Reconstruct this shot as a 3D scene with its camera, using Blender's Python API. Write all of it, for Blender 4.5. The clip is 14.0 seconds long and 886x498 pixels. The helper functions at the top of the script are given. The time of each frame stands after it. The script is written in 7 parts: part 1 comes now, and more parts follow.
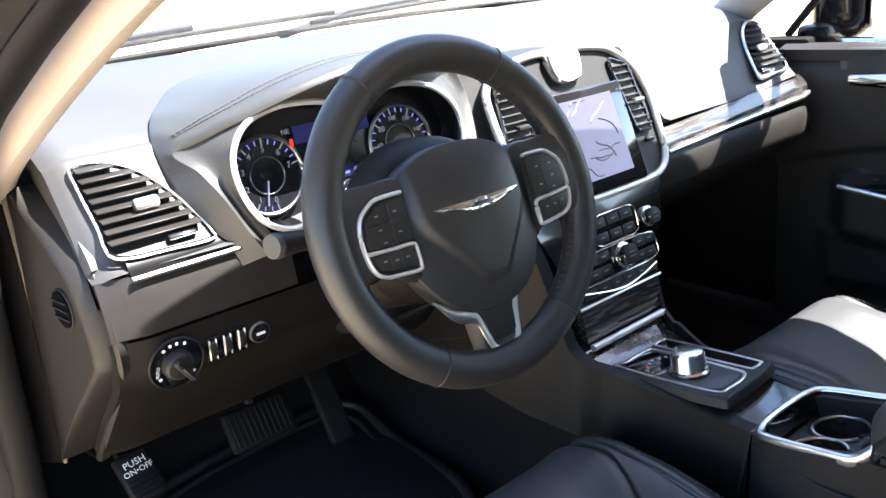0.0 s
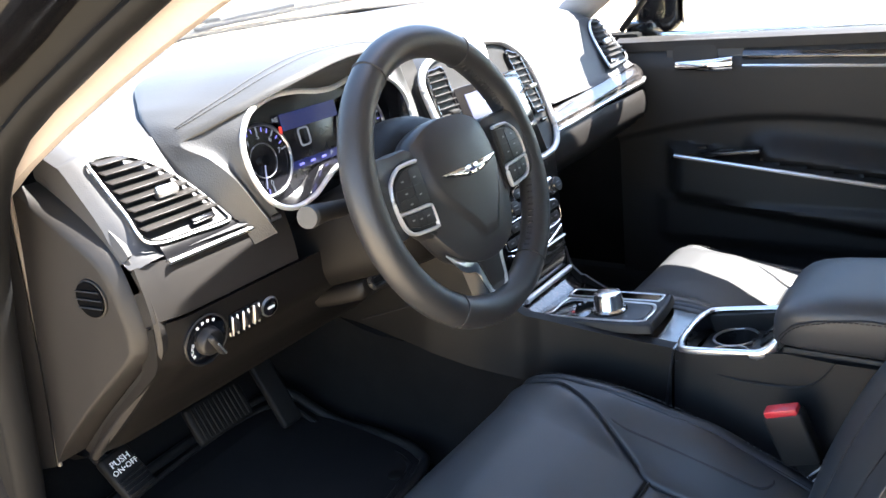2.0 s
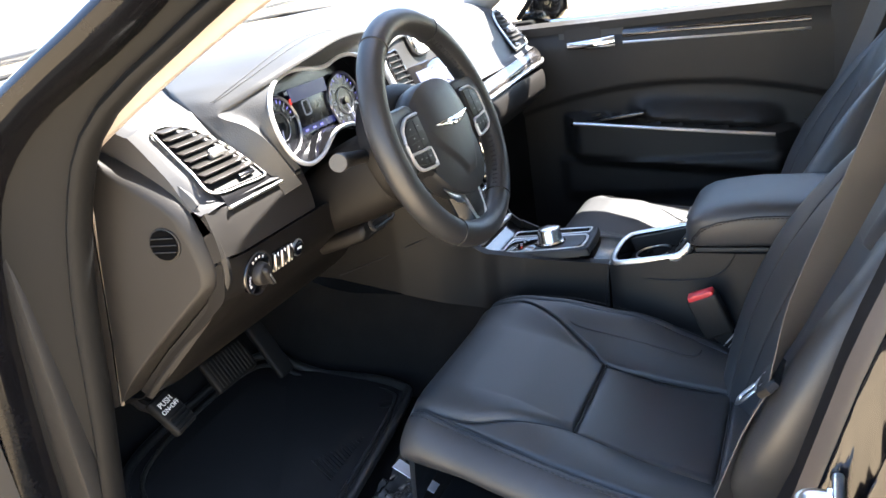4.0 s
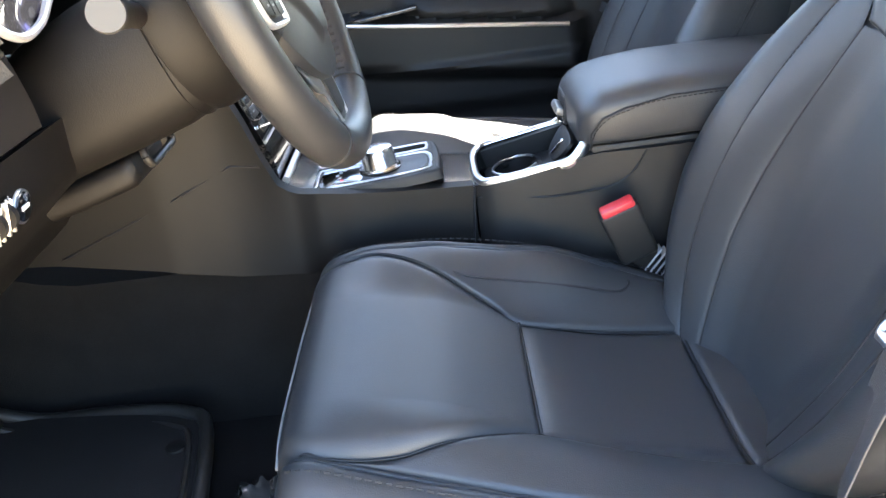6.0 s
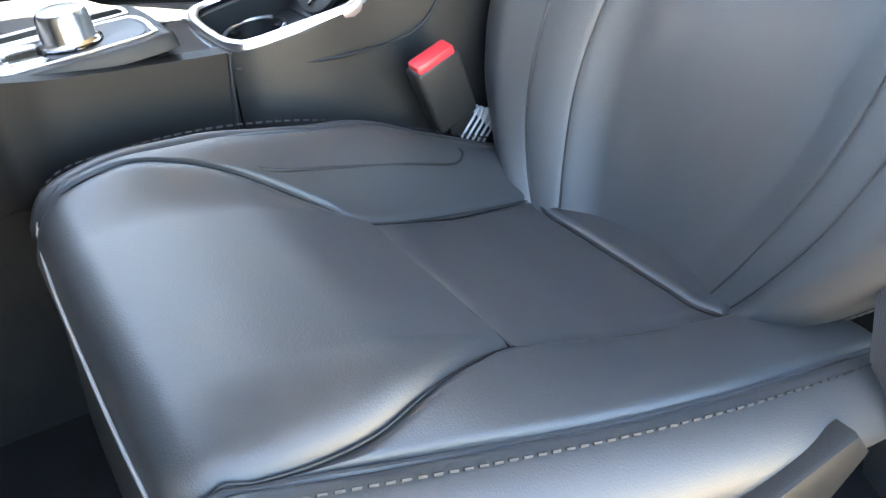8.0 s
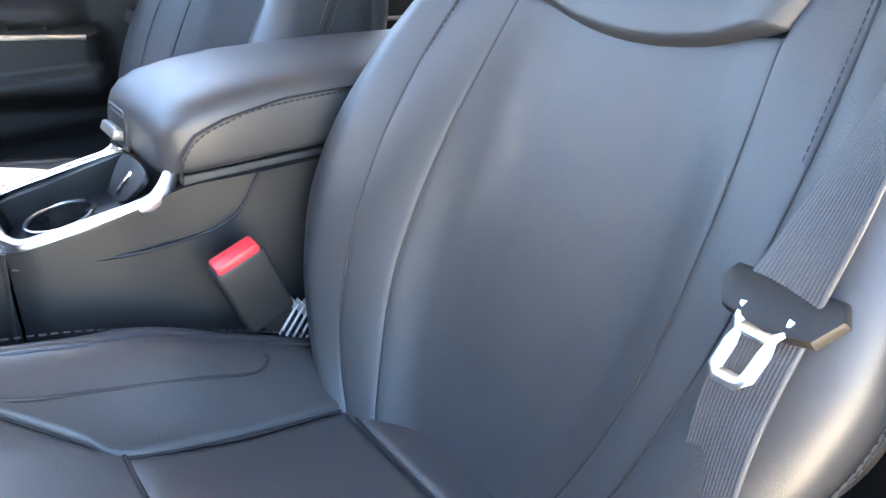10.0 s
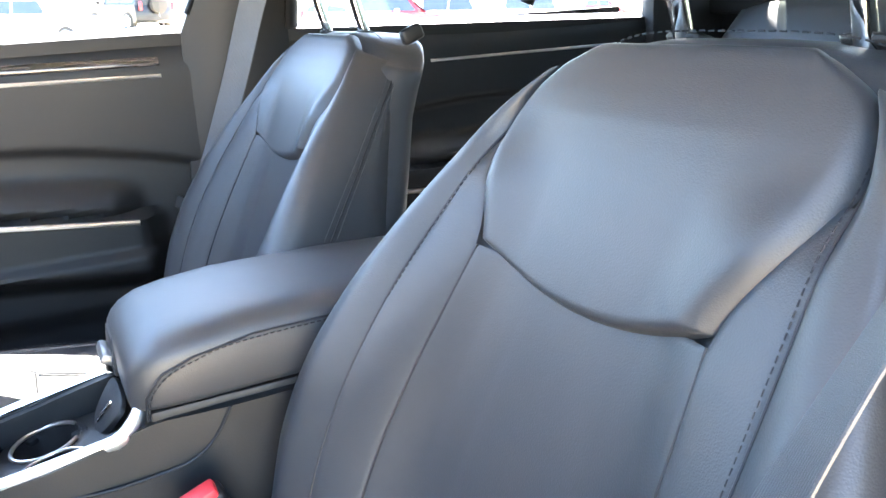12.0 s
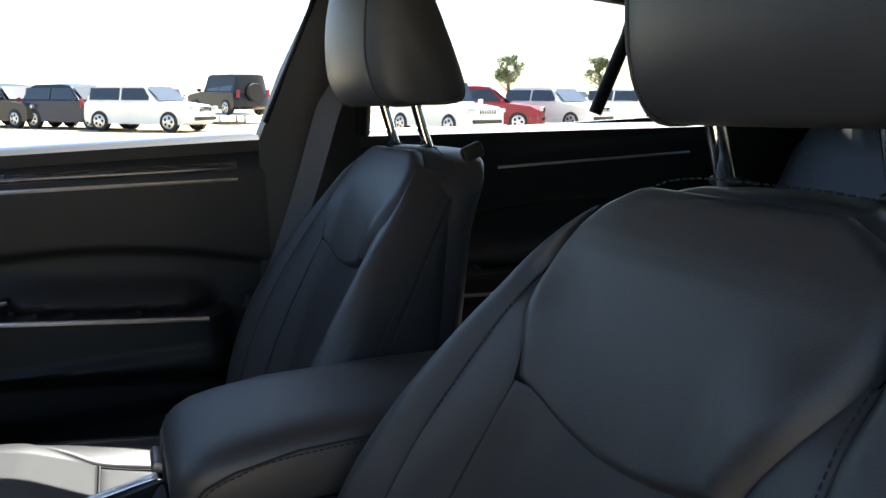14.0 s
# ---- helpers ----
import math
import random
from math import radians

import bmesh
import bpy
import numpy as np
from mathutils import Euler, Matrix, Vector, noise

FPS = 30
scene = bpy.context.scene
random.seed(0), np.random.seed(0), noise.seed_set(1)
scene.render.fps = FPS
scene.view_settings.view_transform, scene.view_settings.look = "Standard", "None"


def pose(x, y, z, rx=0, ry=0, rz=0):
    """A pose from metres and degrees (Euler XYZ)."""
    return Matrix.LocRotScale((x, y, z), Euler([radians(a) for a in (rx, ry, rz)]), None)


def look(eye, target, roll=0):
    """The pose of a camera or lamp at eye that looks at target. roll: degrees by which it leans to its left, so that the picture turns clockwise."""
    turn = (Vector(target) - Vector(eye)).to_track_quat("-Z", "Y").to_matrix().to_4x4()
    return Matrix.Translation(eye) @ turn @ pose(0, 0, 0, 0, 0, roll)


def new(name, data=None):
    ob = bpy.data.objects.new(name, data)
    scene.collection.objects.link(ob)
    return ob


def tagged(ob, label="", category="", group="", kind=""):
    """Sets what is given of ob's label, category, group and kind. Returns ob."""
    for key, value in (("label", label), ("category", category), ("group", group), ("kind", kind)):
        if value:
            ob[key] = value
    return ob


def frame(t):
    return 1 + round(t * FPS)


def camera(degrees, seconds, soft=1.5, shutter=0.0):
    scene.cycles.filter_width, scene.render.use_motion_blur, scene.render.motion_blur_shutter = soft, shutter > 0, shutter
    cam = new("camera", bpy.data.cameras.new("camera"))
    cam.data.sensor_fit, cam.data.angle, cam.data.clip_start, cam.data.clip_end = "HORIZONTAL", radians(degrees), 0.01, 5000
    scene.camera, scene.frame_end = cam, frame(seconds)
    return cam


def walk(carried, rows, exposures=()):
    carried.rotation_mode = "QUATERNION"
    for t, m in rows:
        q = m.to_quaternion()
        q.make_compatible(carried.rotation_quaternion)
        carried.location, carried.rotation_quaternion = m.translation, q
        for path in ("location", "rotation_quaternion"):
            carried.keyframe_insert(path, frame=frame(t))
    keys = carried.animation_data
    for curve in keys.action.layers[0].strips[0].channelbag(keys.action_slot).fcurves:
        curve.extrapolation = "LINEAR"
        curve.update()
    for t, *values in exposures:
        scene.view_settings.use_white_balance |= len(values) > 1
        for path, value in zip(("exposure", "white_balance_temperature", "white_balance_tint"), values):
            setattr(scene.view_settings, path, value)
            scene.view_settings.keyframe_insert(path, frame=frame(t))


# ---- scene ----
cam = camera(56.7, 14.0)
PATH = [
    (0, (-0.827, -0.607, 1.296), (0.336, 0.892, 0.665), -6.3),
    (0.5, (-0.835, -0.61, 1.298), (0.354, 0.877, 0.686), -6.1),
    (1, (-0.877, -0.596, 1.297), (0.367, 0.845, 0.684), -6.5),
    (1.5, (-0.961, -0.565, 1.303), (0.425, 0.728, 0.666), -6.9),
    (2, (-1.077, -0.526, 1.304), (0.445, 0.595, 0.65), -6.7),
    (2.2, (-1.112, -0.516, 1.305), (0.437, 0.568, 0.651), -6.9),
    (4.3, (-1.38, -0.497, 1.298), (0.325, 0.311, 0.635), -9.1),
    (4.5, (-1.366, -0.474, 1.284), (0.356, 0.299, 0.622), -8.9),
    (5, (-1.295, -0.364, 1.225), (0.491, 0.203, 0.525), -8.4),
    (5.5, (-1.185, -0.241, 1.18), (0.625, 0.082, 0.393), -8.8),
    (6, (-1.024, -0.144, 1.139), (0.776, -0.074, 0.271), -8.0),
    (6.5, (-0.896, -0.026, 1.075), (0.831, -0.318, 0.109), -5.9),
    (7, (-0.819, 0.055, 1.008), (0.777, -0.561, -0.029), -4.9),
    (7.2, (-0.795, 0.068, 0.992), (0.737, -0.661, -0.067), -4.1),
    (9.3, (-0.745, -0.022, 0.993), (0.661, -0.998, -0.042), -1.2),
    (9.5, (-0.748, -0.05, 1.001), (0.686, -1.04, 0.018), -1.2),
    (10, (-0.752, -0.112, 1.033), (0.745, -1.132, 0.185), -1.1),
    (10.5, (-0.759, -0.157, 1.06), (0.806, -1.137, 0.293), -2.1),
    (11, (-0.769, -0.186, 1.071), (0.85, -1.121, 0.359), -2.4),
    (11.5, (-0.768, -0.216, 1.087), (0.899, -1.103, 0.429), -3.1),
    (12, (-0.756, -0.256, 1.115), (0.963, -1.101, 0.538), -3.6),
    (12.5, (-0.748, -0.291, 1.146), (1.012, -1.131, 0.698), -3.0),
    (13, (-0.75, -0.31, 1.175), (1.033, -1.154, 0.843), -2.8),
    (13.5, (-0.759, -0.303, 1.177), (1.043, -1.118, 0.884), -2.5),
    (14, (-0.769, -0.284, 1.151), (1.067, -0.987, 0.784), -2.9),
]
EXPOSURES = [(0, 3.5, 6300, 11), (1.0, 3.5, 6300, 11), (2.0, 3.75, 6300, 11), (4.5, 3.75, 6500, 11), (5.0, 4.1, 6500, 11), (5.5, 4.5, 6500, 11), (6.0, 4.8, 6700, 10), (6.5, 5.4, 6750, 7), (7.0, 5.5, 7400, 5), (9.5, 5.5, 6500, 10), (10.3, 5.4, 6400, 10), (11.0, 5.2, 6400, 10), (11.5, 5.05, 6400, 10), (12.0, 5.4, 6400, 10), (12.4, 4.9, 6300, 10), (13, 2.7, 6300, 8), (14, 2.2, 6300, 8)]
walk(cam, [(t, look(eye, target, roll)) for t, eye, target, roll in PATH], EXPOSURES)

# ---- world and sun ----
SUN_AZ, SUN_EL = -42.0, 57.0          # degrees from the car's right towards its front, and above the horizon
sun_way = Vector((math.cos(radians(SUN_EL)) * math.cos(radians(SUN_AZ)), math.cos(radians(SUN_EL)) * math.sin(radians(SUN_AZ)), math.sin(radians(SUN_EL))))
world = bpy.data.worlds.new("sky")
scene.world = world
world.use_nodes = True
wn = world.node_tree
sky = wn.nodes.new("ShaderNodeTexSky")
sky.sky_type = "NISHITA"
sky.sun_disc = False
sky.sun_elevation = radians(SUN_EL)
sky.sun_rotation = radians(90 - SUN_AZ)
wn.nodes["Background"].inputs["Strength"].default_value = 0.085
wn.links.new(sky.outputs[0], wn.nodes["Background"].inputs["Color"])
sun = new("sun", bpy.data.lights.new("sun", "SUN"))
sun.data.energy, sun.data.angle, sun.data.color = 5.0, radians(0.5), (1.0, 0.95, 0.87)
sun.matrix_world = look(sun_way * 30, (0, 0, 0))


# ---- materials ----
def material(name, colour, rough=0.5, metal=0.0, grain=0.0, grain_size=400.0, bump=0.0, stain=0.0, stain_size=6.0, coat=0.0, spec=0.5, kind="noise"):
    """A surface with fine grain (bump and colour) and slow stains in colour and gloss."""
    m = bpy.data.materials.new(name)
    m.use_nodes = True
    nt = m.node_tree
    bs = nt.nodes["Principled BSDF"]
    bs.inputs["Base Color"].default_value = (*colour, 1)
    bs.inputs["Roughness"].default_value = rough
    bs.inputs["Metallic"].default_value = metal
    bs.inputs["Coat Weight"].default_value = coat
    bs.inputs["Coat Roughness"].default_value = 0.06
    bs.inputs["Specular IOR Level"].default_value = spec
    co = nt.nodes.new("ShaderNodeTexCoord")
    if stain > 0:
        n1 = nt.nodes.new("ShaderNodeTexNoise")
        n1.inputs["Scale"].default_value = stain_size
        n1.inputs["Detail"].default_value = 6
        nt.links.new(co.outputs["Object"], n1.inputs["Vector"])
        n2 = nt.nodes.new("ShaderNodeTexNoise")
        n2.inputs["Scale"].default_value = stain_size * 14
        n2.inputs["Detail"].default_value = 3
        nt.links.new(co.outputs["Object"], n2.inputs["Vector"])
        add = nt.nodes.new("ShaderNodeMath")
        add.operation = "MULTIPLY_ADD"
        add.inputs[1].default_value = 0.4
        nt.links.new(n2.outputs[0], add.inputs[0])
        nt.links.new(n1.outputs[0], add.inputs[2])
        ramp = nt.nodes.new("ShaderNodeMapRange")
        ramp.inputs["From Min"].default_value, ramp.inputs["From Max"].default_value = 0.4, 1.0
        ramp.inputs["To Min"].default_value, ramp.inputs["To Max"].default_value = 1 - stain, 1 + stain
        nt.links.new(add.outputs[0], ramp.inputs[0])
        mul = nt.nodes.new("ShaderNodeVectorMath")
        mul.operation = "SCALE"
        mul.inputs[0].default_value = colour
        nt.links.new(ramp.outputs[0], mul.inputs["Scale"])
        nt.links.new(mul.outputs[0], bs.inputs["Base Color"])
        rr = nt.nodes.new("ShaderNodeMapRange")
        rr.inputs["From Min"].default_value, rr.inputs["From Max"].default_value = 0.4, 1.0
        rr.inputs["To Min"].default_value, rr.inputs["To Max"].default_value = max(0.02, rough - 0.25 * stain), min(1, rough + 0.25 * stain)
        nt.links.new(add.outputs[0], rr.inputs[0])
        nt.links.new(rr.outputs[0], bs.inputs["Roughness"])
    if bump > 0:
        if kind == "leather":
            tex = nt.nodes.new("ShaderNodeTexVoronoi")
            tex.feature = "SMOOTH_F1"
            tex.inputs["Scale"].default_value = grain_size
        elif kind == "weave":
            tex = nt.nodes.new("ShaderNodeTexWave")
            tex.inputs["Scale"].default_value = grain_size
            tex.inputs["Distortion"].default_value = 0.6
        else:
            tex = nt.nodes.new("ShaderNodeTexNoise")
            tex.inputs["Scale"].default_value = grain_size
            tex.inputs["Detail"].default_value = 2
        nt.links.new(co.outputs["Object"], tex.inputs["Vector"])
        bn = nt.nodes.new("ShaderNodeBump")
        bn.inputs["Strength"].default_value = bump
        bn.inputs["Distance"].default_value = 0.0006
        nt.links.new(tex.outputs[0], bn.inputs["Height"])
        nt.links.new(bn.outputs[0], bs.inputs["Normal"])
    return m


def glow(name, colour, strength):
    m = bpy.data.materials.new(name)
    m.use_nodes = True
    bs = m.node_tree.nodes["Principled BSDF"]
    bs.inputs["Base Color"].default_value = (*[0.06 * c for c in colour], 1)
    bs.inputs["Emission Color"].default_value = (*colour, 1)
    bs.inputs["Emission Strength"].default_value = strength
    bs.inputs["Roughness"].default_value = 0.3
    return m


def streaked(name, dark, light, rough, scale):
    """Dark veneer with long streaks along x under a gloss coat."""
    m = material(name, dark, rough, coat=0.8)
    nt = m.node_tree
    bs = nt.nodes["Principled BSDF"]
    co = nt.nodes.new("ShaderNodeTexCoord")
    mp = nt.nodes.new("ShaderNodeMapping")
    mp.inputs["Scale"].default_value = scale
    tx = nt.nodes.new("ShaderNodeTexNoise")
    tx.inputs["Scale"].default_value = 10
    tx.inputs["Detail"].default_value = 8
    tx.inputs["Distortion"].default_value = 0.6
    rp = nt.nodes.new("ShaderNodeValToRGB")
    rp.color_ramp.elements[0].position, rp.color_ramp.elements[1].position = 0.45, 0.68
    rp.color_ramp.elements[0].color, rp.color_ramp.elements[1].color = (*dark, 1), (*light, 1)
    nt.links.new(co.outputs["Object"], mp.inputs[0])
    nt.links.new(mp.outputs[0], tx.inputs["Vector"])
    nt.links.new(tx.outputs[0], rp.inputs[0])
    nt.links.new(rp.outputs[0], bs.inputs["Base Color"])
    return m


def glass(name, tint=(1, 1, 1)):
    m = bpy.data.materials.new(name)
    m.use_nodes = True
    nt = m.node_tree
    out = nt.nodes["Material Output"]
    nt.nodes.remove(nt.nodes["Principled BSDF"])
    tr, gl, mx, fr, pw = (nt.nodes.new(k) for k in ("ShaderNodeBsdfTransparent", "ShaderNodeBsdfGlossy", "ShaderNodeMixShader", "ShaderNodeLayerWeight", "ShaderNodeMath"))
    tr.inputs[0].default_value = (*tint, 1)
    gl.inputs["Roughness"].default_value = 0.0
    fr.inputs[0].default_value = 0.5
    pw.operation, pw.inputs[1].default_value = "POWER", 6.0
    nt.links.new(fr.outputs["Facing"], pw.inputs[0])
    nt.links.new(pw.outputs[0], mx.inputs[0])
    nt.links.new(tr.outputs[0], mx.inputs[1])
    nt.links.new(gl.outputs[0], mx.inputs[2])
    nt.links.new(mx.outputs[0], out.inputs["Surface"])
    return m


LEATHER = material("seat_leather", (0.033, 0.034, 0.036), 0.46, grain_size=900, bump=0.22, stain=0.12, stain_size=5, kind="leather")
LEATHER_RIM = material("rim_leather", (0.020, 0.020, 0.021), 0.43, grain_size=1100, bump=0.2, stain=0.12, stain_size=9, kind="leather")
VINYL = material("dash_vinyl", (0.034, 0.034, 0.036), 0.55, grain_size=900, bump=0.22, stain=0.10, stain_size=7, kind="leather")
BROW = material("brow_leather", (0.034, 0.034, 0.034), 0.46, grain_size=700, bump=0.4, stain=0.12, stain_size=9, kind="leather")
PLASTIC = material("moulded_plastic", (0.015, 0.0135, 0.0125), 0.50, grain_size=900, bump=0.3, stain=0.14, stain_size=8, spec=0.3)
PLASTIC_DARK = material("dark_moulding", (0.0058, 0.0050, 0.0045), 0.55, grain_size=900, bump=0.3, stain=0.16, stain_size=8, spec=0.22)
PLASTIC_SOFT = material("soft_plastic", (0.013, 0.0125, 0.0125), 0.52, grain_size=700, bump=0.3, stain=0.15, stain_size=7, spec=0.35)
BLACK = material("dark_recess", (0.008, 0.008, 0.009), 0.6, grain_size=500, bump=0.1, stain=0.1)
GLOSS = material("piano_black", (0.006, 0.006, 0.007), 0.12, coat=1.0, stain=0.2, stain_size=12)
WOOD = streaked("dark_veneer", (0.014, 0.013, 0.013), (0.085, 0.076, 0.072), 0.24, (2.0, 30.0, 30.0))
WOOD_Y = streaked("dark_veneer_long", (0.012, 0.010, 0.009), (0.085, 0.066, 0.060), 0.18, (30.0, 2.0, 30.0))
CHROME = material("bright_chrome", (0.86, 0.86, 0.86), 0.10, 1.0, stain=0.06, stain_size=20)
SATIN = material("satin_silver", (0.72, 0.71, 0.70), 0.30, 1.0, grain_size=900, bump=0.05, stain=0.06, stain_size=15)
SATIN_PAINT = material("silver_paint", (0.62, 0.61, 0.60), 0.34, 0.55, grain_size=900, bump=0.05, stain=0.06, stain_size=15)
CARPET = material("floor_carpet", (0.0105, 0.010, 0.0098), 0.95, grain_size=900, bump=1.0, stain=0.3, stain_size=20, spec=0.1)
MAT_FELT = material("mat_felt", (0.013, 0.012, 0.012), 0.85, grain_size=700, bump=1.0, stain=0.35, stain_size=25, spec=0.2)
MAT_RIM = material("mat_rubber", (0.014, 0.014, 0.014), 0.42, grain_size=400, bump=0.3, stain=0.35, stain_size=30, spec=0.5)
RUBBER = material("black_rubber", (0.006, 0.006, 0.006), 0.65, grain_size=500, bump=0.2, stain=0.2, spec=0.18)
HEADLINER = material("headliner_cloth", (0.42, 0.39, 0.35), 0.95, grain_size=800, bump=0.5, stain=0.08, stain_size=8, spec=0.1)
BEIGE = material("pillar_trim", (0.40, 0.35, 0.31), 0.8, grain_size=600, bump=0.4, stain=0.08, stain_size=9)
PAINT = material("black_car_paint", (0.005, 0.005, 0.006), 0.14, coat=0.08, stain=0.3, stain_size=14, spec=0.15)
JAMB = material("door_frame_paint", (0.005, 0.005, 0.006), 0.10, grain_size=26, bump=1.0, spec=0.5)
for nd in list(JAMB.node_tree.nodes):
    if nd.bl_idname == "ShaderNodeBump":
        nd.inputs["Distance"].default_value = 0.012
    if nd.bl_idname == "ShaderNodeTexNoise":
        stretch = JAMB.node_tree.nodes.new("ShaderNodeMapping")
        stretch.inputs["Scale"].default_value = (1.0, 1.0, 0.14)
        JAMB.node_tree.links.new(JAMB.node_tree.nodes["Texture Coordinate"].outputs["Object"], stretch.inputs[0])
        JAMB.node_tree.links.new(stretch.outputs[0], nd.inputs["Vector"])
WEBBING = material("belt_webbing", (0.060, 0.059, 0.060), 0.45, grain_size=1400, bump=0.6, stain=0.15, stain_size=20)
RED = material("red_button", (0.62, 0.03, 0.04), 0.4, grain_size=600, bump=0.1, stain=0.1, stain_size=40)
WHITE_INK = material("white_print", (0.75, 0.75, 0.75), 0.5, stain=0.05)
INK_DIM = material("grey_print", (0.16, 0.16, 0.16), 0.5, stain=0.05)
THREAD_PALE = material("pale_thread", (0.05, 0.05, 0.05), 0.8, stain=0.1)
THREAD = material("grey_thread", (0.012, 0.012, 0.013), 0.8, stain=0.1)
THREAD_LIGHT = material("pale_piping", (0.22, 0.22, 0.21), 0.6, stain=0.15)
PAPER = material("white_paper", (0.75, 0.77, 0.82), 0.7, stain=0.08, stain_size=30)
LENS = material("gauge_black", (0.006, 0.006, 0.008), 0.25, stain=0.2)
GLASS = glass("window_glass", (0.93, 0.95, 0.94))
TINTED = glass("tinted_glass", (0.30, 0.32, 0.31))
NEEDLE = glow("needle_light", (0.6, 0.65, 1.0), 0.05)
BLUE = glow("blue_display", (0.010, 0.016, 0.13), 0.06)
BLUE_TICK = glow("blue_mark", (0.25, 0.25, 0.9), 0.12)
RED_TELL = glow("red_telltale", (0.9, 0.05, 0.03), 0.12)
INK_GLOW = glow("lit_figures", (0.45, 0.5, 0.6), 0.035)
SCREEN = glow("map_screen", (0.46, 0.43, 0.66), 0.055)
SCREEN_DARK = glow("map_roads", (0.10, 0.09, 0.16), 0.06)


# ---- mesh helpers ----
def thing(name, label, category, group="", kind="", at=(0, 0, 0)):
    ob = new(name)
    ob.empty_display_size = 0.05
    ob.location = at
    return tagged(ob, label, category, group, kind)


def put(name, V, F, mat, parent=None, label="", smooth=40):
    """Links vertices and faces as one mesh object under its thing."""
    me = bpy.data.meshes.new(name)
    me.from_pydata([tuple(v) for v in V], [], [tuple(f) for f in F])
    me.materials.append(mat)
    me.update()
    if smooth:
        me.shade_smooth()
        me.set_sharp_from_angle(angle=radians(smooth))
    ob = new(name, me)
    if parent:
        ob.parent = parent
        o = parent
        base = Vector()
        while o:
            base += o.location
            o = o.parent
        ob.location = -base
    if label:
        ob["label"] = label
    return ob


def part(name, bm, mat, parent=None, label="", smooth=40):
    me = bpy.data.meshes.new(name)
    bm.normal_update()
    bm.to_mesh(me)
    bm.free()
    me.materials.append(mat)
    if smooth:
        me.shade_smooth()
        me.set_sharp_from_angle(angle=radians(smooth))
    ob = new(name, me)
    if parent:
        ob.parent = parent
        o = parent
        base = Vector()
        while o:
            base += o.location
            o = o.parent
        ob.location = -base
    if label:
        ob["label"] = label
    return ob


def block(size, at=(0, 0, 0), turn=(0, 0, 0), bevel=0.003, seg=2, taper=None):
    """A bevelled block; taper (tx, ty) scales its top."""
    bm = bmesh.new()
    bmesh.ops.create_cube(bm, size=1)
    for v in bm.verts:
        k = (taper[0], taper[1]) if taper and v.co.z > 0 else (1, 1)
        v.co = Vector((v.co.x * size[0] * k[0], v.co.y * size[1] * k[1], v.co.z * size[2]))
    if bevel > 0:
        bmesh.ops.bevel(bm, geom=bm.edges[:], offset=bevel, segments=seg, profile=0.5, affect="EDGES")
    bmesh.ops.transform(bm, matrix=pose(*at, *turn), verts=bm.verts)
    return bm


def drum(r, depth, at=(0, 0, 0), turn=(0, 0, 0), r2=None, n=40, bevel=0.0):
    bm = bmesh.new()
    bmesh.ops.create_cone(bm, cap_ends=True, segments=n, radius1=r, radius2=r if r2 is None else r2, depth=depth)
    if bevel:
        es = [e for e in bm.edges if abs(e.verts[0].co.z - e.verts[1].co.z) < 1e-6]
        bmesh.ops.bevel(bm, geom=es, offset=bevel, segments=2, profile=0.5, affect="EDGES")
    bmesh.ops.transform(bm, matrix=pose(*at, *turn), verts=bm.verts)
    return bm


def curve_through(P, n, closed=False):
    """n points of a Catmull-Rom curve through P, evenly in its parameter."""
    P = np.array(P, float)
    m = len(P)
    out = []
    spans = m if closed else m - 1
    for k in range(n):
        u = k / (n if closed else n - 1) * spans
        i = min(int(u), spans - 1)
        t = u - i
        if closed:
            a, b, c, d = P[(i - 1) % m], P[i % m], P[(i + 1) % m], P[(i + 2) % m]
        else:
            a, b, c, d = P[max(i - 1, 0)], P[i], P[i + 1], P[min(i + 2, m - 1)]
        out.append(0.5 * (2 * b + (c - a) * t + (2 * a - 5 * b + 4 * c - d) * t * t + (3 * b - a - 3 * c + d) * t ** 3))
    return np.array(out)


def tube(P, r, closed=False, n=10, flat=1.0, up=None):
    """Vertices and faces of a round (or flattened) bar along P."""
    P = np.array(P, float)
    m = len(P)
    V, F = [], []
    ref = np.array(up if up is not None else (0.1, 0.3, 0.95), float)
    for i in range(m):
        a = P[(i - 1) % m] if closed or i else P[0]
        b = P[(i + 1) % m] if closed or i < m - 1 else P[-1]
        t = b - a
        t /= np.linalg.norm(t) + 1e-12
        s = np.cross(t, ref)
        s /= np.linalg.norm(s) + 1e-12
        w = np.cross(s, t)
        rr = r[i] if hasattr(r, "__len__") else r
        for k in range(n):
            an = 2 * math.pi * k / n
            V.append(P[i] + rr * (math.cos(an) * s + flat * math.sin(an) * w))
    rows = m if closed else m - 1
    for i in range(rows):
        for k in range(n):
            j = (i + 1) % m
            F.append((i * n + k, i * n + (k + 1) % n, j * n + (k + 1) % n, j * n + k))
    if not closed:
        F.append(tuple(range(n))[::-1])
        F.append(tuple((m - 1) * n + k for k in range(n)))
    return V, F


def sheet(fn, nu, nv, wrap_u=False):
    """Grid of fn(u, v) with u, v from 0 to 1."""
    V = [fn(i / (nu if wrap_u else nu - 1), j / (nv - 1)) for j in range(nv) for i in range(nu)]
    F = []
    for j in range(nv - 1):
        for i in range(nu if wrap_u else nu - 1):
            k = (i + 1) % nu
            F.append((j * nu + i, j * nu + k, (j + 1) * nu + k, (j + 1) * nu + i))
    return V, F


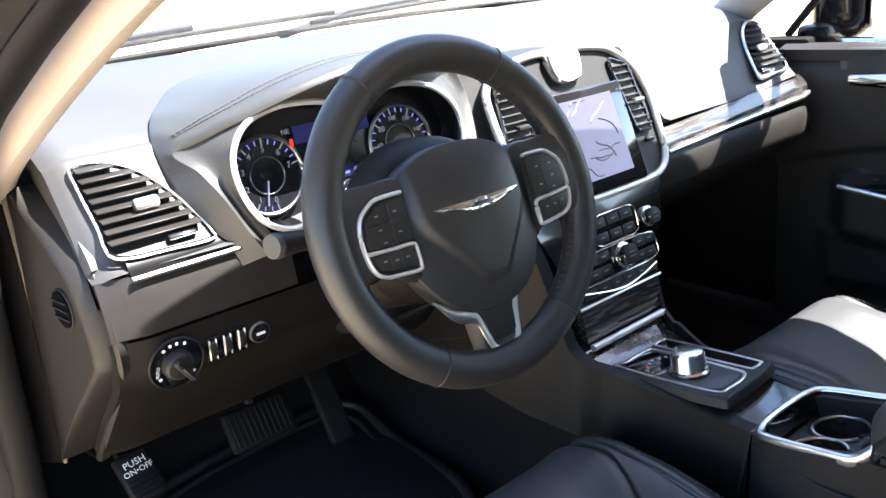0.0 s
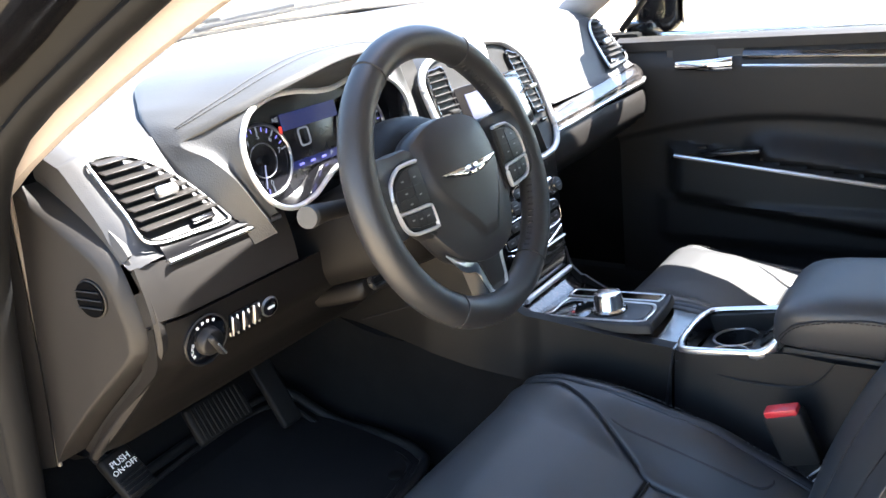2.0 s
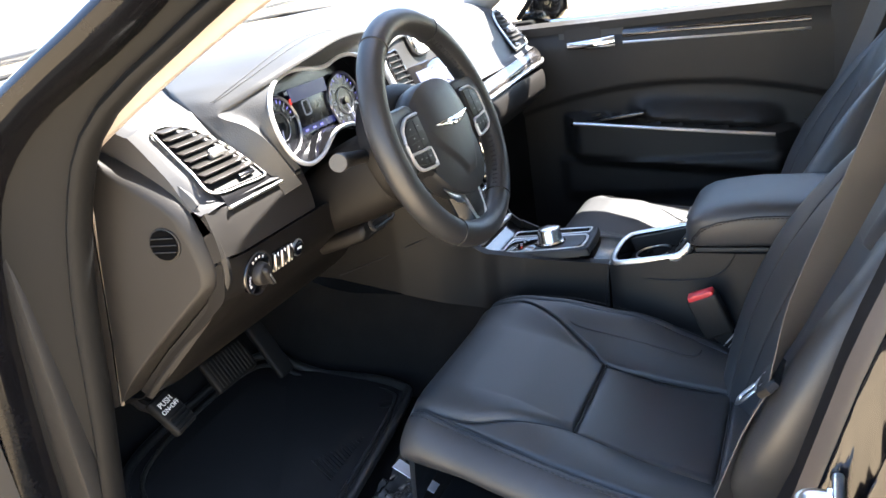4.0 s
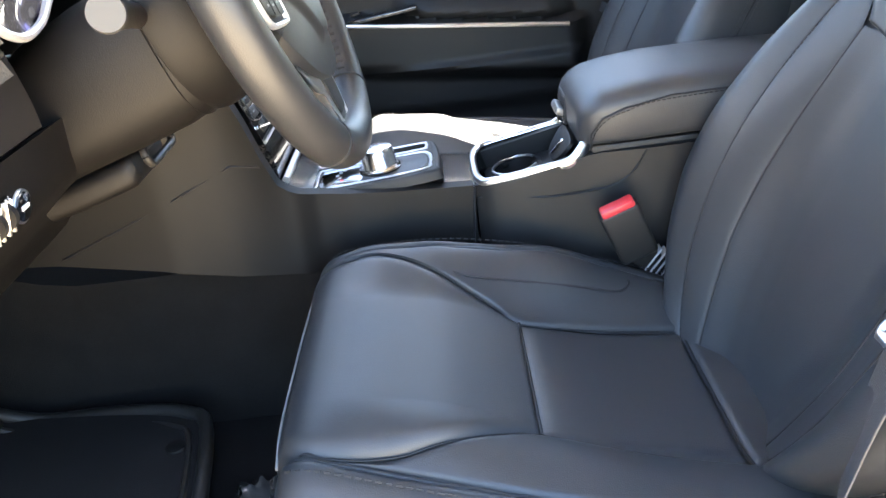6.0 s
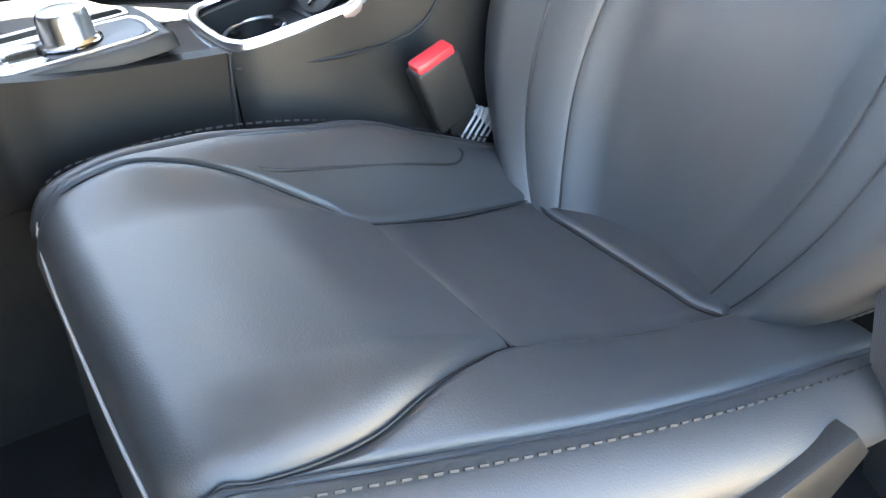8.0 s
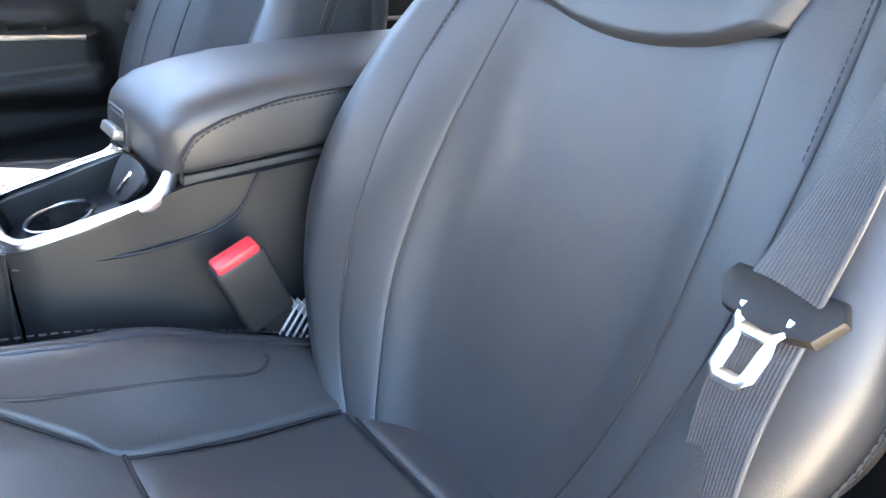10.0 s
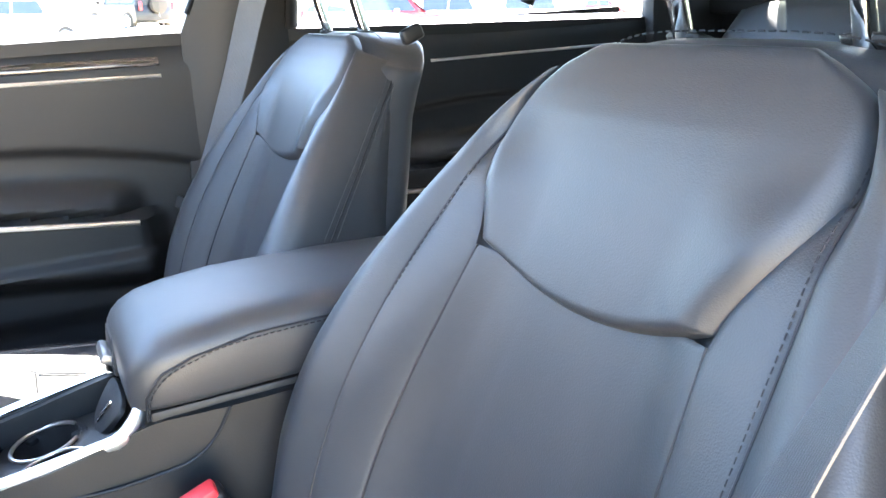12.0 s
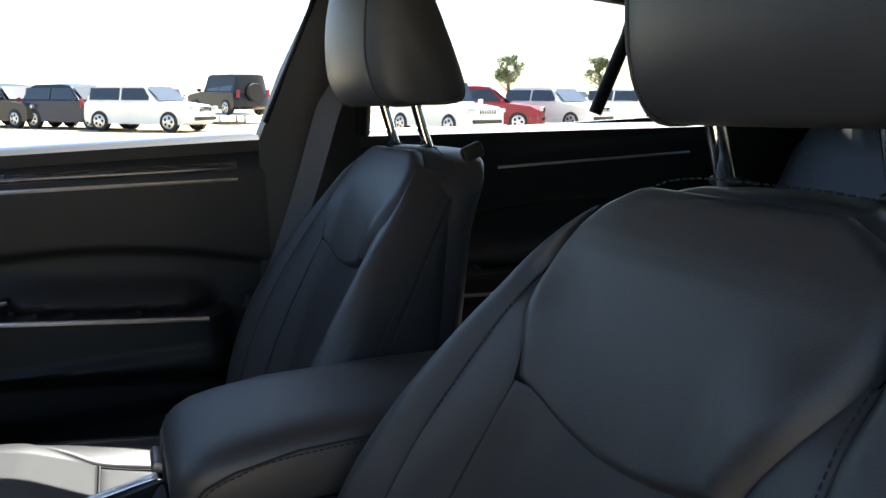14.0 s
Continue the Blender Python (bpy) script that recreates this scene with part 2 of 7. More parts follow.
def slab(fn, nu, nv, thick):
    """A grid with thickness: thick is an offset vector for the far face."""
    V, F = sheet(fn, nu, nv)
    V = [np.array(v, float) for v in V]
    n = len(V)
    W = V + [v + np.array(thick) for v in V]
    G = list(F) + [tuple(i + n for i in f[::-1]) for f in F]
    rim = [i for i in range(nu)] + [j * nu + nu - 1 for j in range(1, nv)] + [(nv - 1) * nu + i for i in range(nu - 2, -1, -1)] + [j * nu for j in range(nv - 2, 0, -1)]
    for a, b in zip(rim, rim[1:] + rim[:1]):
        G.append((b, a, a + n, b + n))
    return W, G


def plate(outline, depth, to3d, bevel=0.002):
    """An outline in the plane, given thickness and bevelled: to3d maps (a, b, h) to the world."""
    bm = bmesh.new()
    vs = [bm.verts.new((a, b, 0)) for a, b in outline]
    fc = bm.faces.new(vs)
    r = bmesh.ops.extrude_face_region(bm, geom=[fc])
    top = [v for v in r["geom"] if isinstance(v, bmesh.types.BMVert)]
    for v in top:
        v.co.z = depth
    bmesh.ops.recalc_face_normals(bm, faces=bm.faces[:])
    if bevel:
        tops = set(top)
        es = [e for e in bm.edges if e.verts[0] in tops and e.verts[1] in tops]
        bmesh.ops.bevel(bm, geom=es, offset=bevel, segments=2, profile=0.5, affect="EDGES")
    for v in bm.verts:
        v.co = Vector(to3d(v.co.x, v.co.y, v.co.z))
    bmesh.ops.recalc_face_normals(bm, faces=bm.faces[:])
    return bm


def rounded(w, h, r, n=6, cx=0.0, cy=0.0):
    out = []
    for sx, sy, a0 in ((1, 1, 0), (-1, 1, 90), (-1, -1, 180), (1, -1, 270)):
        for k in range(n + 1):
            a = radians(a0 + 90 * k / n)
            out.append((cx + sx * (w / 2 - r) + r * math.cos(a), cy + sy * (h / 2 - r) + r * math.sin(a)))
    return out


def interp(x, xs, ys):
    return float(np.interp(x, xs, ys))


def step(x, a, b):
    t = min(1.0, max(0.0, (x - a) / (b - a)))
    return t * t * (3 - 2 * t)


def letters(text, size, m, mat, parent, name="print", depth=0.0003, label=""):
    """Writing in the built-in font, as a mesh."""
    cu = bpy.data.curves.new("writing", "FONT")
    cu.body, cu.size, cu.align_x, cu.align_y, cu.extrude = text, size, "CENTER", "CENTER", depth
    cu.resolution_u = 2
    tmp = new("writing", cu)
    bpy.context.view_layer.update()
    me = bpy.data.meshes.new_from_object(tmp.evaluated_get(bpy.context.evaluated_depsgraph_get()))
    bpy.data.objects.remove(tmp)
    me.transform(m)
    me.materials.clear()
    me.materials.append(mat)
    ob = new(name, me)
    ob.parent = parent
    o = parent
    base = Vector()
    while o:
        base += o.location
        o = o.parent
    ob.location = -base
    if label:
        ob["label"] = label
    return ob


def frame_of(origin, right, up):
    """A pose with x along right, y along up and z out of the surface."""
    r = Vector(right).normalized()
    u = Vector(up)
    u = (u - r * u.dot(r)).normalized()
    n = r.cross(u)
    m = Matrix((r, u, n)).transposed().to_4x4()
    m.translation = Vector(origin)
    return m


# ---- the car's shell ----
FLOOR = 0.50
GROUND = -0.25
SLOPE = Matrix.Translation((-0.76, -0.30, 0)) @ Matrix.Rotation(radians(3.1), 4, Vector((0.907, -0.42, 0))) @ Matrix.Translation((0.76, 0.30, 0))   # the lot falls away towards the rear
ground = put("ground", *sheet(lambda u, v: SLOPE @ Vector((-1500 + 3000 * u, -1500 + 3000 * v, GROUND)), 3, 3), material("lot_concrete", (0.48, 0.38, 0.25), 0.9, grain_size=60, bump=0.3, stain=0.25, stain_size=0.35), smooth=0)
tagged(ground, "pale sunlit concrete of a car park", "ground", kind="structure")


def floor_z(x, y):
    return FLOOR + 0.06 * step(y, 0.35, 0.6) + 0.24 * step(y, 0.5, 0.8) + 0.20 * (1 - step(abs(x), 0.085, 0.135)) * step(y, -0.12, 0.02)


floor = put("floor", *slab(lambda u, v: (-0.74 + 1.48 * u, -1.75 + 2.6 * v, floor_z(-0.74 + 1.48 * u, -1.75 + 2.6 * v)), 60, 60, (0, 0, -0.05)), CARPET)
tagged(floor, "black carpeted car floor with a raised tunnel", "floor", kind="structure")
firewall = part("wall_front", block((1.5, 0.05, 0.8), (0, 0.86, 0.80), bevel=0.01), CARPET)
tagged(firewall, "dark carpeted bulkhead under the dashboard", "bulkhead", kind="structure")


def roof_z(x, y):
    return 1.455 - 0.17 * (abs(x) / 0.66) ** 3 * 0.45 - 0.10 * step(y, -0.15, 0.25) - 0.06 * step(-y, 1.1, 1.7)


def headliner(u, v):
    x = -0.665 + 1.33 * u
    y = -1.75 + (1.73 - 0.10 * (2 * u - 1) ** 2) * v
    return (x, y, roof_z(x, y))


ceiling = put("ceiling", *slab(headliner, 50, 40, (0, 0, 0.03)), HEADLINER)
tagged(ceiling, "pale grey-beige cloth headliner", "ceiling", kind="structure")
roof = put("roof", *slab(lambda u, v: tuple(np.array(headliner(u, v)) + (0, 0, 0.034)), 30, 30, (0, 0, 0.03)), PAINT)
tagged(roof, "black painted car roof", "roof", kind="structure")


def beam(name, P, w, mat, label, flat=0.6, n=14, up=None, category="pillar"):
    V, F = tube(curve_through(P, 24), w, n=n, flat=flat, up=up)
    return tagged(put(name, V, F, mat), label, category, kind="structure")


# windscreen pillars, from the dashboard's end up to the roof
for sx, side in ((-1, "left"), (1, "right")):
    beam("pillar_front_" + side, [(sx * 0.674, 0.37, 1.12), (sx * 0.654, 0.29, 1.185), (sx * 0.605, 0.13, 1.280), (sx * 0.562, -0.02, 1.352), (sx * 0.535, -0.12, 1.395)], 0.036, BEIGE, "pale moulded windscreen pillar trim", up=(sx, 0.3, 0.3))
    beam("roof_rail_" + side, [(sx * 0.60, 0.08, 1.36), (sx * 0.625, -0.15, 1.39), (sx * 0.64, -0.6, 1.40), (sx * 0.64, -0.85, 1.385), (sx * 0.64, -1.2, 1.340), (sx * 0.60, -1.7, 1.25)], 0.035, HEADLINER, "pale trim along the roof edge", category="roof rail")
beam("pillar_seal_front", [(-0.725, 0.40, 0.60), (-0.715, 0.365, 0.80), (-0.712, 0.335, 0.96), (-0.708, 0.295, 1.09), (-0.700, 0.235, 1.185), (-0.668, 0.12, 1.262), (-0.622, 0.0, 1.335), (-0.60, -0.12, 1.39), (-0.63, -0.35, 1.42)], 0.017, RUBBER, "black rubber seal round the open door", category="seal")
beam("pillar_outer_front", [(-0.785, 0.47, 0.50), (-0.775, 0.45, 0.85), (-0.765, 0.41, 1.07), (-0.748, 0.33, 1.19), (-0.712, 0.17, 1.285), (-0.67, 0.02, 1.37), (-0.66, -0.3, 1.45)], 0.045, PAINT, "glossy black painted windscreen pillar", flat=0.5, category="pillar")
SEAL_LINE = curve_through([(-0.725, 0.40, 0.60), (-0.715, 0.365, 0.80), (-0.712, 0.335, 0.96), (-0.708, 0.295, 1.09), (-0.700, 0.235, 1.185), (-0.668, 0.12, 1.262), (-0.622, 0.0, 1.335), (-0.60, -0.12, 1.39)], 30)
OUTER_LINE = curve_through([(-0.785, 0.47, 0.50), (-0.775, 0.45, 0.85), (-0.765, 0.41, 1.07), (-0.748, 0.33, 1.19), (-0.712, 0.17, 1.285), (-0.67, 0.02, 1.37), (-0.66, -0.12, 1.41)], 30)
V, F = slab(lambda u, v: SEAL_LINE[round(v * 29)] + (OUTER_LINE[round(v * 29)] - SEAL_LINE[round(v * 29)]) * u + np.array((-0.006, 0.012, 0.0)) * math.sin(math.pi * u), 8, 30, (0.01, 0.03, 0))
tagged(put("pillar_jamb_front", V, F, RUBBER), "black door frame beside the rubber seal", "pillar", kind="structure")
# cowl side behind the dashboard's end
tagged(part("wall_left", block((0.05, 0.42, 0.62), (-0.73, 0.60, 0.82), bevel=0.01), PLASTIC_SOFT), "dark footwell side panel", "side panel", kind="structure")
tagged(part("wall_right", block((0.05, 0.62, 0.62), (0.745, 0.50, 0.80), bevel=0.01), CARPET), "dark footwell side panel", "side panel", kind="structure")

# door sills
for sx, side in ((-1, "left"), (1, "right")):
    tagged(part("sill_" + side, block((0.12, 2.6, 0.10), (sx * 0.755, -0.45, 0.50), bevel=0.02), PLASTIC_SOFT), "dark plastic door sill cover", "sill", kind="structure")


# driver-side centre pillar with its seal and painted jamb
def jamb(x0, x1, y0, dy, mat, name, label, category="pillar", folds=0):
    """A pillar strip that leans back as it rises."""
    P = [(0.42, 0.10), (0.65, 0.06), (0.80, 0.0), (0.95, -0.045), (1.08, -0.095), (1.25, -0.15), (1.42, -0.19)]
    def fn(u, v):
        z = 0.42 + 1.0 * v
        off = float(np.interp(z, [p[0] for p in P], [p[1] for p in P]))
        bulge = 0.008 * math.sin(math.pi * u)
        fold = folds * 0.011 * math.sin(u * math.pi * 2 * folds + 0.4 * math.sin(5 * z))
        return (x0 + (x1 - x0) * u - bulge, y0 + dy * u + off + fold, z)
    V, F = slab(fn, 8 + 24 * folds, 30, (0.0, -0.10, 0))
    return tagged(put(name, V, F, mat), label, category, kind="structure")


jamb(-0.655, -0.700, -0.476, -0.006, PLASTIC_DARK, "pillar_trim_inner", "black plastic centre pillar trim")
jamb(-0.702, -0.719, -0.476, -0.022, material("seal_grey", (0.070, 0.056, 0.045), 0.6, grain_size=500, bump=0.2, stain=0.15), "pillar_seal_rear", "brown-grey rubber seal on the centre pillar", "seal")
jamb(-0.721, -0.775, -0.500, -0.06, JAMB, "pillar_jamb", "glossy black painted centre pillar", folds=2)
jamb(-0.777, -0.83, -0.572, -0.02, JAMB, "rear_door_edge", "glossy black painted rear door edge", folds=1)
latch = thing("door_striker", "chrome door striker on the black painted pillar", "door striker", at=(-0.765, -0.518, 0.835))
part("base_plate", block((0.046, 0.010, 0.052), (-0.764, -0.512, 0.832), bevel=0.004, seg=3), SATIN, latch, "pale steel base plate")
V, F = tube(curve_through([(-0.752, -0.511, 0.840), (-0.752, -0.490, 0.840), (-0.760, -0.483, 0.838), (-0.774, -0.488, 0.836), (-0.776, -0.511, 0.836)], 20), 0.0046)
put("loop", V, F, SATIN, latch)
for dz in (-0.017, 0.018):
    part("screw", drum(0.0065, 0.005, (-0.764, -0.506, 0.832 + dz), (90, 0, 0), n=6, bevel=0.001), CHROME, latch)
# rear driver-side wall, so that the cabin is closed behind the pillar
rear_left = part("wall_rear_left", block((0.05, 1.15, 0.66), (-0.745, -1.25, 0.77), bevel=0.01), PLASTIC_SOFT)
tagged(rear_left, "dark plastic rear door lining", "door lining", kind="structure")
tagged(part("wall_back", block((1.45, 0.06, 0.62), (0, -1.72, 0.80), bevel=0.01), CARPET), "dark rear bulkhead", "bulkhead", kind="structure")


# ---- driver's door, standing open ----
open_door = thing("driver_door", "black driver's door standing wide open on its front hinges", "car door", at=(-0.80, 0.47, 0.45))
DOOR = pose(-0.80, 0.47, 0.0, 0, 0, 160)


def door_lining(u, v):
    a, z = 0.03 + 1.02 * u, 0.46 + 0.62 * v
    rest = step(z, 0.72, 0.76) * (1 - step(z, 0.83, 0.845)) * step(a, 0.12, 0.2) * (1 - step(a, 0.85, 0.95))
    return DOOR @ Vector((a, 0.06 + 0.06 * rest + 0.012 * step(z, 0.90, 0.93), z))


put("lining", *slab(door_lining, 50, 50, (0.01, -0.03, 0)), PLASTIC_SOFT, open_door, "black soft-touch moulded lining")
put("outer_skin", *slab(lambda u, v: DOOR @ Vector((1.08 * u, -0.02 - 0.03 * math.sin(math.pi * v), 0.42 + 0.67 * v)), 6, 14, (0.01, 0.03, 0)), PAINT, open_door, "glossy black painted outer skin")
V, F = tube([DOOR @ Vector(q) for q in ((0.04, 0.02, 1.09), (0.35, 0.03, 1.24), (0.62, 0.05, 1.345), (0.95, 0.06, 1.39), (1.04, 0.06, 1.36), (1.06, 0.03, 1.09))], 0.02, n=10)
put("window_frame", V, F, PAINT, open_door, "black painted window frame")


# ---- passenger-side doors ----
def belt_fall(y):
    """The belt line sinks a little along the rear door."""
    return -0.036 * max(0.0, -0.5 - y)


def lining(name, y0, y1, label, arm0, arm1, xs):
    """Moulded door lining between y0 and y1 with an armrest bulge from arm0 to arm1."""
    d = thing(name, label, "car door", at=(xs, (y0 + y1) / 2, 0.55))
    def fn(u, v):
        y, z = y0 + (y1 - y0) * u, 0.55 + (0.54 + belt_fall(y0 + (y1 - y0) * u)) * v
        crease = 0.925 - 0.05 * ((y - (y0 + y1) / 2) / 0.35) ** 2 - 0.16 * step(y, y0 + 0.70 * (y1 - y0) if y0 < y1 else y1, y0 - 0.02) * 0
        inner = step(z, crease - 0.004, crease + 0.012)
        x = xs - 0.012 * inner - 0.016 * step(z, 1.03, 1.09) * -1
        top = arm_z(y) + 0.012
        a = step(y, arm1 - 0.05, arm1 + 0.01) * (1 - step(y, arm0 - 0.03, arm0 + 0.03))
        bulge = step(z, top - 0.13, top - 0.085) * (1 - step(z, top - 0.004, top + 0.012))
        pad = math.exp(-((z - (top + 0.018)) / 0.026) ** 2) * step(y, arm1 - 0.02, arm1 + 0.05) * (1 - step(y, arm0 - 0.22, arm0 - 0.14))
        x -= 0.055 * a * max(bulge, 0.9 * pad)
        low = step(z, 0.62, 0.66) * (1 - step(z, 0.74, 0.755)) * step(y, y0 + 0.08, y0 + 0.11) * (1 - step(y, y1 - 0.12, y1 - 0.08))
        x -= 0.014 * low
        return (x, y, z)
    def arm_z(y):
        return 0.846 + (y - 0.08) * 0.115 if y > -0.6 else 0.80
    put("lining", *slab(fn, 110, 90, (0.05, 0, 0)), PLASTIC_SOFT, d, "black soft-touch moulded lining")
    # pale-lit sill along the window
    V, F = slab(lambda u, v: (xs - 0.008 + 0.09 * u, y0 + (y1 - y0) * v, 1.092 + belt_fall(y0 + (y1 - y0) * v) + 0.010 * math.sin(math.pi * min(1, u * 1.2)) - 0.004 * u), 8, 12, (0, 0, -0.02))
    put("window_sill", V, F, PLASTIC, d)
    V, F = tube([(xs + 0.088, y0 + (y1 - y0) * k / 12, 1.094 + belt_fall(y0 + (y1 - y0) * k / 12)) for k in range(13)], 0.012, n=10, flat=0.8)
    put("belt_moulding", V, F, CHROME, d, "bright outer window moulding")
    V, F = slab(lambda u, v: (xs + 0.09, y0 + (y1 - y0) * u, 0.45 + 0.63 * v), 3, 3, (0.04, 0, 0))
    put("outer_skin", V, F, PAINT, d, "glossy black painted outer skin")
    return d, arm_z


XS = 0.70
front_door, arm_z = lining("passenger_door", -0.515, 0.235, "black moulded front passenger door, shut, with dark wood strip", 0.10, -0.40, XS)
# inner handle in its recess
part("handle_recess", plate(rounded(0.165, 0.085, 0.02, cx=0.035, cy=1.052), 0.006, lambda a, b, h: (XS + 0.0005 - h, a, b), bevel=0.003), VINYL, front_door, "satin black handle surround")
part("handle_cup", plate(rounded(0.095, 0.045, 0.012, cx=0.055, cy=1.058), 0.002, lambda a, b, h: (XS - 0.0065 - h, a, b), bevel=0.0), BLACK, front_door)
def hcurve(u):
    return (XS - 0.018 - 0.012 * math.sin(math.pi * u), 0.092 - 0.118 * u, 1.040 + 0.002 * u)
V, F = tube([hcurve(k / 20) for k in range(21)], [0.009 + 0.005 * (k / 20) for k in range(21)], flat=0.5, up=(1, 0, 0))
put("handle", V, F, CHROME, front_door, "chrome door handle")


def strip(parent, y0, y1, x, z0, z1):
    """A dark wood strip with a bright line beneath."""
    V, F = slab(lambda u, v: (x - 0.006 - 0.005 * math.sin(math.pi * v), y0 + (y1 - y0) * u, z0 + (z1 - z0) * u + 0.012 + 0.022 * v), 20, 6, (0.008, 0, 0))
    put("wood_strip", V, F, WOOD_Y, parent, "dark glossy wood strip")
    V, F = tube([(x - 0.009, y0 + (y1 - y0) * k / 20, z0 + (z1 - z0) * k / 20 + 0.004) for k in range(21)], 0.0042, n=8)
    put("bright_line", V, F, SATIN, parent, "thin bright metal line")


strip(front_door, -0.045, -0.468, XS, 1.032, 1.022)
def arm_strip(parent, y0, y1, x, zf, r=0.0045):
    V, F = tube([(x, y0 + (y1 - y0) * k / 20, zf(y0 + (y1 - y0) * k / 20)) for k in range(21)], r, n=8)
    put("armrest_line", V, F, SATIN, parent, "thin bright metal line")
arm_strip(front_door, 0.085, -0.392, XS - 0.060, lambda y: arm_z(y) + 0.006)
part("switch_panel", block((0.045, 0.19, 0.008), (XS - 0.035, 0.0, arm_z(0) + 0.020), (-6.5, 0, 0), bevel=0.003), GLOSS, front_door, "gloss black switch panel")
part("window_switch", block((0.014, 0.028, 0.006), (XS - 0.038, -0.02, arm_z(0) + 0.024), (-6.5, 0, 0), bevel=0.002), PLASTIC, front_door)
part("lock_switch", block((0.012, 0.02, 0.006), (XS - 0.038, 0.03, arm_z(0) + 0.030), (-6.5, 0, 0), bevel=0.002), PLASTIC, front_door)
V, F = slab(lambda u, v: (XS + 0.02 - 0.06 * v, -0.485 + 0.70 * u, 1.095 + 0.30 * v), 10, 10, (0.004, 0, 0))
pane = put("window_pane", V, F, GLASS, front_door)
pane.visible_shadow = False

rear_door, arm_zr = lining("rear_passenger_door", -1.50, -0.665, "black moulded rear passenger door, shut, with wood strip", -0.72, -1.35, XS)
strip(rear_door, -0.965, -1.42, XS, 1.004, 1.002)
arm_strip(rear_door, -0.72, -1.30, XS - 0.058, lambda y: 0.774 + 0.08 * (y + 0.86))
V, F = slab(lambda u, v: (XS + 0.02 - 0.06 * v, -1.45 + 0.78 * u, 1.097 + 0.29 * v), 10, 10, (0.004, 0, 0))
pane = put("window_pane", V, F, GLASS, rear_door)
pane.visible_shadow = False
V, F = tube([(XS - 0.005, -1.19, 1.10), (XS - 0.035, -1.25, 1.25), (XS - 0.05, -1.29, 1.38)], 0.014)
put("window_divider", V, F, RUBBER, rear_door, "black window divider bar")


# centre pillar on the passenger side
def pillar_right(u, v):
    z = 0.50 + 0.92 * v
    y_front = float(np.interp(z, [0.5, 1.09, 1.21, 1.28, 1.36, 1.45], [-0.47, -0.510, -0.562, -0.600, -0.641, -0.69]))
    y_back = float(np.interp(z, [0.5, 1.09, 1.38, 1.45], [-0.69, -0.692, -0.73, -0.75]))
    x = float(np.interp(z, [0.5, 1.09, 1.38, 1.45], [0.70, 0.69, 0.63, 0.60]))
    return (x - 0.02 * math.sin(math.pi * u), y_front + (y_back - y_front) * u, z)


tagged(put("pillar_centre_right", *slab(pillar_right, 14, 40, (0.06, 0, 0)), PLASTIC_SOFT), "black plastic centre pillar trim", "pillar", kind="structure")
beam("window_seal_right", [(0.70, 0.22, 1.12), (0.66, 0.06, 1.28), (0.635, -0.10, 1.375), (0.63, -0.35, 1.395), (0.63, -0.60, 1.388), (0.645, -0.628, 1.35), (0.690, -0.525, 1.12)], 0.010, RUBBER, "black rubber window seal", category="seal")
beam("window_seal_rear_right", [(0.70, -0.70, 1.09), (0.65, -0.72, 1.33), (0.637, -0.78, 1.368), (0.634, -0.95, 1.352), (0.632, -1.20, 1.320), (0.63, -1.5, 1.27)], 0.020, RUBBER, "black rubber window seal", category="seal")
grab = thing("grab_handle", "beige folding grab handle under the roof edge", "grab handle", at=(0.60, -1.15, 1.40))
V, F = tube(curve_through([(0.622, -1.06, 1.395), (0.60, -1.065, 1.378), (0.592, -1.10, 1.372), (0.592, -1.20, 1.368), (0.60, -1.235, 1.372), (0.622, -1.24, 1.388)], 30), 0.011)
put("bar", V, F, BEIGE, grab)

tagged(part("wall_quarter_right", block((0.05, 0.42, 1.0), (0.69, -1.70, 0.95), (0, 0, 0), bevel=0.02), PLASTIC_SOFT), "dark rear quarter trim", "quarter trim", kind="structure")
tagged(part("wall_quarter_left", block((0.05, 0.42, 1.0), (-0.69, -1.70, 0.95), (0, 0, 0), bevel=0.02), PLASTIC_SOFT), "dark rear quarter trim", "quarter trim", kind="structure")
tagged(part("rear_shelf", block((1.36, 0.40, 0.04), (0, -1.85, 1.07), bevel=0.01), CARPET), "dark carpeted rear shelf", "shelf", kind="structure")
# windscreen and rear window
V, F = slab(lambda u, v: ((-0.68 + 1.36 * u) * (1 - 0.16 * v), 0.80 - 0.70 * v - 0.06 * (2 * u - 1) ** 2 * (1 - v), 1.215 + 0.17 * v + 0.02 * v * (1 - v)), 16, 12, (0, 0, 0.005))
ws = tagged(put("window_front", V, F, GLASS), "clear windscreen", "windscreen", kind="structure")
ws.visible_shadow = False
V, F = slab(lambda u, v: ((-0.62 + 1.24 * u) * (1 - 0.08 * v), -2.02 + 0.36 * v, 1.09 + 0.28 * v), 10, 8, (0, 0, 0.005))
tagged(put("window_rear", V, F, TINTED), "tinted rear window", "rear window", kind="structure")
V, F = slab(lambda u, v: (-0.72 + 0.075 * v, -1.50 + 0.94 * u, 1.09 + 0.31 * v), 10, 8, (-0.004, 0, 0))
tagged(put("window_rear_left", V, F, TINTED), "tinted rear side window", "side window", kind="structure")
hood = thing("bonnet", "glossy black car bonnet beyond the windscreen", "bonnet", at=(0, 1.3, 1.0))
V, F = slab(lambda u, v: (-0.80 + 1.6 * u, 0.93 + 1.1 * v, 1.17 - 0.10 * v ** 1.5 - 0.05 * abs(2 * u - 1) ** 3 + 0.02 * math.cos(2 * math.pi * u) ** 2 * 0.5), 24, 16, (0, 0, -0.03))
put("panel", V, F, PAINT, hood)
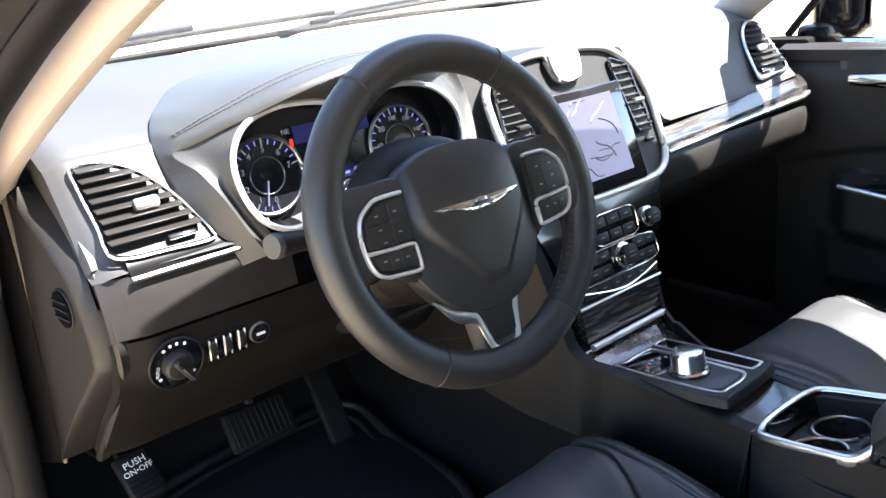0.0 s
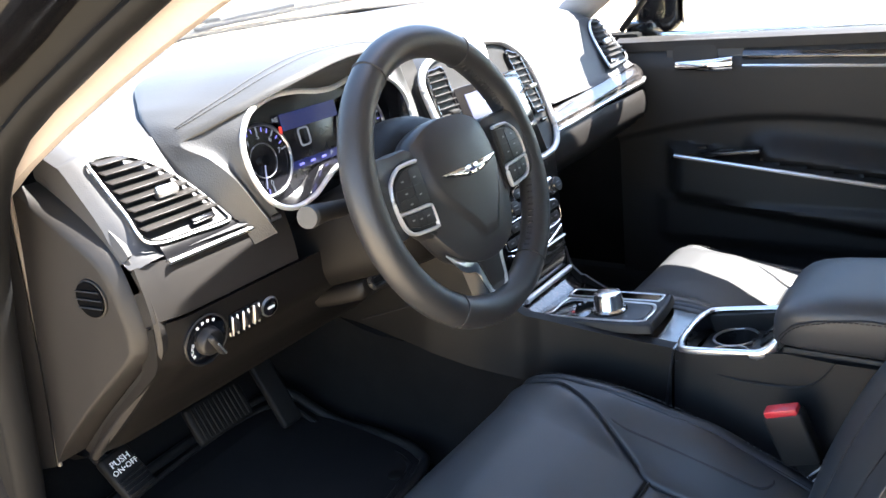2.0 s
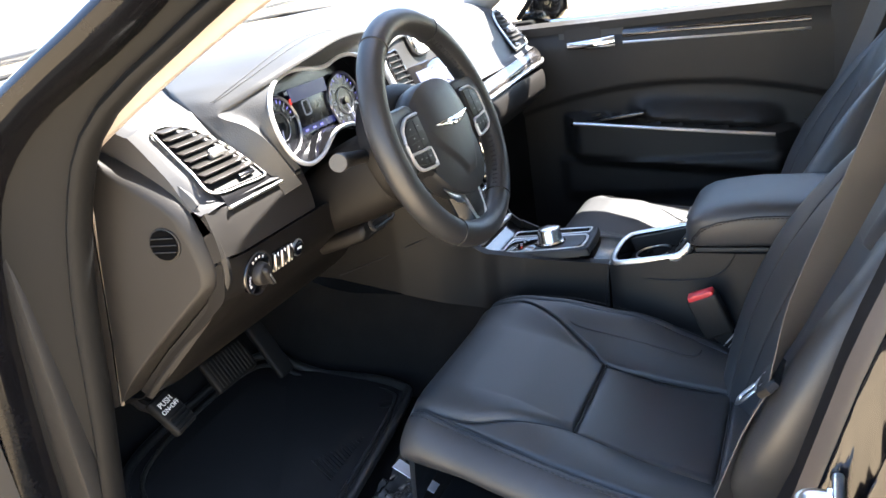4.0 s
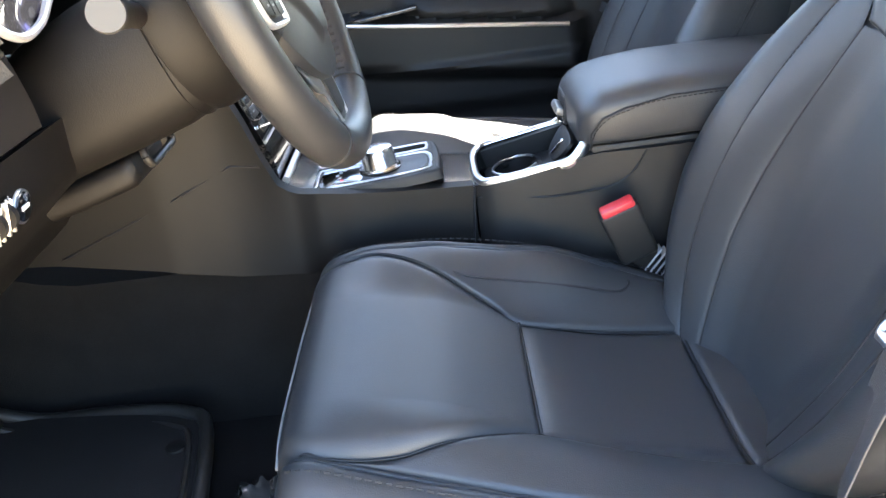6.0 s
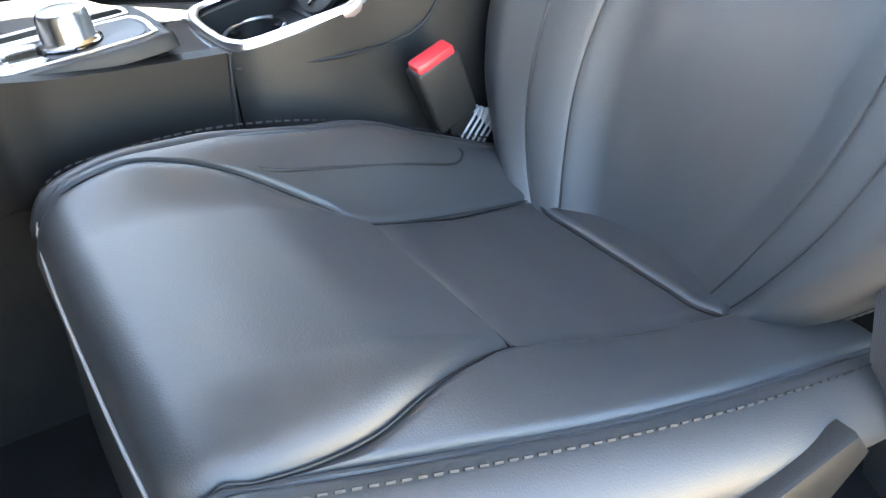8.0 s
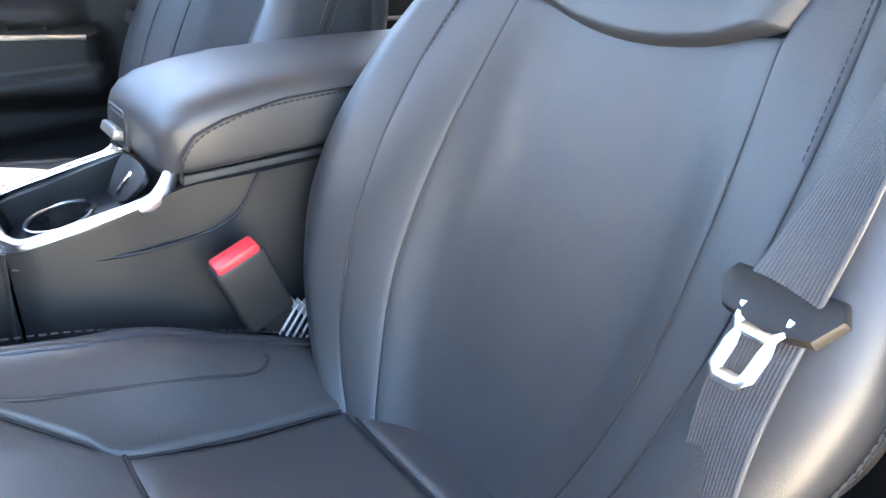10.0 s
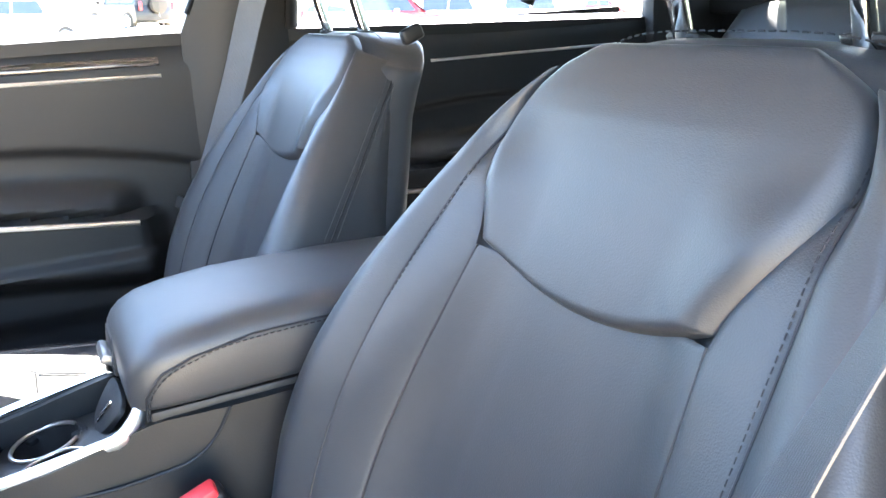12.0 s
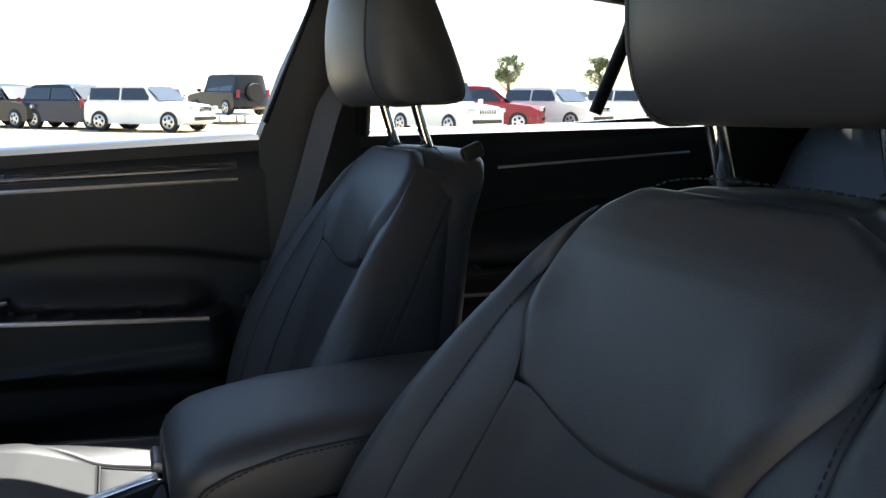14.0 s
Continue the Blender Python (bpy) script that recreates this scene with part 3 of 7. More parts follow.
tagged(put("cowl", *slab(lambda u, v: (-0.74 + 1.48 * u, 0.80 + 0.14 * v, 1.205 - 0.03 * v), 12, 4, (0, 0, -0.03)), RUBBER), "black plastic cowl below the windscreen", "cowl", kind="structure")
for k, (xa, xb) in enumerate(((-0.50, 0.05), (0.02, 0.55))):
    w = thing("windscreen_wiper", "black windscreen wiper at rest on the cowl", "wiper", group="wipers", at=(xa, 0.83, 1.22))
    V, F = tube([(xa, 0.82, 1.235), ((xa + xb) / 2, 0.80, 1.245), (xb, 0.78, 1.25)], 0.005, n=8)
    put("blade", V, F, RUBBER, w)
    V, F = tube([(xa - 0.05, 0.86, 1.215), (xa + 0.1, 0.835, 1.245), ((xa + xb) / 2, 0.805, 1.255)], 0.007, n=8)
    put("arm", V, F, BLACK, w)
mirror = thing("side_mirror", "black passenger side mirror outside the window", "side mirror", at=(0.92, 0.18, 1.15))
bm = block((0.25, 0.11, 0.165), (0.915, 0.20, 1.175), (0, 0, 12), bevel=0.04, seg=4)
part("housing", bm, PAINT, mirror)
part("mirror_glass", block((0.225, 0.006, 0.140), (0.927, 0.1435, 1.175), (0, 0, 12), bevel=0.002), CHROME, mirror)
part("foot", block((0.10, 0.07, 0.04), (0.80, 0.20, 1.11), bevel=0.012), PAINT, mirror)


# ---- front seats ----
SEAT_X = 0.357


def even(x, xs, ys, w=0.03):
    """Interpolation rounded over a width w."""
    return sum(interp(x + w * k / 3, xs, ys) for k in range(-3, 4)) / 7


def cushion_z(lx, y):
    z = even(-y, [-0.060, -0.050, -0.043, -0.03, -0.01, 0.03, 0.10, 0.185, 0.28, 0.38, 0.46], [0.56, 0.645, 0.692, 0.706, 0.709, 0.708, 0.692, 0.655, 0.622, 0.60, 0.59], 0.012)
    a = abs(lx)
    if lx < 0:
        # the outer bolster rolls off towards the door sill in front and rises beside the hips
        r = ridge_x(-1, y)
        zr = even(-y, [-0.06, -0.043, -0.02, 0.0, 0.05, 0.10, 0.20, 0.30, 0.40, 0.46], [0.56, 0.688, 0.704, 0.697, 0.682, 0.673, 0.655, 0.637, 0.617, 0.605], 0.012)
        hump = 0.006 * math.sin(math.pi * min(1.0, max(0.0, (a - 0.09) / (r - 0.09)))) * step(-y, 0.0, 0.1)
        k = step(a, 0.088, r) if zr > z else min(1.0, max(0.0, (a - 0.088) / (r - 0.088))) ** 1.7
        return z + (zr - z) * k + hump - 2.2 * max(0.0, a - r) ** 1.6
    b = even(-y, [-0.06, 0.0, 0.10, 0.24, 0.33, 0.40, 0.46], [0.0, 0.014, 0.03, 0.062, 0.042, 0.025, 0.02])
    return z + b * step(a, 0.095, 0.178) - 2.2 * max(0.0, a - 0.182) ** 1.6


def ridge_x(sg, y):
    """Half-width at which the cushion's top turns over into its side, less at the outer front corner."""
    if sg < 0:
        return interp(-y, [-0.045, -0.02, 0.0, 0.05, 0.10, 0.20, 0.30, 0.44], [0.142, 0.147, 0.150, 0.156, 0.166, 0.185, 0.197, 0.203])
    return interp(-y, [-0.04, -0.02, 0.01, 0.10, 0.22, 0.30, 0.44], [0.170, 0.178, 0.182, 0.183, 0.184, 0.186, 0.184])


CUSHION_IN = 0.022                                 # the cushion sits a little nearer the console than the upper backrest


def cushion_point(lx, y):
    return np.array((lx + CUSHION_IN, y, cushion_z(lx, y)))


BACK_S = [0, 0.12, 0.25, 0.42, 0.60, 0.75, 0.86, 0.94, 1.0]
BACK_Y = [-0.398, -0.425, -0.454, -0.491, -0.532, -0.563, -0.588, -0.611, -0.645]
BACK_Z = [0.565, 0.630, 0.700, 0.790, 0.888, 0.963, 1.022, 1.063, 1.090]
BACK_N = np.array((0, 0.924, 0.383))


def smooth_list(s, ys):
    return (interp(s - 0.05, BACK_S, ys) + interp(s - 0.025, BACK_S, ys) + interp(s, BACK_S, ys) + interp(s + 0.025, BACK_S, ys) + interp(min(1, s + 0.05), BACK_S, ys)) / 5


def seam_in(s):
    """Half-width of the seam between the flat insert and the bolster's inner band."""
    return even(s, [0, 0.13, 0.22, 0.33, 0.45, 0.55, 0.65, 0.70], [0.074, 0.104, 0.121, 0.130, 0.130, 0.125, 0.118, 0.114], 0.03)


def seam_out(s):
    """Half-width of the seam along the bolster's crest; it runs up into the side of the upper pad."""
    return even(s, [0, 0.1, 0.2, 0.34, 0.46, 0.58, 0.69, 0.76, 0.82, 0.88, 0.94, 1.0], [0.092, 0.127, 0.153, 0.169, 0.174, 0.172, 0.165, 0.160, 0.154, 0.150, 0.140, 0.105], 0.03)


def crest(s):
    """How far the bolster's crest stands out in front of the insert."""
    return even(s, [0, 0.1, 0.2, 0.34, 0.46, 0.58, 0.69, 0.76, 0.82, 0.90, 1.0], [0.040, 0.052, 0.060, 0.062, 0.057, 0.045, 0.030, 0.022, 0.013, 0.004, 0.0], 0.03)


def back_half(s):
    return even(s, [0, 0.1, 0.2, 0.3, 0.4, 0.5, 0.6, 0.7, 0.78, 0.85, 0.90, 0.95, 1.0], [0.120, 0.168, 0.214, 0.242, 0.250, 0.243, 0.227, 0.207, 0.189, 0.173, 0.162, 0.143, 0.108], 0.03)


def back_at(lx, s, off):
    return np.array((lx, smooth_list(s, BACK_Y), smooth_list(s, BACK_Z))) + BACK_N * off


def back_point(lx, s):
    a, wi, wo, c = abs(lx), seam_in(s), seam_out(s), crest(s)
    low = 0.30 * c
    below = low * step(a, wi - 0.07, wi + 0.02) + (c - low) * step(a, wi - 0.035, wo + 0.012)
    above = c * step(a, 0.060, wo) * (1 - step(s, 0.78, 0.90))
    off = below + (above - below) * step(s, 0.58, 0.78)
    return back_at(lx, s, off - 0.018 * (a / 0.16) ** 4 * step(s, 0.80, 1.0))


def panel(name, surf, left, right, mat, parent, flip, xc, puff=0.010, edge=0.020, deep=0.007, nu=36, nv=44, label="", edge_v=None):
    """A padded panel on a surface between two side curves; its rim sinks into the seam."""
    L, R = curve_through(left, nv), curve_through(right, nv)
    G = np.zeros((nv, nu, 3))
    for j in range(nv):
        for i in range(nu):
            q = L[j] + (R[j] - L[j]) * i / (nu - 1)
            G[j, i] = surf(q[0], q[1])
    du = np.gradient(G, axis=1)
    dv = np.gradient(G, axis=0)
    N = np.cross(du, dv)
    N /= np.linalg.norm(N, axis=2)[..., None] + 1e-12
    if N[nv // 2, nu // 2] @ np.array((0, 0.6, 0.8)) < 0:
        N = -N
    wu = np.linalg.norm(G[:, -1] - G[:, 0], axis=1)
    wv = np.linalg.norm(np.diff(G[:, nu // 2], axis=0), axis=1).sum()
    V = []
    for j in range(nv):
        for i in range(nu):
            d = min(i, nu - 1 - i) / (nu - 1) * wu[j]
            e = min(j, nv - 1 - j) / (nv - 1) * wv
            k = min(1.0, d / edge, e / (edge_v or edge))
            k = 1 - (1 - k) ** 3
            p = G[j, i] + N[j, i] * ((puff + deep) * k - deep)
            V.append((xc + flip * p[0], p[1], p[2]))
    F = [(j * nu + i, j * nu + i + 1, (j + 1) * nu + i + 1, (j + 1) * nu + i) for j in range(nv - 1) for i in range(nu - 1)]
    if (N[nv // 2, nu // 2] @ np.cross(du[nv // 2, nu // 2], dv[nv // 2, nu // 2]) < 0) != (flip < 0):
        F = [f[::-1] for f in F]
    return put(name, V, F, mat, parent, label, smooth=70)


def seam(name, pts, r, mat, parent, flip, xc, n=60, label=""):
    P = np.array([(xc + flip * p[0], p[1], p[2]) for p in pts])
    V, F = tube(curve_through(P, n), r, n=7)
    return put(name, V, F, mat, parent, label)


def stitches(pts, flip, xc, parent, gap=0.008, length=0.0048, r=0.0007, mat=None):
    """One row of thread stitches along a line."""
    P = curve_through([(xc + flip * p[0], p[1], p[2]) for p in pts], 400)
    seg = np.linalg.norm(np.diff(P, axis=0), axis=1)
    at = np.concatenate(([0], np.cumsum(seg)))
    V, F = [], []
    s = 0.0
    while s + length < at[-1]:
        q = [np.array([np.interp(s + length * k, at, P[:, c]) for c in range(3)]) for k in (0, 0.5, 1)]
        v, f = tube(q, r, n=5)
        F += [tuple(i + len(V) for i in g) for g in f]
        V += v
        s += gap
    return put("stitching", V, F, mat or THREAD, parent, "row of thread stitches")


def closed_loft(rings):
    """Faces between closed rings of one length, capped at both ends."""
    n = len(rings[0])
    V = [v for r in rings for v in r]
    F = []
    for j in range(len(rings) - 1):
        for i in range(n):
            k = (i + 1) % n
            F.append((j * n + i, j * n + k, (j + 1) * n + k, (j + 1) * n + i))
    F.append(tuple(range(n))[::-1])
    F.append(tuple((len(rings) - 1) * n + i for i in range(n)))
    return V, F


def front_seat(name, xc, flip, label, head, lean=0.0, drop=0.0, slim=0.0):
    """A bucket seat; head moves its headrest, lean tips the backrest sideways, drop lowers its top, slim flattens its outer bolster."""
    seat = thing(name, label, "car seat", "front seats", at=(xc, -0.2, FLOOR))
    def on(lx, y, h=0.0):
        p = cushion_point(lx, y)
        return (p[0], p[1], p[2] + h)
    # cushion panels
    pad_l = [(-0.138, 0.044), (-0.144, 0.02), (-0.147, 0.0), (-0.147, -0.03), (-0.144, -0.065), (-0.134, -0.10), (-0.114, -0.145), (-0.099, -0.184)]
    pad_r = [(0.158, 0.044), (0.168, 0.02), (0.172, -0.03), (0.160, -0.068), (0.143, -0.10), (0.128, -0.13), (0.112, -0.162), (0.098, -0.184)]
    panel("thigh_pad", cushion_point, pad_l, pad_r, LEATHER, seat, flip, xc, puff=0.008, edge=0.022, deep=0.0025, nu=90, nv=120, edge_v=0.012)
    ins_l = [(-0.098, -0.184), (-0.104, -0.25), (-0.112, -0.33), (-0.118, -0.372)]
    ins_r = [(-p[0], p[1]) for p in ins_l]
    panel("seat_insert", cushion_point, ins_l, ins_r, LEATHER, seat, flip, xc, puff=0.003, edge=0.014, deep=0.004, nu=64, nv=70, edge_v=0.034)
    panel("rear_roll", cushion_point, [(-0.118, -0.372), (-0.118, -0.405), (-0.118, -0.44)], [(0.118, -0.372), (0.118, -0.405), (0.118, -0.44)], LEATHER, seat, flip, xc, puff=0.006, edge=0.014, deep=0.006, nu=60, nv=18)
    for sg in (-1, 1):
        front = [(abs(q[0]), q[1]) for q in (pad_l if sg < 0 else pad_r)]
        a = [(sg * q[0], q[1]) for q in front + [(0.104, -0.25), (0.112, -0.33), (0.118, -0.40), (0.12, -0.44)]]
        b = [(sg * ridge_x(sg, y), y) for y in (0.042, 0.02, -0.01, -0.05, -0.10, -0.16, -0.22, -0.29, -0.37, -0.44)]
        panel("bolster", cushion_point, a, b, LEATHER, seat, flip, xc, puff=0.004, edge=0.010, deep=0.0025, nu=40, nv=120)
        # skirt that rolls over the side and down
        def skirt(lx, y):
            k = (abs(lx) - 0.18) / 0.10
            ridge = ridge_x(sg, y)
            p = cushion_point(math.copysign(ridge, lx), y)
            out = ridge + 0.046 * math.sin(min(1, k * 1.25) * math.pi / 2)
            low = interp(-y, [-0.04, 0.05, 0.15, 0.30, 0.45], [0.628, 0.620, 0.602, 0.578, 0.565])
            z = p[2] - (p[2] - low) * (max(0, k) ** 1.9)
            return np.array((math.copysign(out - 0.02 * step(k, 0.7, 1.0), lx) + CUSHION_IN, y, z))
        a2 = [(sg * 0.180, y) for y in (0.042, 0.02, -0.05, -0.15, -0.25, -0.35, -0.45)]
        b2 = [(sg * 0.280, y) for y in (0.036, 0.02, -0.05, -0.15, -0.25, -0.35, -0.45)]
        panel("side_skirt", skirt, a2, b2, LEATHER, seat, flip, xc, puff=0.005, edge=0.010, deep=0.004, nu=30, nv=60)
        edge_x = lambda y: ridge_x(sg, y)
        line = [on(sg * edge_x(y), y, -0.0005) for y in (0.036, 0.02, 0.0, -0.1, -0.2, -0.3, -0.42)]
        seam("piping", line, 0.0022, LEATHER, seat, flip, xc)
        stitches([tuple(skirt(sg * 0.192, y) + np.array((sg * 0.0056, 0, 0.0056))) for y in (0.03, 0.0, -0.1, -0.2, -0.3, -0.42)], flip, xc, seat, gap=0.0085, length=0.0050, r=0.0011, mat=BLACK)
        seam("seam_line", [on(q[0], q[1], 0.0002) for q in a], 0.0010, BLACK, seat, flip, xc, n=110)
        # shield panel seam on the bolster
        arc = [(0.150, -0.105), (0.138, -0.135), (0.140, -0.19), (0.142, -0.26), (0.146, -0.305), (0.158, -0.322), (0.172, -0.318)]
        if sg > 0:
            seam("bolster_seam", [on(sg * q[0], q[1], 0.0062 - 0.006 * (i in (0, 6))) for i, q in enumerate(arc)], 0.0014, BLACK, seat, flip, xc)
    # front face and its pale piping
    def front_face(lx, v):
        top = cushion_z(lx, 0.036)
        return np.array((lx + CUSHION_IN, 0.043 + 0.006 * v - 0.05 * (lx / 0.2) ** 4 * 0.3, top - v * (top - 0.56)))
    panel("front_face", front_face, [(-0.160, 0.0), (-0.185, 0.5), (-0.19, 1.0)], [(0.205, 0.0), (0.212, 0.5), (0.21, 1.0)], LEATHER, seat, flip, xc, puff=0.003, edge=0.01, nv=12)
    seam("front_piping", [(lx + CUSHION_IN, 0.047 - 0.014 * (lx / 0.2) ** 4, cushion_z(lx, 0.038) + 0.004) for lx in np.linspace(-0.140, 0.18, 12)], 0.0012, THREAD_LIGHT, seat, flip, xc, label="pale thread piping")
    for y in (-0.186, -0.373):
        half = 0.099 if y > -0.3 else 0.116
        seam("seam_line", [on(lx, y, 0.0 + (0.001 if y > -0.3 else 0.0005)) for lx in np.linspace(-half, half, 9)], 0.0016, BLACK, seat, flip, xc)
    # seat base and frame
    V, F = closed_loft([[(xc + flip * a * w, -0.20 + b * d, z) for a, b in rounded(0.40, 0.42, 0.05, 4)] for z, w, d in ((FLOOR + 0.01, 0.86, 0.86), (0.53, 0.93, 0.95), (0.555, 1.0, 1.0), (0.570, 0.95, 0.97))])
    put("seat_base", V, F, PLASTIC_SOFT, seat, "black plastic seat base")
    sw = [(-0.02, 0.555), (-0.28, 0.55), (-0.35, 0.60), (-0.33, 0.625), (-0.2, 0.612), (0.0, 0.605), (0.035, 0.585)]
    part("side_cover", plate(sw, 0.018, lambda a, b, h: (xc - flip * (0.215 + h), a, b), bevel=0.005), PLASTIC, seat, "black plastic side cover")
    part("seat_switch", block((0.012, 0.07, 0.018), (xc - flip * 0.238, -0.12, 0.582), bevel=0.004), PLASTIC, seat)
    part("recline_switch", block((0.012, 0.016, 0.045), (xc - flip * 0.238, -0.20, 0.588), (12, 0, 0), bevel=0.004), PLASTIC, seat)
    # backrest panels
    SB = 0.695                                     # height at which the upper pad meets the insert
    def leaning(q, s):
        return q + np.array((lean * (0.72 - s) * (1 if s < 0.72 else 1.15), 0, -drop * step(s, 0.60, 1.0)))
    def face(lx, s):
        return leaning(back_point(lx, s) - BACK_N * slimming(lx, s), s)
    def slimming(lx, s):
        return slim * crest(s) * step(-lx, seam_in(s) - 0.03, seam_out(s))
    S_LOW = [0.0, 0.12, 0.25, 0.38, 0.50, 0.60, SB]
    panel("back_insert", face, [(-seam_in(q), q) for q in S_LOW], [(seam_in(q), q) for q in S_LOW], LEATHER, seat, flip, xc, puff=0.0004, edge=0.008, deep=0.0004, nu=110, nv=80)
    def bib(lx, v):
        # the upper pad hangs over the insert in a shallow arc
        s = SB + 0.012 - 0.044 * (1 - min(1.0, (lx / 0.114) ** 2)) * (1 - v) + (1.0 - SB - 0.014) * v
        return face(lx, min(1.0, s))
    side_b = [(0.114, 0.0), (0.121, 0.10), (0.135, 0.28), (0.145, 0.45), (0.147, 0.62), (0.132, 0.80), (0.084, 1.0)]
    panel("upper_pad", bib, [(-w, v) for w, v in side_b], side_b, LEATHER, seat, flip, xc, puff=0.012, edge=0.024, deep=0.003, nu=70, nv=70, edge_v=0.020)
    S_BAND = [0.0, 0.12, 0.25, 0.38, 0.50, 0.60, 0.68, 0.74, 0.80, 0.85]
    S_SIDE = [0.0, 0.10, 0.20, 0.32, 0.45, 0.58, 0.70, 0.80, 0.88, 0.95]
    for sg in (-1, 1):
        def band_in(q):
            return seam_in(q) if q <= SB else interp((q - SB - 0.014) / (1 - SB - 0.014), [v for w, v in side_b], [w for w, v in side_b])
        panel("back_bolster", face, [(sg * band_in(q), q) for q in S_BAND], [(sg * max(seam_out(q), band_in(q) + 0.001), q) for q in S_BAND], LEATHER, seat, flip, xc, puff=0.0004, edge=0.008, deep=0.0004, nu=40, nv=110)
        seam("seam_line", [tuple(face(sg * seam_in(q), q) + BACK_N * -0.0004) for q in S_LOW], 0.0011, BLACK, seat, flip, xc, n=80)
        # outer bolster: rolls over the crest and round to the back shell
        def side(w, s):
            wo, c, half = seam_out(s), crest(s) * (1 - (slim if sg < 0 else 0)), back_half(s) - 0.010 * step(s, 0.84, 0.95)
            t = interp(s, [0, 0.3, 0.8, 0.95, 1.0], [0.13, 0.14, 0.108, 0.090, 0.07])
            ctl = [(wo, back_off(wo, s)), (wo + 0.55 * (half - wo), c + 0.012 * min(1.0, c / 0.03)), (half + 0.004, c - 0.004), (half + 0.002, c - 0.058), (half - 0.010, -0.55 * t), (half - 0.055, -t)]
            p = curve_through(ctl, 41)[min(40, max(0, round(w * 40)))]
            return leaning(back_at(sg * p[0], s, p[1]), s)
        def back_off(lx, s):
            return (back_point(lx, s) - back_at(lx, s, 0.0)) @ BACK_N - slimming(sg * lx, s)
        panel("back_side", side, [(0.0, q) for q in S_SIDE], [(1.0, q) for q in S_SIDE], LEATHER, seat, flip, xc, puff=0.0004, edge=0.008, deep=0.0004, nu=41, nv=90)
        ln = [face(sg * seam_out(q), q) for q in S_SIDE]
        seam("seam_line", [tuple(q - BACK_N * 0.0003) for q in ln], 0.0011, BLACK, seat, flip, xc, n=90)
        stitches([tuple(q + np.array((-sg * 0.0035, 0, 0)) + BACK_N * 0.0012) for q in ln[5:]], flip, xc, seat, gap=0.0055, length=0.0036, r=0.0005)
        # twin-stitched seam down the outer flank
        for w in (0.55, 0.60):
            stitches([tuple(side(w, q) + np.array((sg * 0.0022, 0.0008, 0))) for q in S_SIDE], flip, xc, seat, gap=0.0065, length=0.0044, r=0.0007, mat=THREAD_PALE)
        seam("side_seam", [tuple(side(0.575, q) + np.array((sg * 0.0016, 0, 0))) for q in S_SIDE], 0.0010, BLACK, seat, flip, xc, n=90)
    # lining under the seams
    V, F = sheet(lambda u, v: [(xc + flip * p[0], p[1] - 0.008, p[2] - 0.003) for p in (face((2 * u - 1) * min(seam_out(v * 0.95) + 0.01, back_half(v * 0.95) - 0.03), v * 0.95),)][0], 30, 40)
    put("back_lining", V, F, LEATHER, seat)
    V, F = sheet(lambda u, v: [(xc + flip * p[0], p[1], p[2] - 0.011) for p in (cushion_point((2 * u - 1) * 0.150, 0.03 - 0.46 * v),)][0], 30, 40)
    put("cushion_lining", V, F, LEATHER, seat)
    # padded core that closes the backrest behind its covers and makes its rounded top
    rings = []
    TOPS = [(1.0, 0.98, 0.003), (1.0, 0.93, 0.006), (1.0, 0.84, 0.008), (1.0, 0.66, 0.0095), (1.0, 0.35, 0.010), (1.0, 0.04, 0.010)]
    for s, grow, lift in [(q, 1.0, 0.0) for q in (0.0, 0.15, 0.3, 0.45, 0.6, 0.72, 0.82, 0.89, 0.93, 0.965)] + TOPS:
        half = (back_half(s) - 0.020 + 0.040 * step(s, 0.82, 1.0)) * grow
        t = interp(s, [0, 0.3, 0.8, 0.95, 1.0], [0.13, 0.14, 0.112, 0.100, 0.092])
        y, z = smooth_list(s, BACK_Y) - 0.012 + 0.008 * step(s, 0.88, 0.97), smooth_list(s, BACK_Z) - 0.004
        ring = []
        for k in range(48):
            a = 2 * math.pi * k / 48
            c, q = math.copysign(abs(math.cos(a)) ** 0.62, math.cos(a)), math.copysign(abs(math.sin(a)) ** 0.7, math.sin(a))
            d = t * 0.5 * (1 - q * grow)
            arch = -0.030 * (c * grow) ** 4 * step(s, 0.9, 1.0)
            p = leaning(np.array((half * c, y - 0.97 * d, z - 0.22 * d * (1 - 0.5 * step(s, 0.9, 1.0)) + lift + arch)), s)
            ring.append((xc + flip * p[0], p[1], p[2]))
        rings.append(ring)
    V, F = closed_loft(rings)
    put("back_core", V, F, LEATHER, seat, smooth=70)
    stitches([tuple(leaning(np.array((lx, smooth_list(1.0, BACK_Y) - 0.018, smooth_list(1.0, BACK_Z) + 0.0085 - 0.030 * (lx / 0.15) ** 4)), 1.0)) for lx in np.linspace(-0.128, 0.128, 12)], flip, xc, seat)
    # back shell
    def shell(u, v):
        s = 0.89 * v
        half = back_half(s) - 0.053
        t = interp(s, [0, 0.3, 0.8, 0.95, 1.0], [0.13, 0.14, 0.108, 0.078, 0.05])
        y, z = smooth_list(s, BACK_Y) - t * 0.97, smooth_list(s, BACK_Z) - t * 0.22
        lx = -half + 2 * half * u
        p = leaning(np.array((lx, y - 0.012 * math.sin(math.pi * u), z)), s)
        return (xc + flip * p[0], p[1], p[2])
    V, F = slab(shell, 16, 30, (0, 0.02, 0))
    put("back_shell", V, F, PLASTIC_SOFT, seat, "black plastic back shell")
    # headrest: padded block with a sloping back on two chrome posts
    hx, pad_x = xc + head[0], head[3]
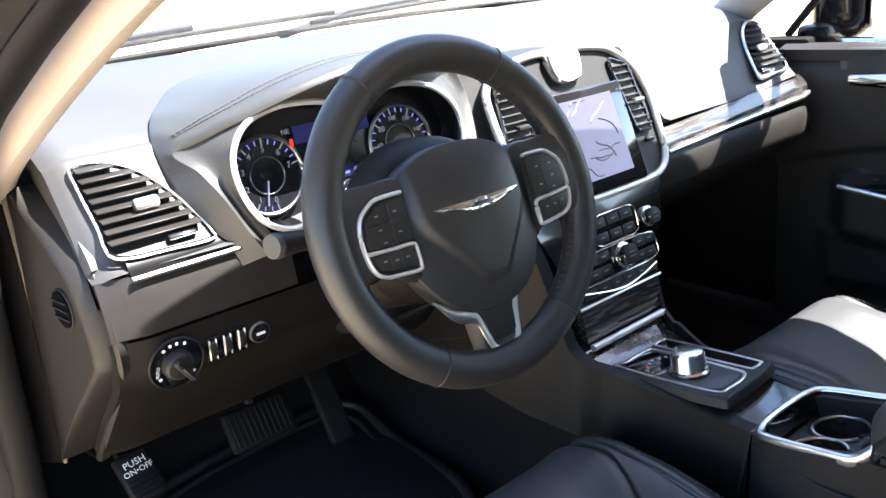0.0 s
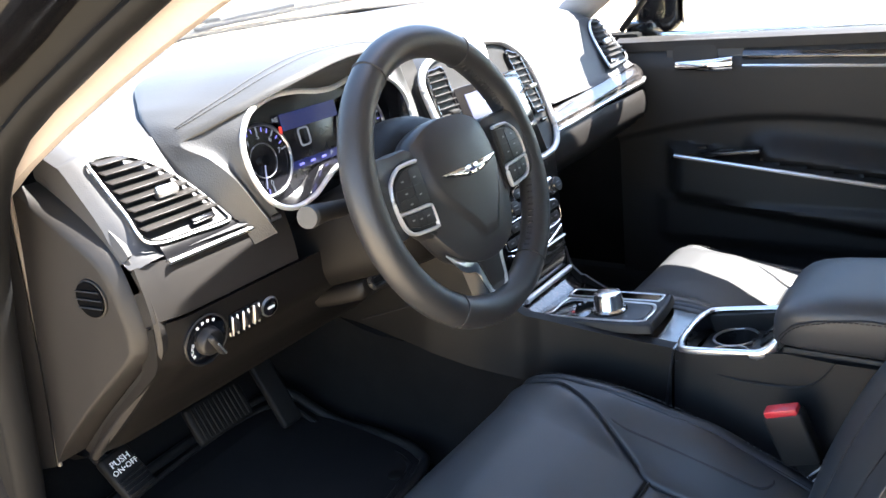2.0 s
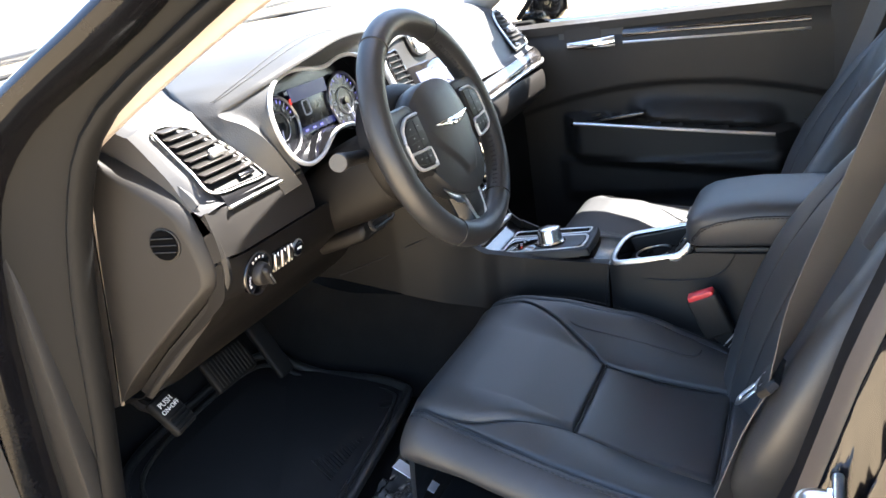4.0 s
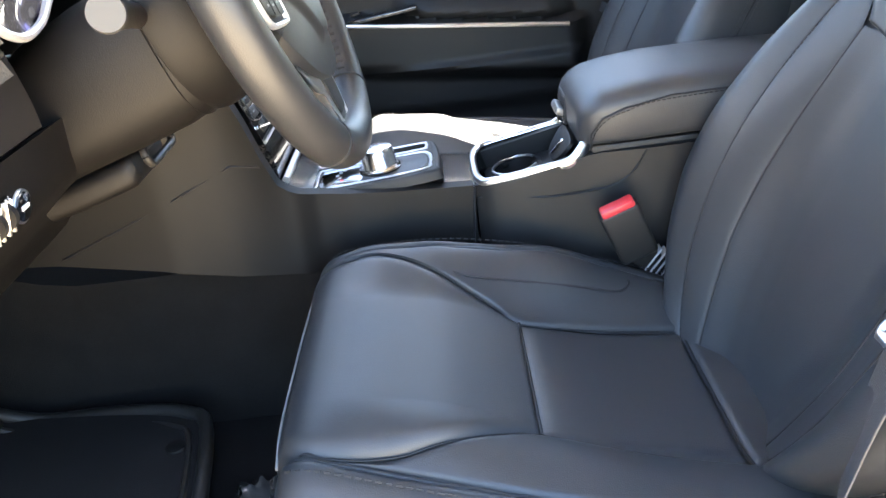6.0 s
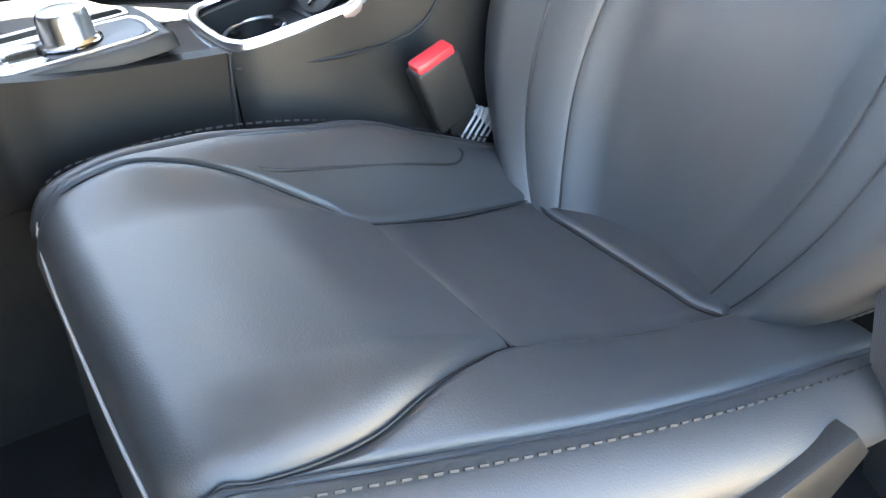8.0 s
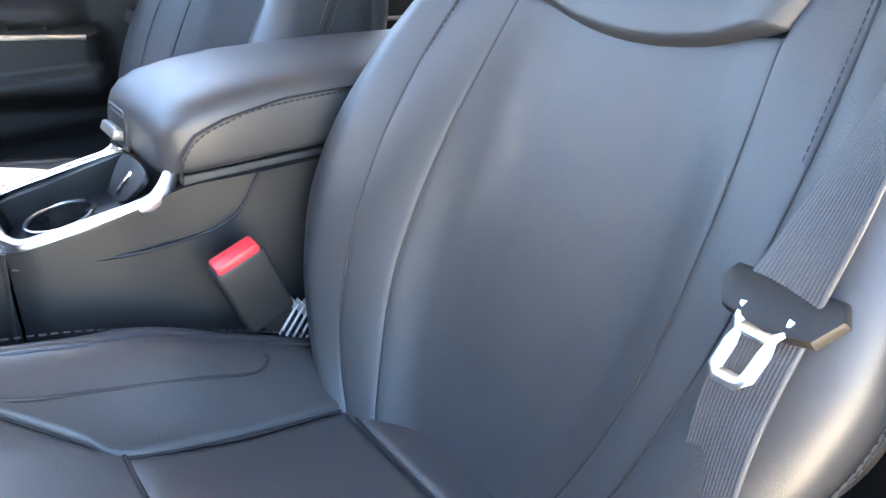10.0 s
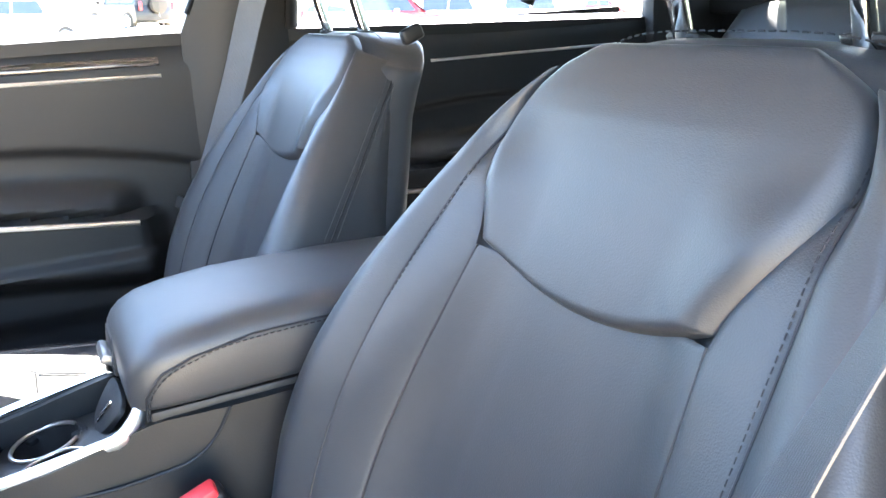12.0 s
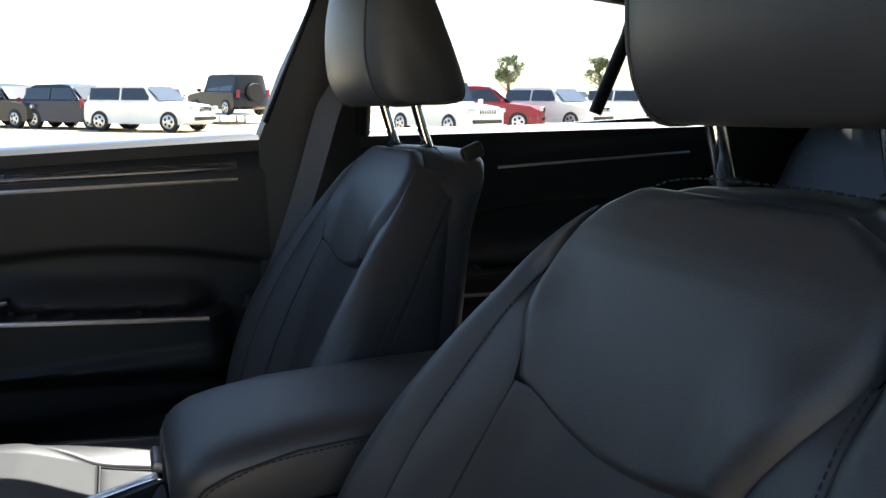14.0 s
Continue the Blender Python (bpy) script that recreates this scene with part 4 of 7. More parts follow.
    prof = [(-0.588, 1.150), (-0.577, 1.186), (-0.578, 1.240), (-0.589, 1.293), (-0.607, 1.333), (-0.630, 1.346), (-0.656, 1.333), (-0.687, 1.266), (-0.715, 1.192), (-0.726, 1.150), (-0.713, 1.134), (-0.660, 1.134), (-0.609, 1.134)]
    prof = [(y + head[1] + head[4], z + head[2]) for y, z in prof]
    prof = curve_through(prof, 48, closed=True)
    cy, cz = prof.mean(axis=0)
    rings = []
    for k in np.linspace(-1, 1, 25):
        w = 0.127
        sc = (1 - abs(k) ** 7) ** 0.5 if abs(k) < 1 else 0.0
        sc = 0.80 + 0.20 * sc if abs(k) < 0.999 else 0.72
        bow = -0.020 * k * k
        rings.append([(hx + pad_x + w * k, cy + (y - cy) * sc + bow * (1 if y > cy else 0.3), cz + (z - cz) * (0.88 + 0.12 * sc)) for y, z in prof])
    V, F = closed_loft(rings)
    hr = put("headrest", V, F, LEATHER, seat, "padded black leather headrest", smooth=60)
    for k in (-0.80, 0.80):
        i = min(range(25), key=lambda q: abs(np.linspace(-1, 1, 25)[q] - k))
        ring = [np.array(p) for p in rings[i]]
        loop = [p + (p - np.array((p[0], cy, cz))) * 0.012 for p in ring]
        V, F = tube(loop, 0.0016, closed=True, n=6)
        put("headrest_seam", V, F, LEATHER, hr)
        V, F = tube([p + np.array((0.006 * -np.sign(k), 0, 0)) for p in loop], 0.0009, closed=True, n=5)
        put("headrest_stitch", V, F, THREAD, hr)
    for dx in (-0.073, 0.073):
        V, F = tube([(hx + dx, -0.692 + head[1], 1.045 + head[2]), (hx + dx, -0.678 + head[1], 1.095 + head[2]), (hx + dx, -0.662 + head[1], 1.160 + head[2])], 0.0072, n=14)
        put("headrest_post", V, F, CHROME, seat, "chrome headrest post")
        part("post_collar", block((0.034, 0.022, 0.008), (hx + dx, -0.686 + head[1], 1.083 - drop), (18, 0, 0), bevel=0.005, seg=3), PLASTIC, seat)
    return seat


front_seat("bucket_seat", -SEAT_X, 1, "black leather driver's seat with padded bolsters and headrest", (-0.008, -0.008, -0.010, -0.020, -0.014), lean=0.037, drop=0.005, slim=0.36)
lever = part("recline_lever", block((0.014, 0.030, 0.020), (0, 0, 0), (-20, 0, 0), bevel=0.005, seg=3), PLASTIC)
passenger_seat = front_seat("bucket_seat", 0.356, -1, "black leather passenger seat with sunlight on its cushion", (0.030, 0.020, 0.008, 0.0, 0.0), lean=0.0, drop=0.004)
passenger_seat.location.y -= 0.020
lever.parent = passenger_seat
lever.location = Vector((0.208, -0.705, 1.078)) - passenger_seat.location


# ---- dashboard ----
dash = thing("dashboard", "black soft-touch dashboard with air vents, silver lines and dark wood strip", "dashboard", at=(0, 0.45, 0.8))
LOW_D = [(0.56, 0.785), (0.361, 0.782), (0.27, 0.858), (0.20, 0.914), (0.171, 0.940), (0.163, 0.965), (0.160, 0.990)]
MID = [(0.157, 0.995), (0.158, 1.012), (0.162, 1.035), (0.167, 1.054)]
MID_R = [(0.148, 0.944), (0.140, 0.955), (0.137, 0.975), (0.138, 0.992), (0.142, 1.003)]
LOW_R = [(0.56, 0.77), (0.42, 0.785), (0.29, 0.85), (0.205, 0.905), (0.168, 0.930), (0.158, 0.942)]
TOP = [(0.158, 1.058), (0.180, 1.072), (0.245, 1.150), (0.262, 1.162), (0.30, 1.176), (0.40, 1.200), (0.55, 1.216), (0.70, 1.220), (0.82, 1.212)]
X_END = 0.662
X_CAP = 0.638                                      # where the driver's end cap begins


def edge_drop(x):
    """How far the dashboard's ends curl away from the middle."""
    return 0.030 * (step(x, 0.60, 0.665) if x > 0 else step(-x, 0.614, 0.652))


def run(P, x0, x1, nx, ns, fn=None):
    C = curve_through(P, ns) if len(P) > 2 else np.array(P, float)
    def f(u, v):
        x = x0 + (x1 - x0) * u
        y, z = C[min(ns - 1, round(v * (ns - 1)))]
        y, z = (fn or (lambda a, b, c: (b, c)))(x, y, z)
        return (x, y, z)
    return slab(f, nx, ns, (0, 0.03, -0.012))


def bend(x, y, z):
    return y + 0.5 * edge_drop(x) * (1 if y < 0.4 else 0), z - 0.35 * edge_drop(x)


def driver_bend(x, y, z):
    return y + 0.010 * step(-x, 0.60, X_CAP), z


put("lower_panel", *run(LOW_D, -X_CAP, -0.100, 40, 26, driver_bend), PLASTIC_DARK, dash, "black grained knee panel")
put("glovebox_panel", *run(LOW_R, 0.150, X_END, 30, 26, bend), PLASTIC_SOFT, dash, "black grained glovebox lid")
put("mid_panel", *run(MID, -X_CAP, -0.438, 20, 12, driver_bend), PLASTIC, dash)
put("mid_panel", *run(MID_R, 0.178, X_END, 30, 12, bend), PLASTIC, dash)


def pad_shape(x, y, z):
    if x > 0.23 and z < 1.09:
        z -= (z - 1.040) * (1.09 - z) / 0.05 * (1 - step(x, 0.45, 0.64))
    y, z = bend(x, y, z)
    y += 0.010 * (1 - step(x, -0.60, -0.45)) * (1 - step(z, 1.06, 1.10))
    hole = step(x, -0.500, -0.480) * (1 - step(x, 0.226, 0.232))
    if hole > 0 and y < 0.30:
        y += (max(y, 0.27) - y) * hole
    return y, z


put("top_pad", *run(TOP, -X_CAP, X_END, 160, 60, pad_shape), VINYL, dash, "black soft vinyl dashboard top")


V, F = tube(curve_through([(-0.62, 0.62, 1.217), (-0.451, 0.711, 1.2215), (-0.276, 0.765, 1.2225), (-0.079, 0.80, 1.224), (0.15, 0.82, 1.225), (0.38, 0.78, 1.224), (0.60, 0.66, 1.218)], 40), 0.0055, n=8)
put("screen_edge", V, F, RUBBER, dash, "black rubber edge at the foot of the windscreen")


def gloss_strip(x0, x1, name, mat, label):
    V, F = slab(lambda u, v: (x0 + (x1 - x0) * u, bend(x0 + (x1 - x0) * u, 0.166 + 0.010 * v, 0)[0] - 0.002 * math.sin(math.pi * v), bend(x0 + (x1 - x0) * u, 0, 1.053 + 0.017 * v)[1]), 40, 8, (0, 0.012, 0))
    put(name, V, F, mat, dash, label)
    V, F = tube([(x0 + (x1 - x0) * k / 30, bend(x0 + (x1 - x0) * k / 30, 0.162, 0)[0], bend(x0 + (x1 - x0) * k / 30, 0, 1.0515)[1]) for k in range(31)], 0.0028, n=8)
    put("silver_line", V, F, SATIN, dash, "thin satin silver line")


put("strip_end", *run([(0.164, 1.030), (0.170, 1.042), (0.175, 1.050), (0.182, 1.058)], -X_CAP, -0.617, 6, 8, driver_bend), VINYL, dash)
gloss_strip(-0.606, -0.450, "gloss_strip", material("strip_lacquer", (0.007, 0.007, 0.008), 0.30, grain_size=300, bump=0.05, stain=0.2, stain_size=15, spec=0.10), "dark lacquered strip")
V, F = slab(lambda u, v: (0.205 + 0.448 * u, bend(0.205 + 0.448 * u, 0.143 + 0.016 * v, 0)[0] - 0.008 * math.sin(math.pi * v), 1.002 + 0.018 * math.sin(u * 1.2) + 0.034 * v), 40, 8, (0, 0.012, 0))
put("wood_strip", V, F, WOOD, dash, "dark glossy wood strip")
V, F = tube([(0.205 + 0.448 * k / 30, bend(0.205 + 0.448 * k / 30, 0.139, 0)[0], 1.004 + 0.018 * math.sin(k / 30 * 1.2)) for k in range(31)], 0.0042, n=8)
put("silver_line", V, F, SATIN, dash, "thin satin silver line")

# end cap on the driver's side, with its small demister grille
CAP = curve_through([(0.312, 1.136), (0.285, 1.124), (0.250, 1.104), (0.218, 1.080), (0.199, 1.058), (0.190, 1.034), (0.184, 1.009), (0.181, 0.984), (0.184, 0.966), (0.198, 0.948), (0.275, 0.885), (0.339, 0.830), (0.374, 0.794)], 64)


def cap_ring(inset, x_edge, flat):
    """The cap's outline drawn in by inset; flat: how far it lies in the sloping outer plane."""
    mid = np.array((0.285, 0.985))
    out = []
    for i, p in enumerate(CAP):
        t = CAP[min(i + 1, 63)] - CAP[max(i - 1, 0)]
        nrm = np.array((-t[1], t[0])) / np.linalg.norm(t)
        if np.dot(nrm, mid - p) < 0:
            nrm = -nrm
        fade = min(1, i / 8, (63 - i) / 22)
        y, z = p + nrm * inset * fade
        out.append((x_edge + (-0.656 - 0.12 * (y - 0.23) - x_edge) * flat, y, z))
    return out


rings = [cap_ring(-0.001, -0.630, 0), cap_ring(0, -0.6375, 0), cap_ring(0.002, -0.6405, 0.15), cap_ring(0.008, -0.646, 0.62), cap_ring(0.013, -0.652, 0.93), cap_ring(0.017, -0.655, 1.0), cap_ring(0.022, -0.655, 1.0)]
V = [p for ring in rings for p in ring]
F = [(k * 64 + i, k * 64 + i + 1, k * 64 + 64 + i + 1, k * 64 + 64 + i) for k in range(6) for i in range(63)] + [tuple(6 * 64 + i for i in range(64))]
put("end_cap", V, F, PLASTIC, dash, "black plastic dashboard end cap", smooth=50)
GX, GY, GZ = -0.6565, 0.232, 1.022
part("cap_grille_ring", drum(0.0215, 0.004, (GX, GY, GZ), (0, 90, 7), bevel=0.001), PLASTIC, dash)
# near-black disc, painted in place of the shade inside the grille's hole
part("cap_grille", drum(0.0195, 0.002, (GX - 0.0025, GY, GZ), (0, 90, 7)), material("grille_shade", (0.0022, 0.0022, 0.0024), 0.95, grain_size=900, bump=0.3, stain=0.1, spec=0.04), dash)
for k in range(3):
    z = GZ - 0.009 + 0.009 * k
    w = 2 * math.sqrt(max(0.0001, 0.0195 ** 2 - (z - GZ) ** 2))
    part("grille_slat", block((0.004, w * 0.97, 0.0014), (GX - 0.004, GY, z), (0, 25, 7), bevel=0.0005), BLACK, dash)
# narrow moulding that follows the cap round the dashboard's edge
EDGE_O = curve_through([(0.190, 1.062), (0.172, 1.034), (0.165, 0.997), (0.166, 0.972), (0.172, 0.956), (0.192, 0.930), (0.237, 0.888), (0.290, 0.840), (0.355, 0.782)], 60)
EDGE_I = curve_through([(0.205, 1.062), (0.192, 1.034), (0.184, 0.997), (0.183, 0.975), (0.190, 0.956), (0.212, 0.934), (0.262, 0.892), (0.310, 0.852), (0.374, 0.793)], 60)
V, F = slab(lambda u, v: (-0.6335 - 0.0035 * math.sin(math.pi * min(1, 1.6 * u)) - 0.02 * max(0, EDGE_O[round(v * 59)][0] - 0.19), *(EDGE_O[round(v * 59)] + (EDGE_I[round(v * 59)] - EDGE_O[round(v * 59)]) * u)), 8, 60, (0.012, 0.004, 0))
put("edge_moulding", V, F, PLASTIC, dash, "narrow black moulding beside the end cap")
V, F = slab(lambda u, v: (-0.6340 - 0.004 * math.sin(math.pi * u), 0.187 + 0.122 * v + 0.012 * u * (1 - v) + 0.008 * u, 1.064 + 0.092 * v ** 0.75 - 0.022 * u), 10, 24, (0.012, 0.004, 0))
put("edge_moulding", V, F, VINYL, dash)
# rubber lip, lit edge painted pale, and door-side panel in front of the cap
LIPS = curve_through([(-0.669, 0.311, 1.140), (-0.667, 0.324, 1.075), (-0.666, 0.341, 0.985), (-0.667, 0.358, 0.890), (-0.671, 0.376, 0.790)], 30)
V, F = tube(LIPS, 0.0028, n=8)
put("cap_lip", V, F, material("lip_lit_edge", (0.16, 0.13, 0.10), 0.5, grain_size=500, bump=0.2, stain=0.1), dash, "rubber lip in front of the end cap, its lit edge painted pale")
V, F = slab(lambda u, v: (LIPS[round(v * 29)][0] - 0.004 - 0.022 * u, LIPS[round(v * 29)][1] + 0.002 + 0.050 * u, LIPS[round(v * 29)][2] - 0.01 * u), 8, 30, (0.02, 0.02, 0))
put("jamb_face", V, F, PLASTIC, dash, "black plastic panel beside the door hinge")


# air vents at the ends
def vent_y(z):
    return 0.172 + 0.83 * (z - 1.065)


VN = np.array((0, -0.77, 0.64))


def end_vent(sx):
    O = [(-0.611, 1.073), (-0.614, 1.10), (-0.616, 1.135), (-0.615, 1.150), (-0.600, 1.152), (-0.578, 1.148), (-0.556, 1.136), (-0.538, 1.116), (-0.524, 1.092), (-0.517, 1.074), (-0.520, 1.067), (-0.56, 1.068)]
    C = curve_through(O, 60, closed=True)
    def at(x, z, h):
        return np.array((-sx * x, vent_y(z) + 0.10 * max(0, -x - 0.6), z)) + VN * h
    V, F = tube([at(x, z, 0.003) for x, z in curve_through([((x + 0.562) * 1.05 - 0.562, (z - 1.110) * 1.05 + 1.110) for x, z in O], 70, closed=True)], 0.0030 if sx > 0 else 0.0016, closed=True, n=8)
    put("vent_frame", V, F, SATIN, dash, "satin silver vent surround")
    n = len(C)
    V = [at(x, z, 0.001) for x, z in C] + [at(x, z, 0.004) for x, z in C]
    F = [tuple(range(n))] + [(i, (i + 1) % n, n + (i + 1) % n, n + i) for i in range(n)]
    put("vent_recess", V, F, BLACK, dash)
    for k in range(8):
        z = 1.083 + 0.0092 * k
        xs = []
        for i in range(n):
            (xa, za), (xb, zb) = C[i], C[(i + 1) % n]
            if (za - z) * (zb - z) < 0:
                xs.append(xa + (xb - xa) * (z - za) / (zb - za))
        if len(xs) < 2:
            continue
        a, b = min(xs) + 0.001, max(xs) - 0.002
        m = frame_of(at((a + b) / 2, z, 0.006), (1, 0, 0), (0, 0.45, 1.0))
        bm = block((abs(b - a), 0.0018, 0.014), (0, 0, 0), (34, 0, 0), bevel=0.0006, seg=1)
        bmesh.ops.transform(bm, matrix=m, verts=bm.verts)
        part("vent_slat", bm, PLASTIC, dash)
    bm = block((0.026, 0.012, 0.012), bevel=0.003)
    bmesh.ops.transform(bm, matrix=frame_of(at(-0.566, 1.106, 0.010), (1, 0, 0), (0, 0.7, 0.7)), verts=bm.verts)
    part("vent_tab", bm, SATIN, dash, "silver vent tab")
    bm = block((0.030, 0.007, 0.006), bevel=0.002)
    bmesh.ops.transform(bm, matrix=frame_of(at(-0.545, 1.0745, 0.005), (1, 0, 0), (0, 0.7, 0.7)), verts=bm.verts)
    part("vent_wheel", bm, GLOSS, dash)


end_vent(1)
end_vent(-1)

# light switch, dimmer wheels and boot button on the knee panel
def on_panel(x, z, h=0.0):
    y = float(np.interp(z, [0.858, 0.914, 0.940, 0.965, 0.99], [0.27, 0.20, 0.171, 0.163, 0.160]))
    return (x, y - h, z)


SWM = frame_of(on_panel(-0.583, 0.955, 0.001), (1, 0.03, 0), (0, -0.18, 0.98))
def on_switch(bm, name, mat, label=""):
    bmesh.ops.transform(bm, matrix=SWM, verts=bm.verts)
    return part(name, bm, mat, dash, label)
on_switch(drum(0.0285, 0.012, (0, 0, -0.003), bevel=0.002), "switch_plate", GLOSS, "round gloss black light switch plate")
V, F = tube([SWM @ Vector((0.0287 * math.cos(a), 0.0287 * math.sin(a), 0.0028)) for a in np.linspace(0, 2 * math.pi, 48, endpoint=False)], 0.0012, closed=True, n=6)
put("switch_ring", V, F, PLASTIC, dash)
on_switch(drum(0.0165, 0.012, (0, 0, 0.008), r2=0.0140, bevel=0.002), "light_switch", PLASTIC, "black rotary light switch")
on_switch(block((0.008, 0.033, 0.012), (0.002, -0.003, 0.015), (0, 0, 32), bevel=0.003, seg=3, taper=(0.75, 0.95)), "switch_grip", PLASTIC_SOFT)
on_switch(block((0.0022, 0.020, 0.0012), (0.004, -0.006, 0.0212), (0, 0, 32), bevel=0.0004), "switch_pointer", SATIN, "silver pointer line")
letters("AUTO", 0.0048, SWM @ pose(-0.0205, -0.003, 0.0032, 0, 0, 78), WHITE_INK, dash)
for an in (62, 84, 102, 122, 212, 318):
    on_switch(block((0.0034, 0.0030, 0.0005), (0.0225 * math.cos(radians(an)), 0.0225 * math.sin(radians(an)), 0.0033), (0, 0, an), bevel=0), "switch_mark", WHITE_INK)
DM = frame_of(on_panel(-0.527, 0.955, 0.001), (1, 0.02, 0.0), (0, -0.18, 0.98))
bm = block((0.046, 0.030, 0.006), bevel=0.003)
bmesh.ops.transform(bm, matrix=DM, verts=bm.verts)
part("dimmer_frame", bm, GLOSS, dash)
for k in range(3):
    for q in range(2):
        bm = block((0.0016, 0.025, 0.003), (-0.0205 + 0.0165 * k + 0.0075 * q, 0, 0.0035), bevel=0.0008, seg=1)
        bmesh.ops.transform(bm, matrix=DM, verts=bm.verts)
        part("dimmer_line", bm, SATIN, dash)
    bm = drum(0.0105, 0.0055, (-0.0168 + 0.0165 * k, 0, -0.0015), (0, 90, 0), n=24)
    bmesh.ops.transform(bm, matrix=DM, verts=bm.verts)
    part("dimmer_wheel", bm, PLASTIC, dash)
BM_ = frame_of(on_panel(-0.489, 0.954, 0.001), (1, 0, 0), (0, -0.18, 0.98))
bm = drum(0.0125, 0.006, bevel=0.001)
bmesh.ops.transform(bm, matrix=BM_, verts=bm.verts)
part("boot_button_rim", bm, SATIN, dash, "silver ring")
bm = drum(0.0108, 0.008, bevel=0.001)
bmesh.ops.transform(bm, matrix=BM_, verts=bm.verts)
part("boot_button", bm, GLOSS, dash, "round gloss black boot button")
bm = block((0.010, 0.003, 0.0008), (0, 0, 0.0044), bevel=0)
bmesh.ops.transform(bm, matrix=BM_, verts=bm.verts)
part("boot_mark", bm, WHITE_INK, dash)

# ---- instrument cluster under its leather brow ----
RIM = [(-0.462, 1.070), (-0.477, 1.092), (-0.484, 1.121), (-0.480, 1.150), (-0.459, 1.174), (-0.422, 1.184), (-0.385, 1.183), (-0.350, 1.177), (-0.320, 1.176), (-0.283, 1.182), (-0.248, 1.181), (-0.215, 1.171), (-0.191, 1.150), (-0.182, 1.121), (-0.187, 1.095), (-0.202, 1.073)]
UND = [(-0.235, 1.062), (-0.275, 1.070), (-0.300, 1.083), (-0.345, 1.085), (-0.372, 1.075), (-0.400, 1.062), (-0.435, 1.058)]


def face_y(z):
    return 0.158 + 0.16 * (z - 1.07)


cluster = curve_through(RIM + UND, 110, closed=True)
V, F = tube([(x, face_y(z) - 0.006, z) for x, z in cluster], 0.0034, closed=True, n=8)
put("cluster_ring", V, F, SATIN_PAINT, dash, "bright chrome line round the instruments")
n = len(cluster)
cen = cluster.mean(axis=0)
V = [(x, face_y(z) - 0.006, z) for x, z in cluster] + [(cen[0] + (x - cen[0]) * 0.96, face_y(z) + 0.028, cen[1] + (z - cen[1]) * 0.95) for x, z in cluster]
F = [(i, (i + 1) % n, n + (i + 1) % n, n + i) for i in range(n)]
put("cluster_wall", V, F, GLOSS, dash)
V = [(cen[0] + (x - cen[0]) * 0.965, face_y(z) + 0.029, cen[1] + (z - cen[1]) * 0.955) for x, z in cluster]
put("cluster_face", V, [tuple(range(n))], LENS, dash, "black instrument face", smooth=0)
# brow: the front lip overhangs the instruments; behind it a padded top runs back over the dashboard
LIP = [(-0.472, 0.146, 1.040), (-0.487, 0.152, 1.072), (-0.500, 0.163, 1.105), (-0.511, 0.186, 1.132), (-0.522, 0.218, 1.151), (-0.490, 0.192, 1.168), (-0.460, 0.170, 1.181), (-0.400, 0.138, 1.203), (-0.333, 0.130, 1.215), (-0.260, 0.136, 1.215), (-0.205, 0.156, 1.208), (-0.168, 0.184, 1.194), (-0.146, 0.192, 1.160), (-0.147, 0.178, 1.120), (-0.165, 0.153, 1.065), (-0.185, 0.148, 1.042)]
INNER = [(-0.462, 1.060), (-0.472, 1.080), (-0.482, 1.105), (-0.484, 1.128), (-0.480, 1.150), (-0.468, 1.166), (-0.450, 1.178), (-0.400, 1.185), (-0.333, 1.178), (-0.270, 1.182), (-0.222, 1.175), (-0.194, 1.154), (-0.183, 1.128), (-0.184, 1.105), (-0.192, 1.085), (-0.204, 1.066)]
BACK = [(-0.500, 0.165, 1.030), (-0.510, 0.175, 1.062), (-0.522, 0.190, 1.095), (-0.530, 0.214, 1.122), (-0.530, 0.250, 1.157), (-0.516, 0.285, 1.177), (-0.496, 0.315, 1.188), (-0.440, 0.385, 1.204), (-0.350, 0.430, 1.211), (-0.260, 0.425, 1.212), (-0.205, 0.385, 1.210), (-0.160, 0.315, 1.197), (-0.130, 0.230, 1.160), (-0.130, 0.210, 1.120), (-0.150, 0.175, 1.065), (-0.170, 0.165, 1.042)]
lip_c, back_c = curve_through(LIP, 120), curve_through(BACK, 120)
inner_c = curve_through([(x, face_y(z) - 0.006, z) for x, z in INNER], 120)


def brow(u, v):
    i = min(119, round(u * 119))
    a, m, b = inner_c[i], lip_c[i], back_c[i]
    top = step(m[2], 1.150, 1.160)
    if v <= 0.4:
        k = v / 0.4
        q = a + (m - a) * k + np.array((0, 0.010, 0.004)) * math.sin(math.pi * k)
        return q + np.array((0, 0.0, -0.004 * top)) * step(v, 0.2, 0.4)
    if v <= 0.5:
        k = (v - 0.4) / 0.1
        back = (b - m) / (np.linalg.norm(b - m) + 1e-9)
        return m + back * 0.010 * k ** 2 + np.array((0, 0, -0.004 + 0.008 * math.sin(k * math.pi / 2))) * top
    k = (v - 0.5) / 0.5
    back = (b - m) / (np.linalg.norm(b - m) + 1e-9)
    s = m + back * 0.010 + np.array((0, 0, 0.004 * top))
    if k < 0.93:
        q = s + (b - s) * (k / 0.93)
        return q + np.array((0, 0, 0.004 * math.sin(math.pi * k / 0.93))) * top
    return b + np.array((0, 0, -0.030 * (k - 0.93) / 0.07))


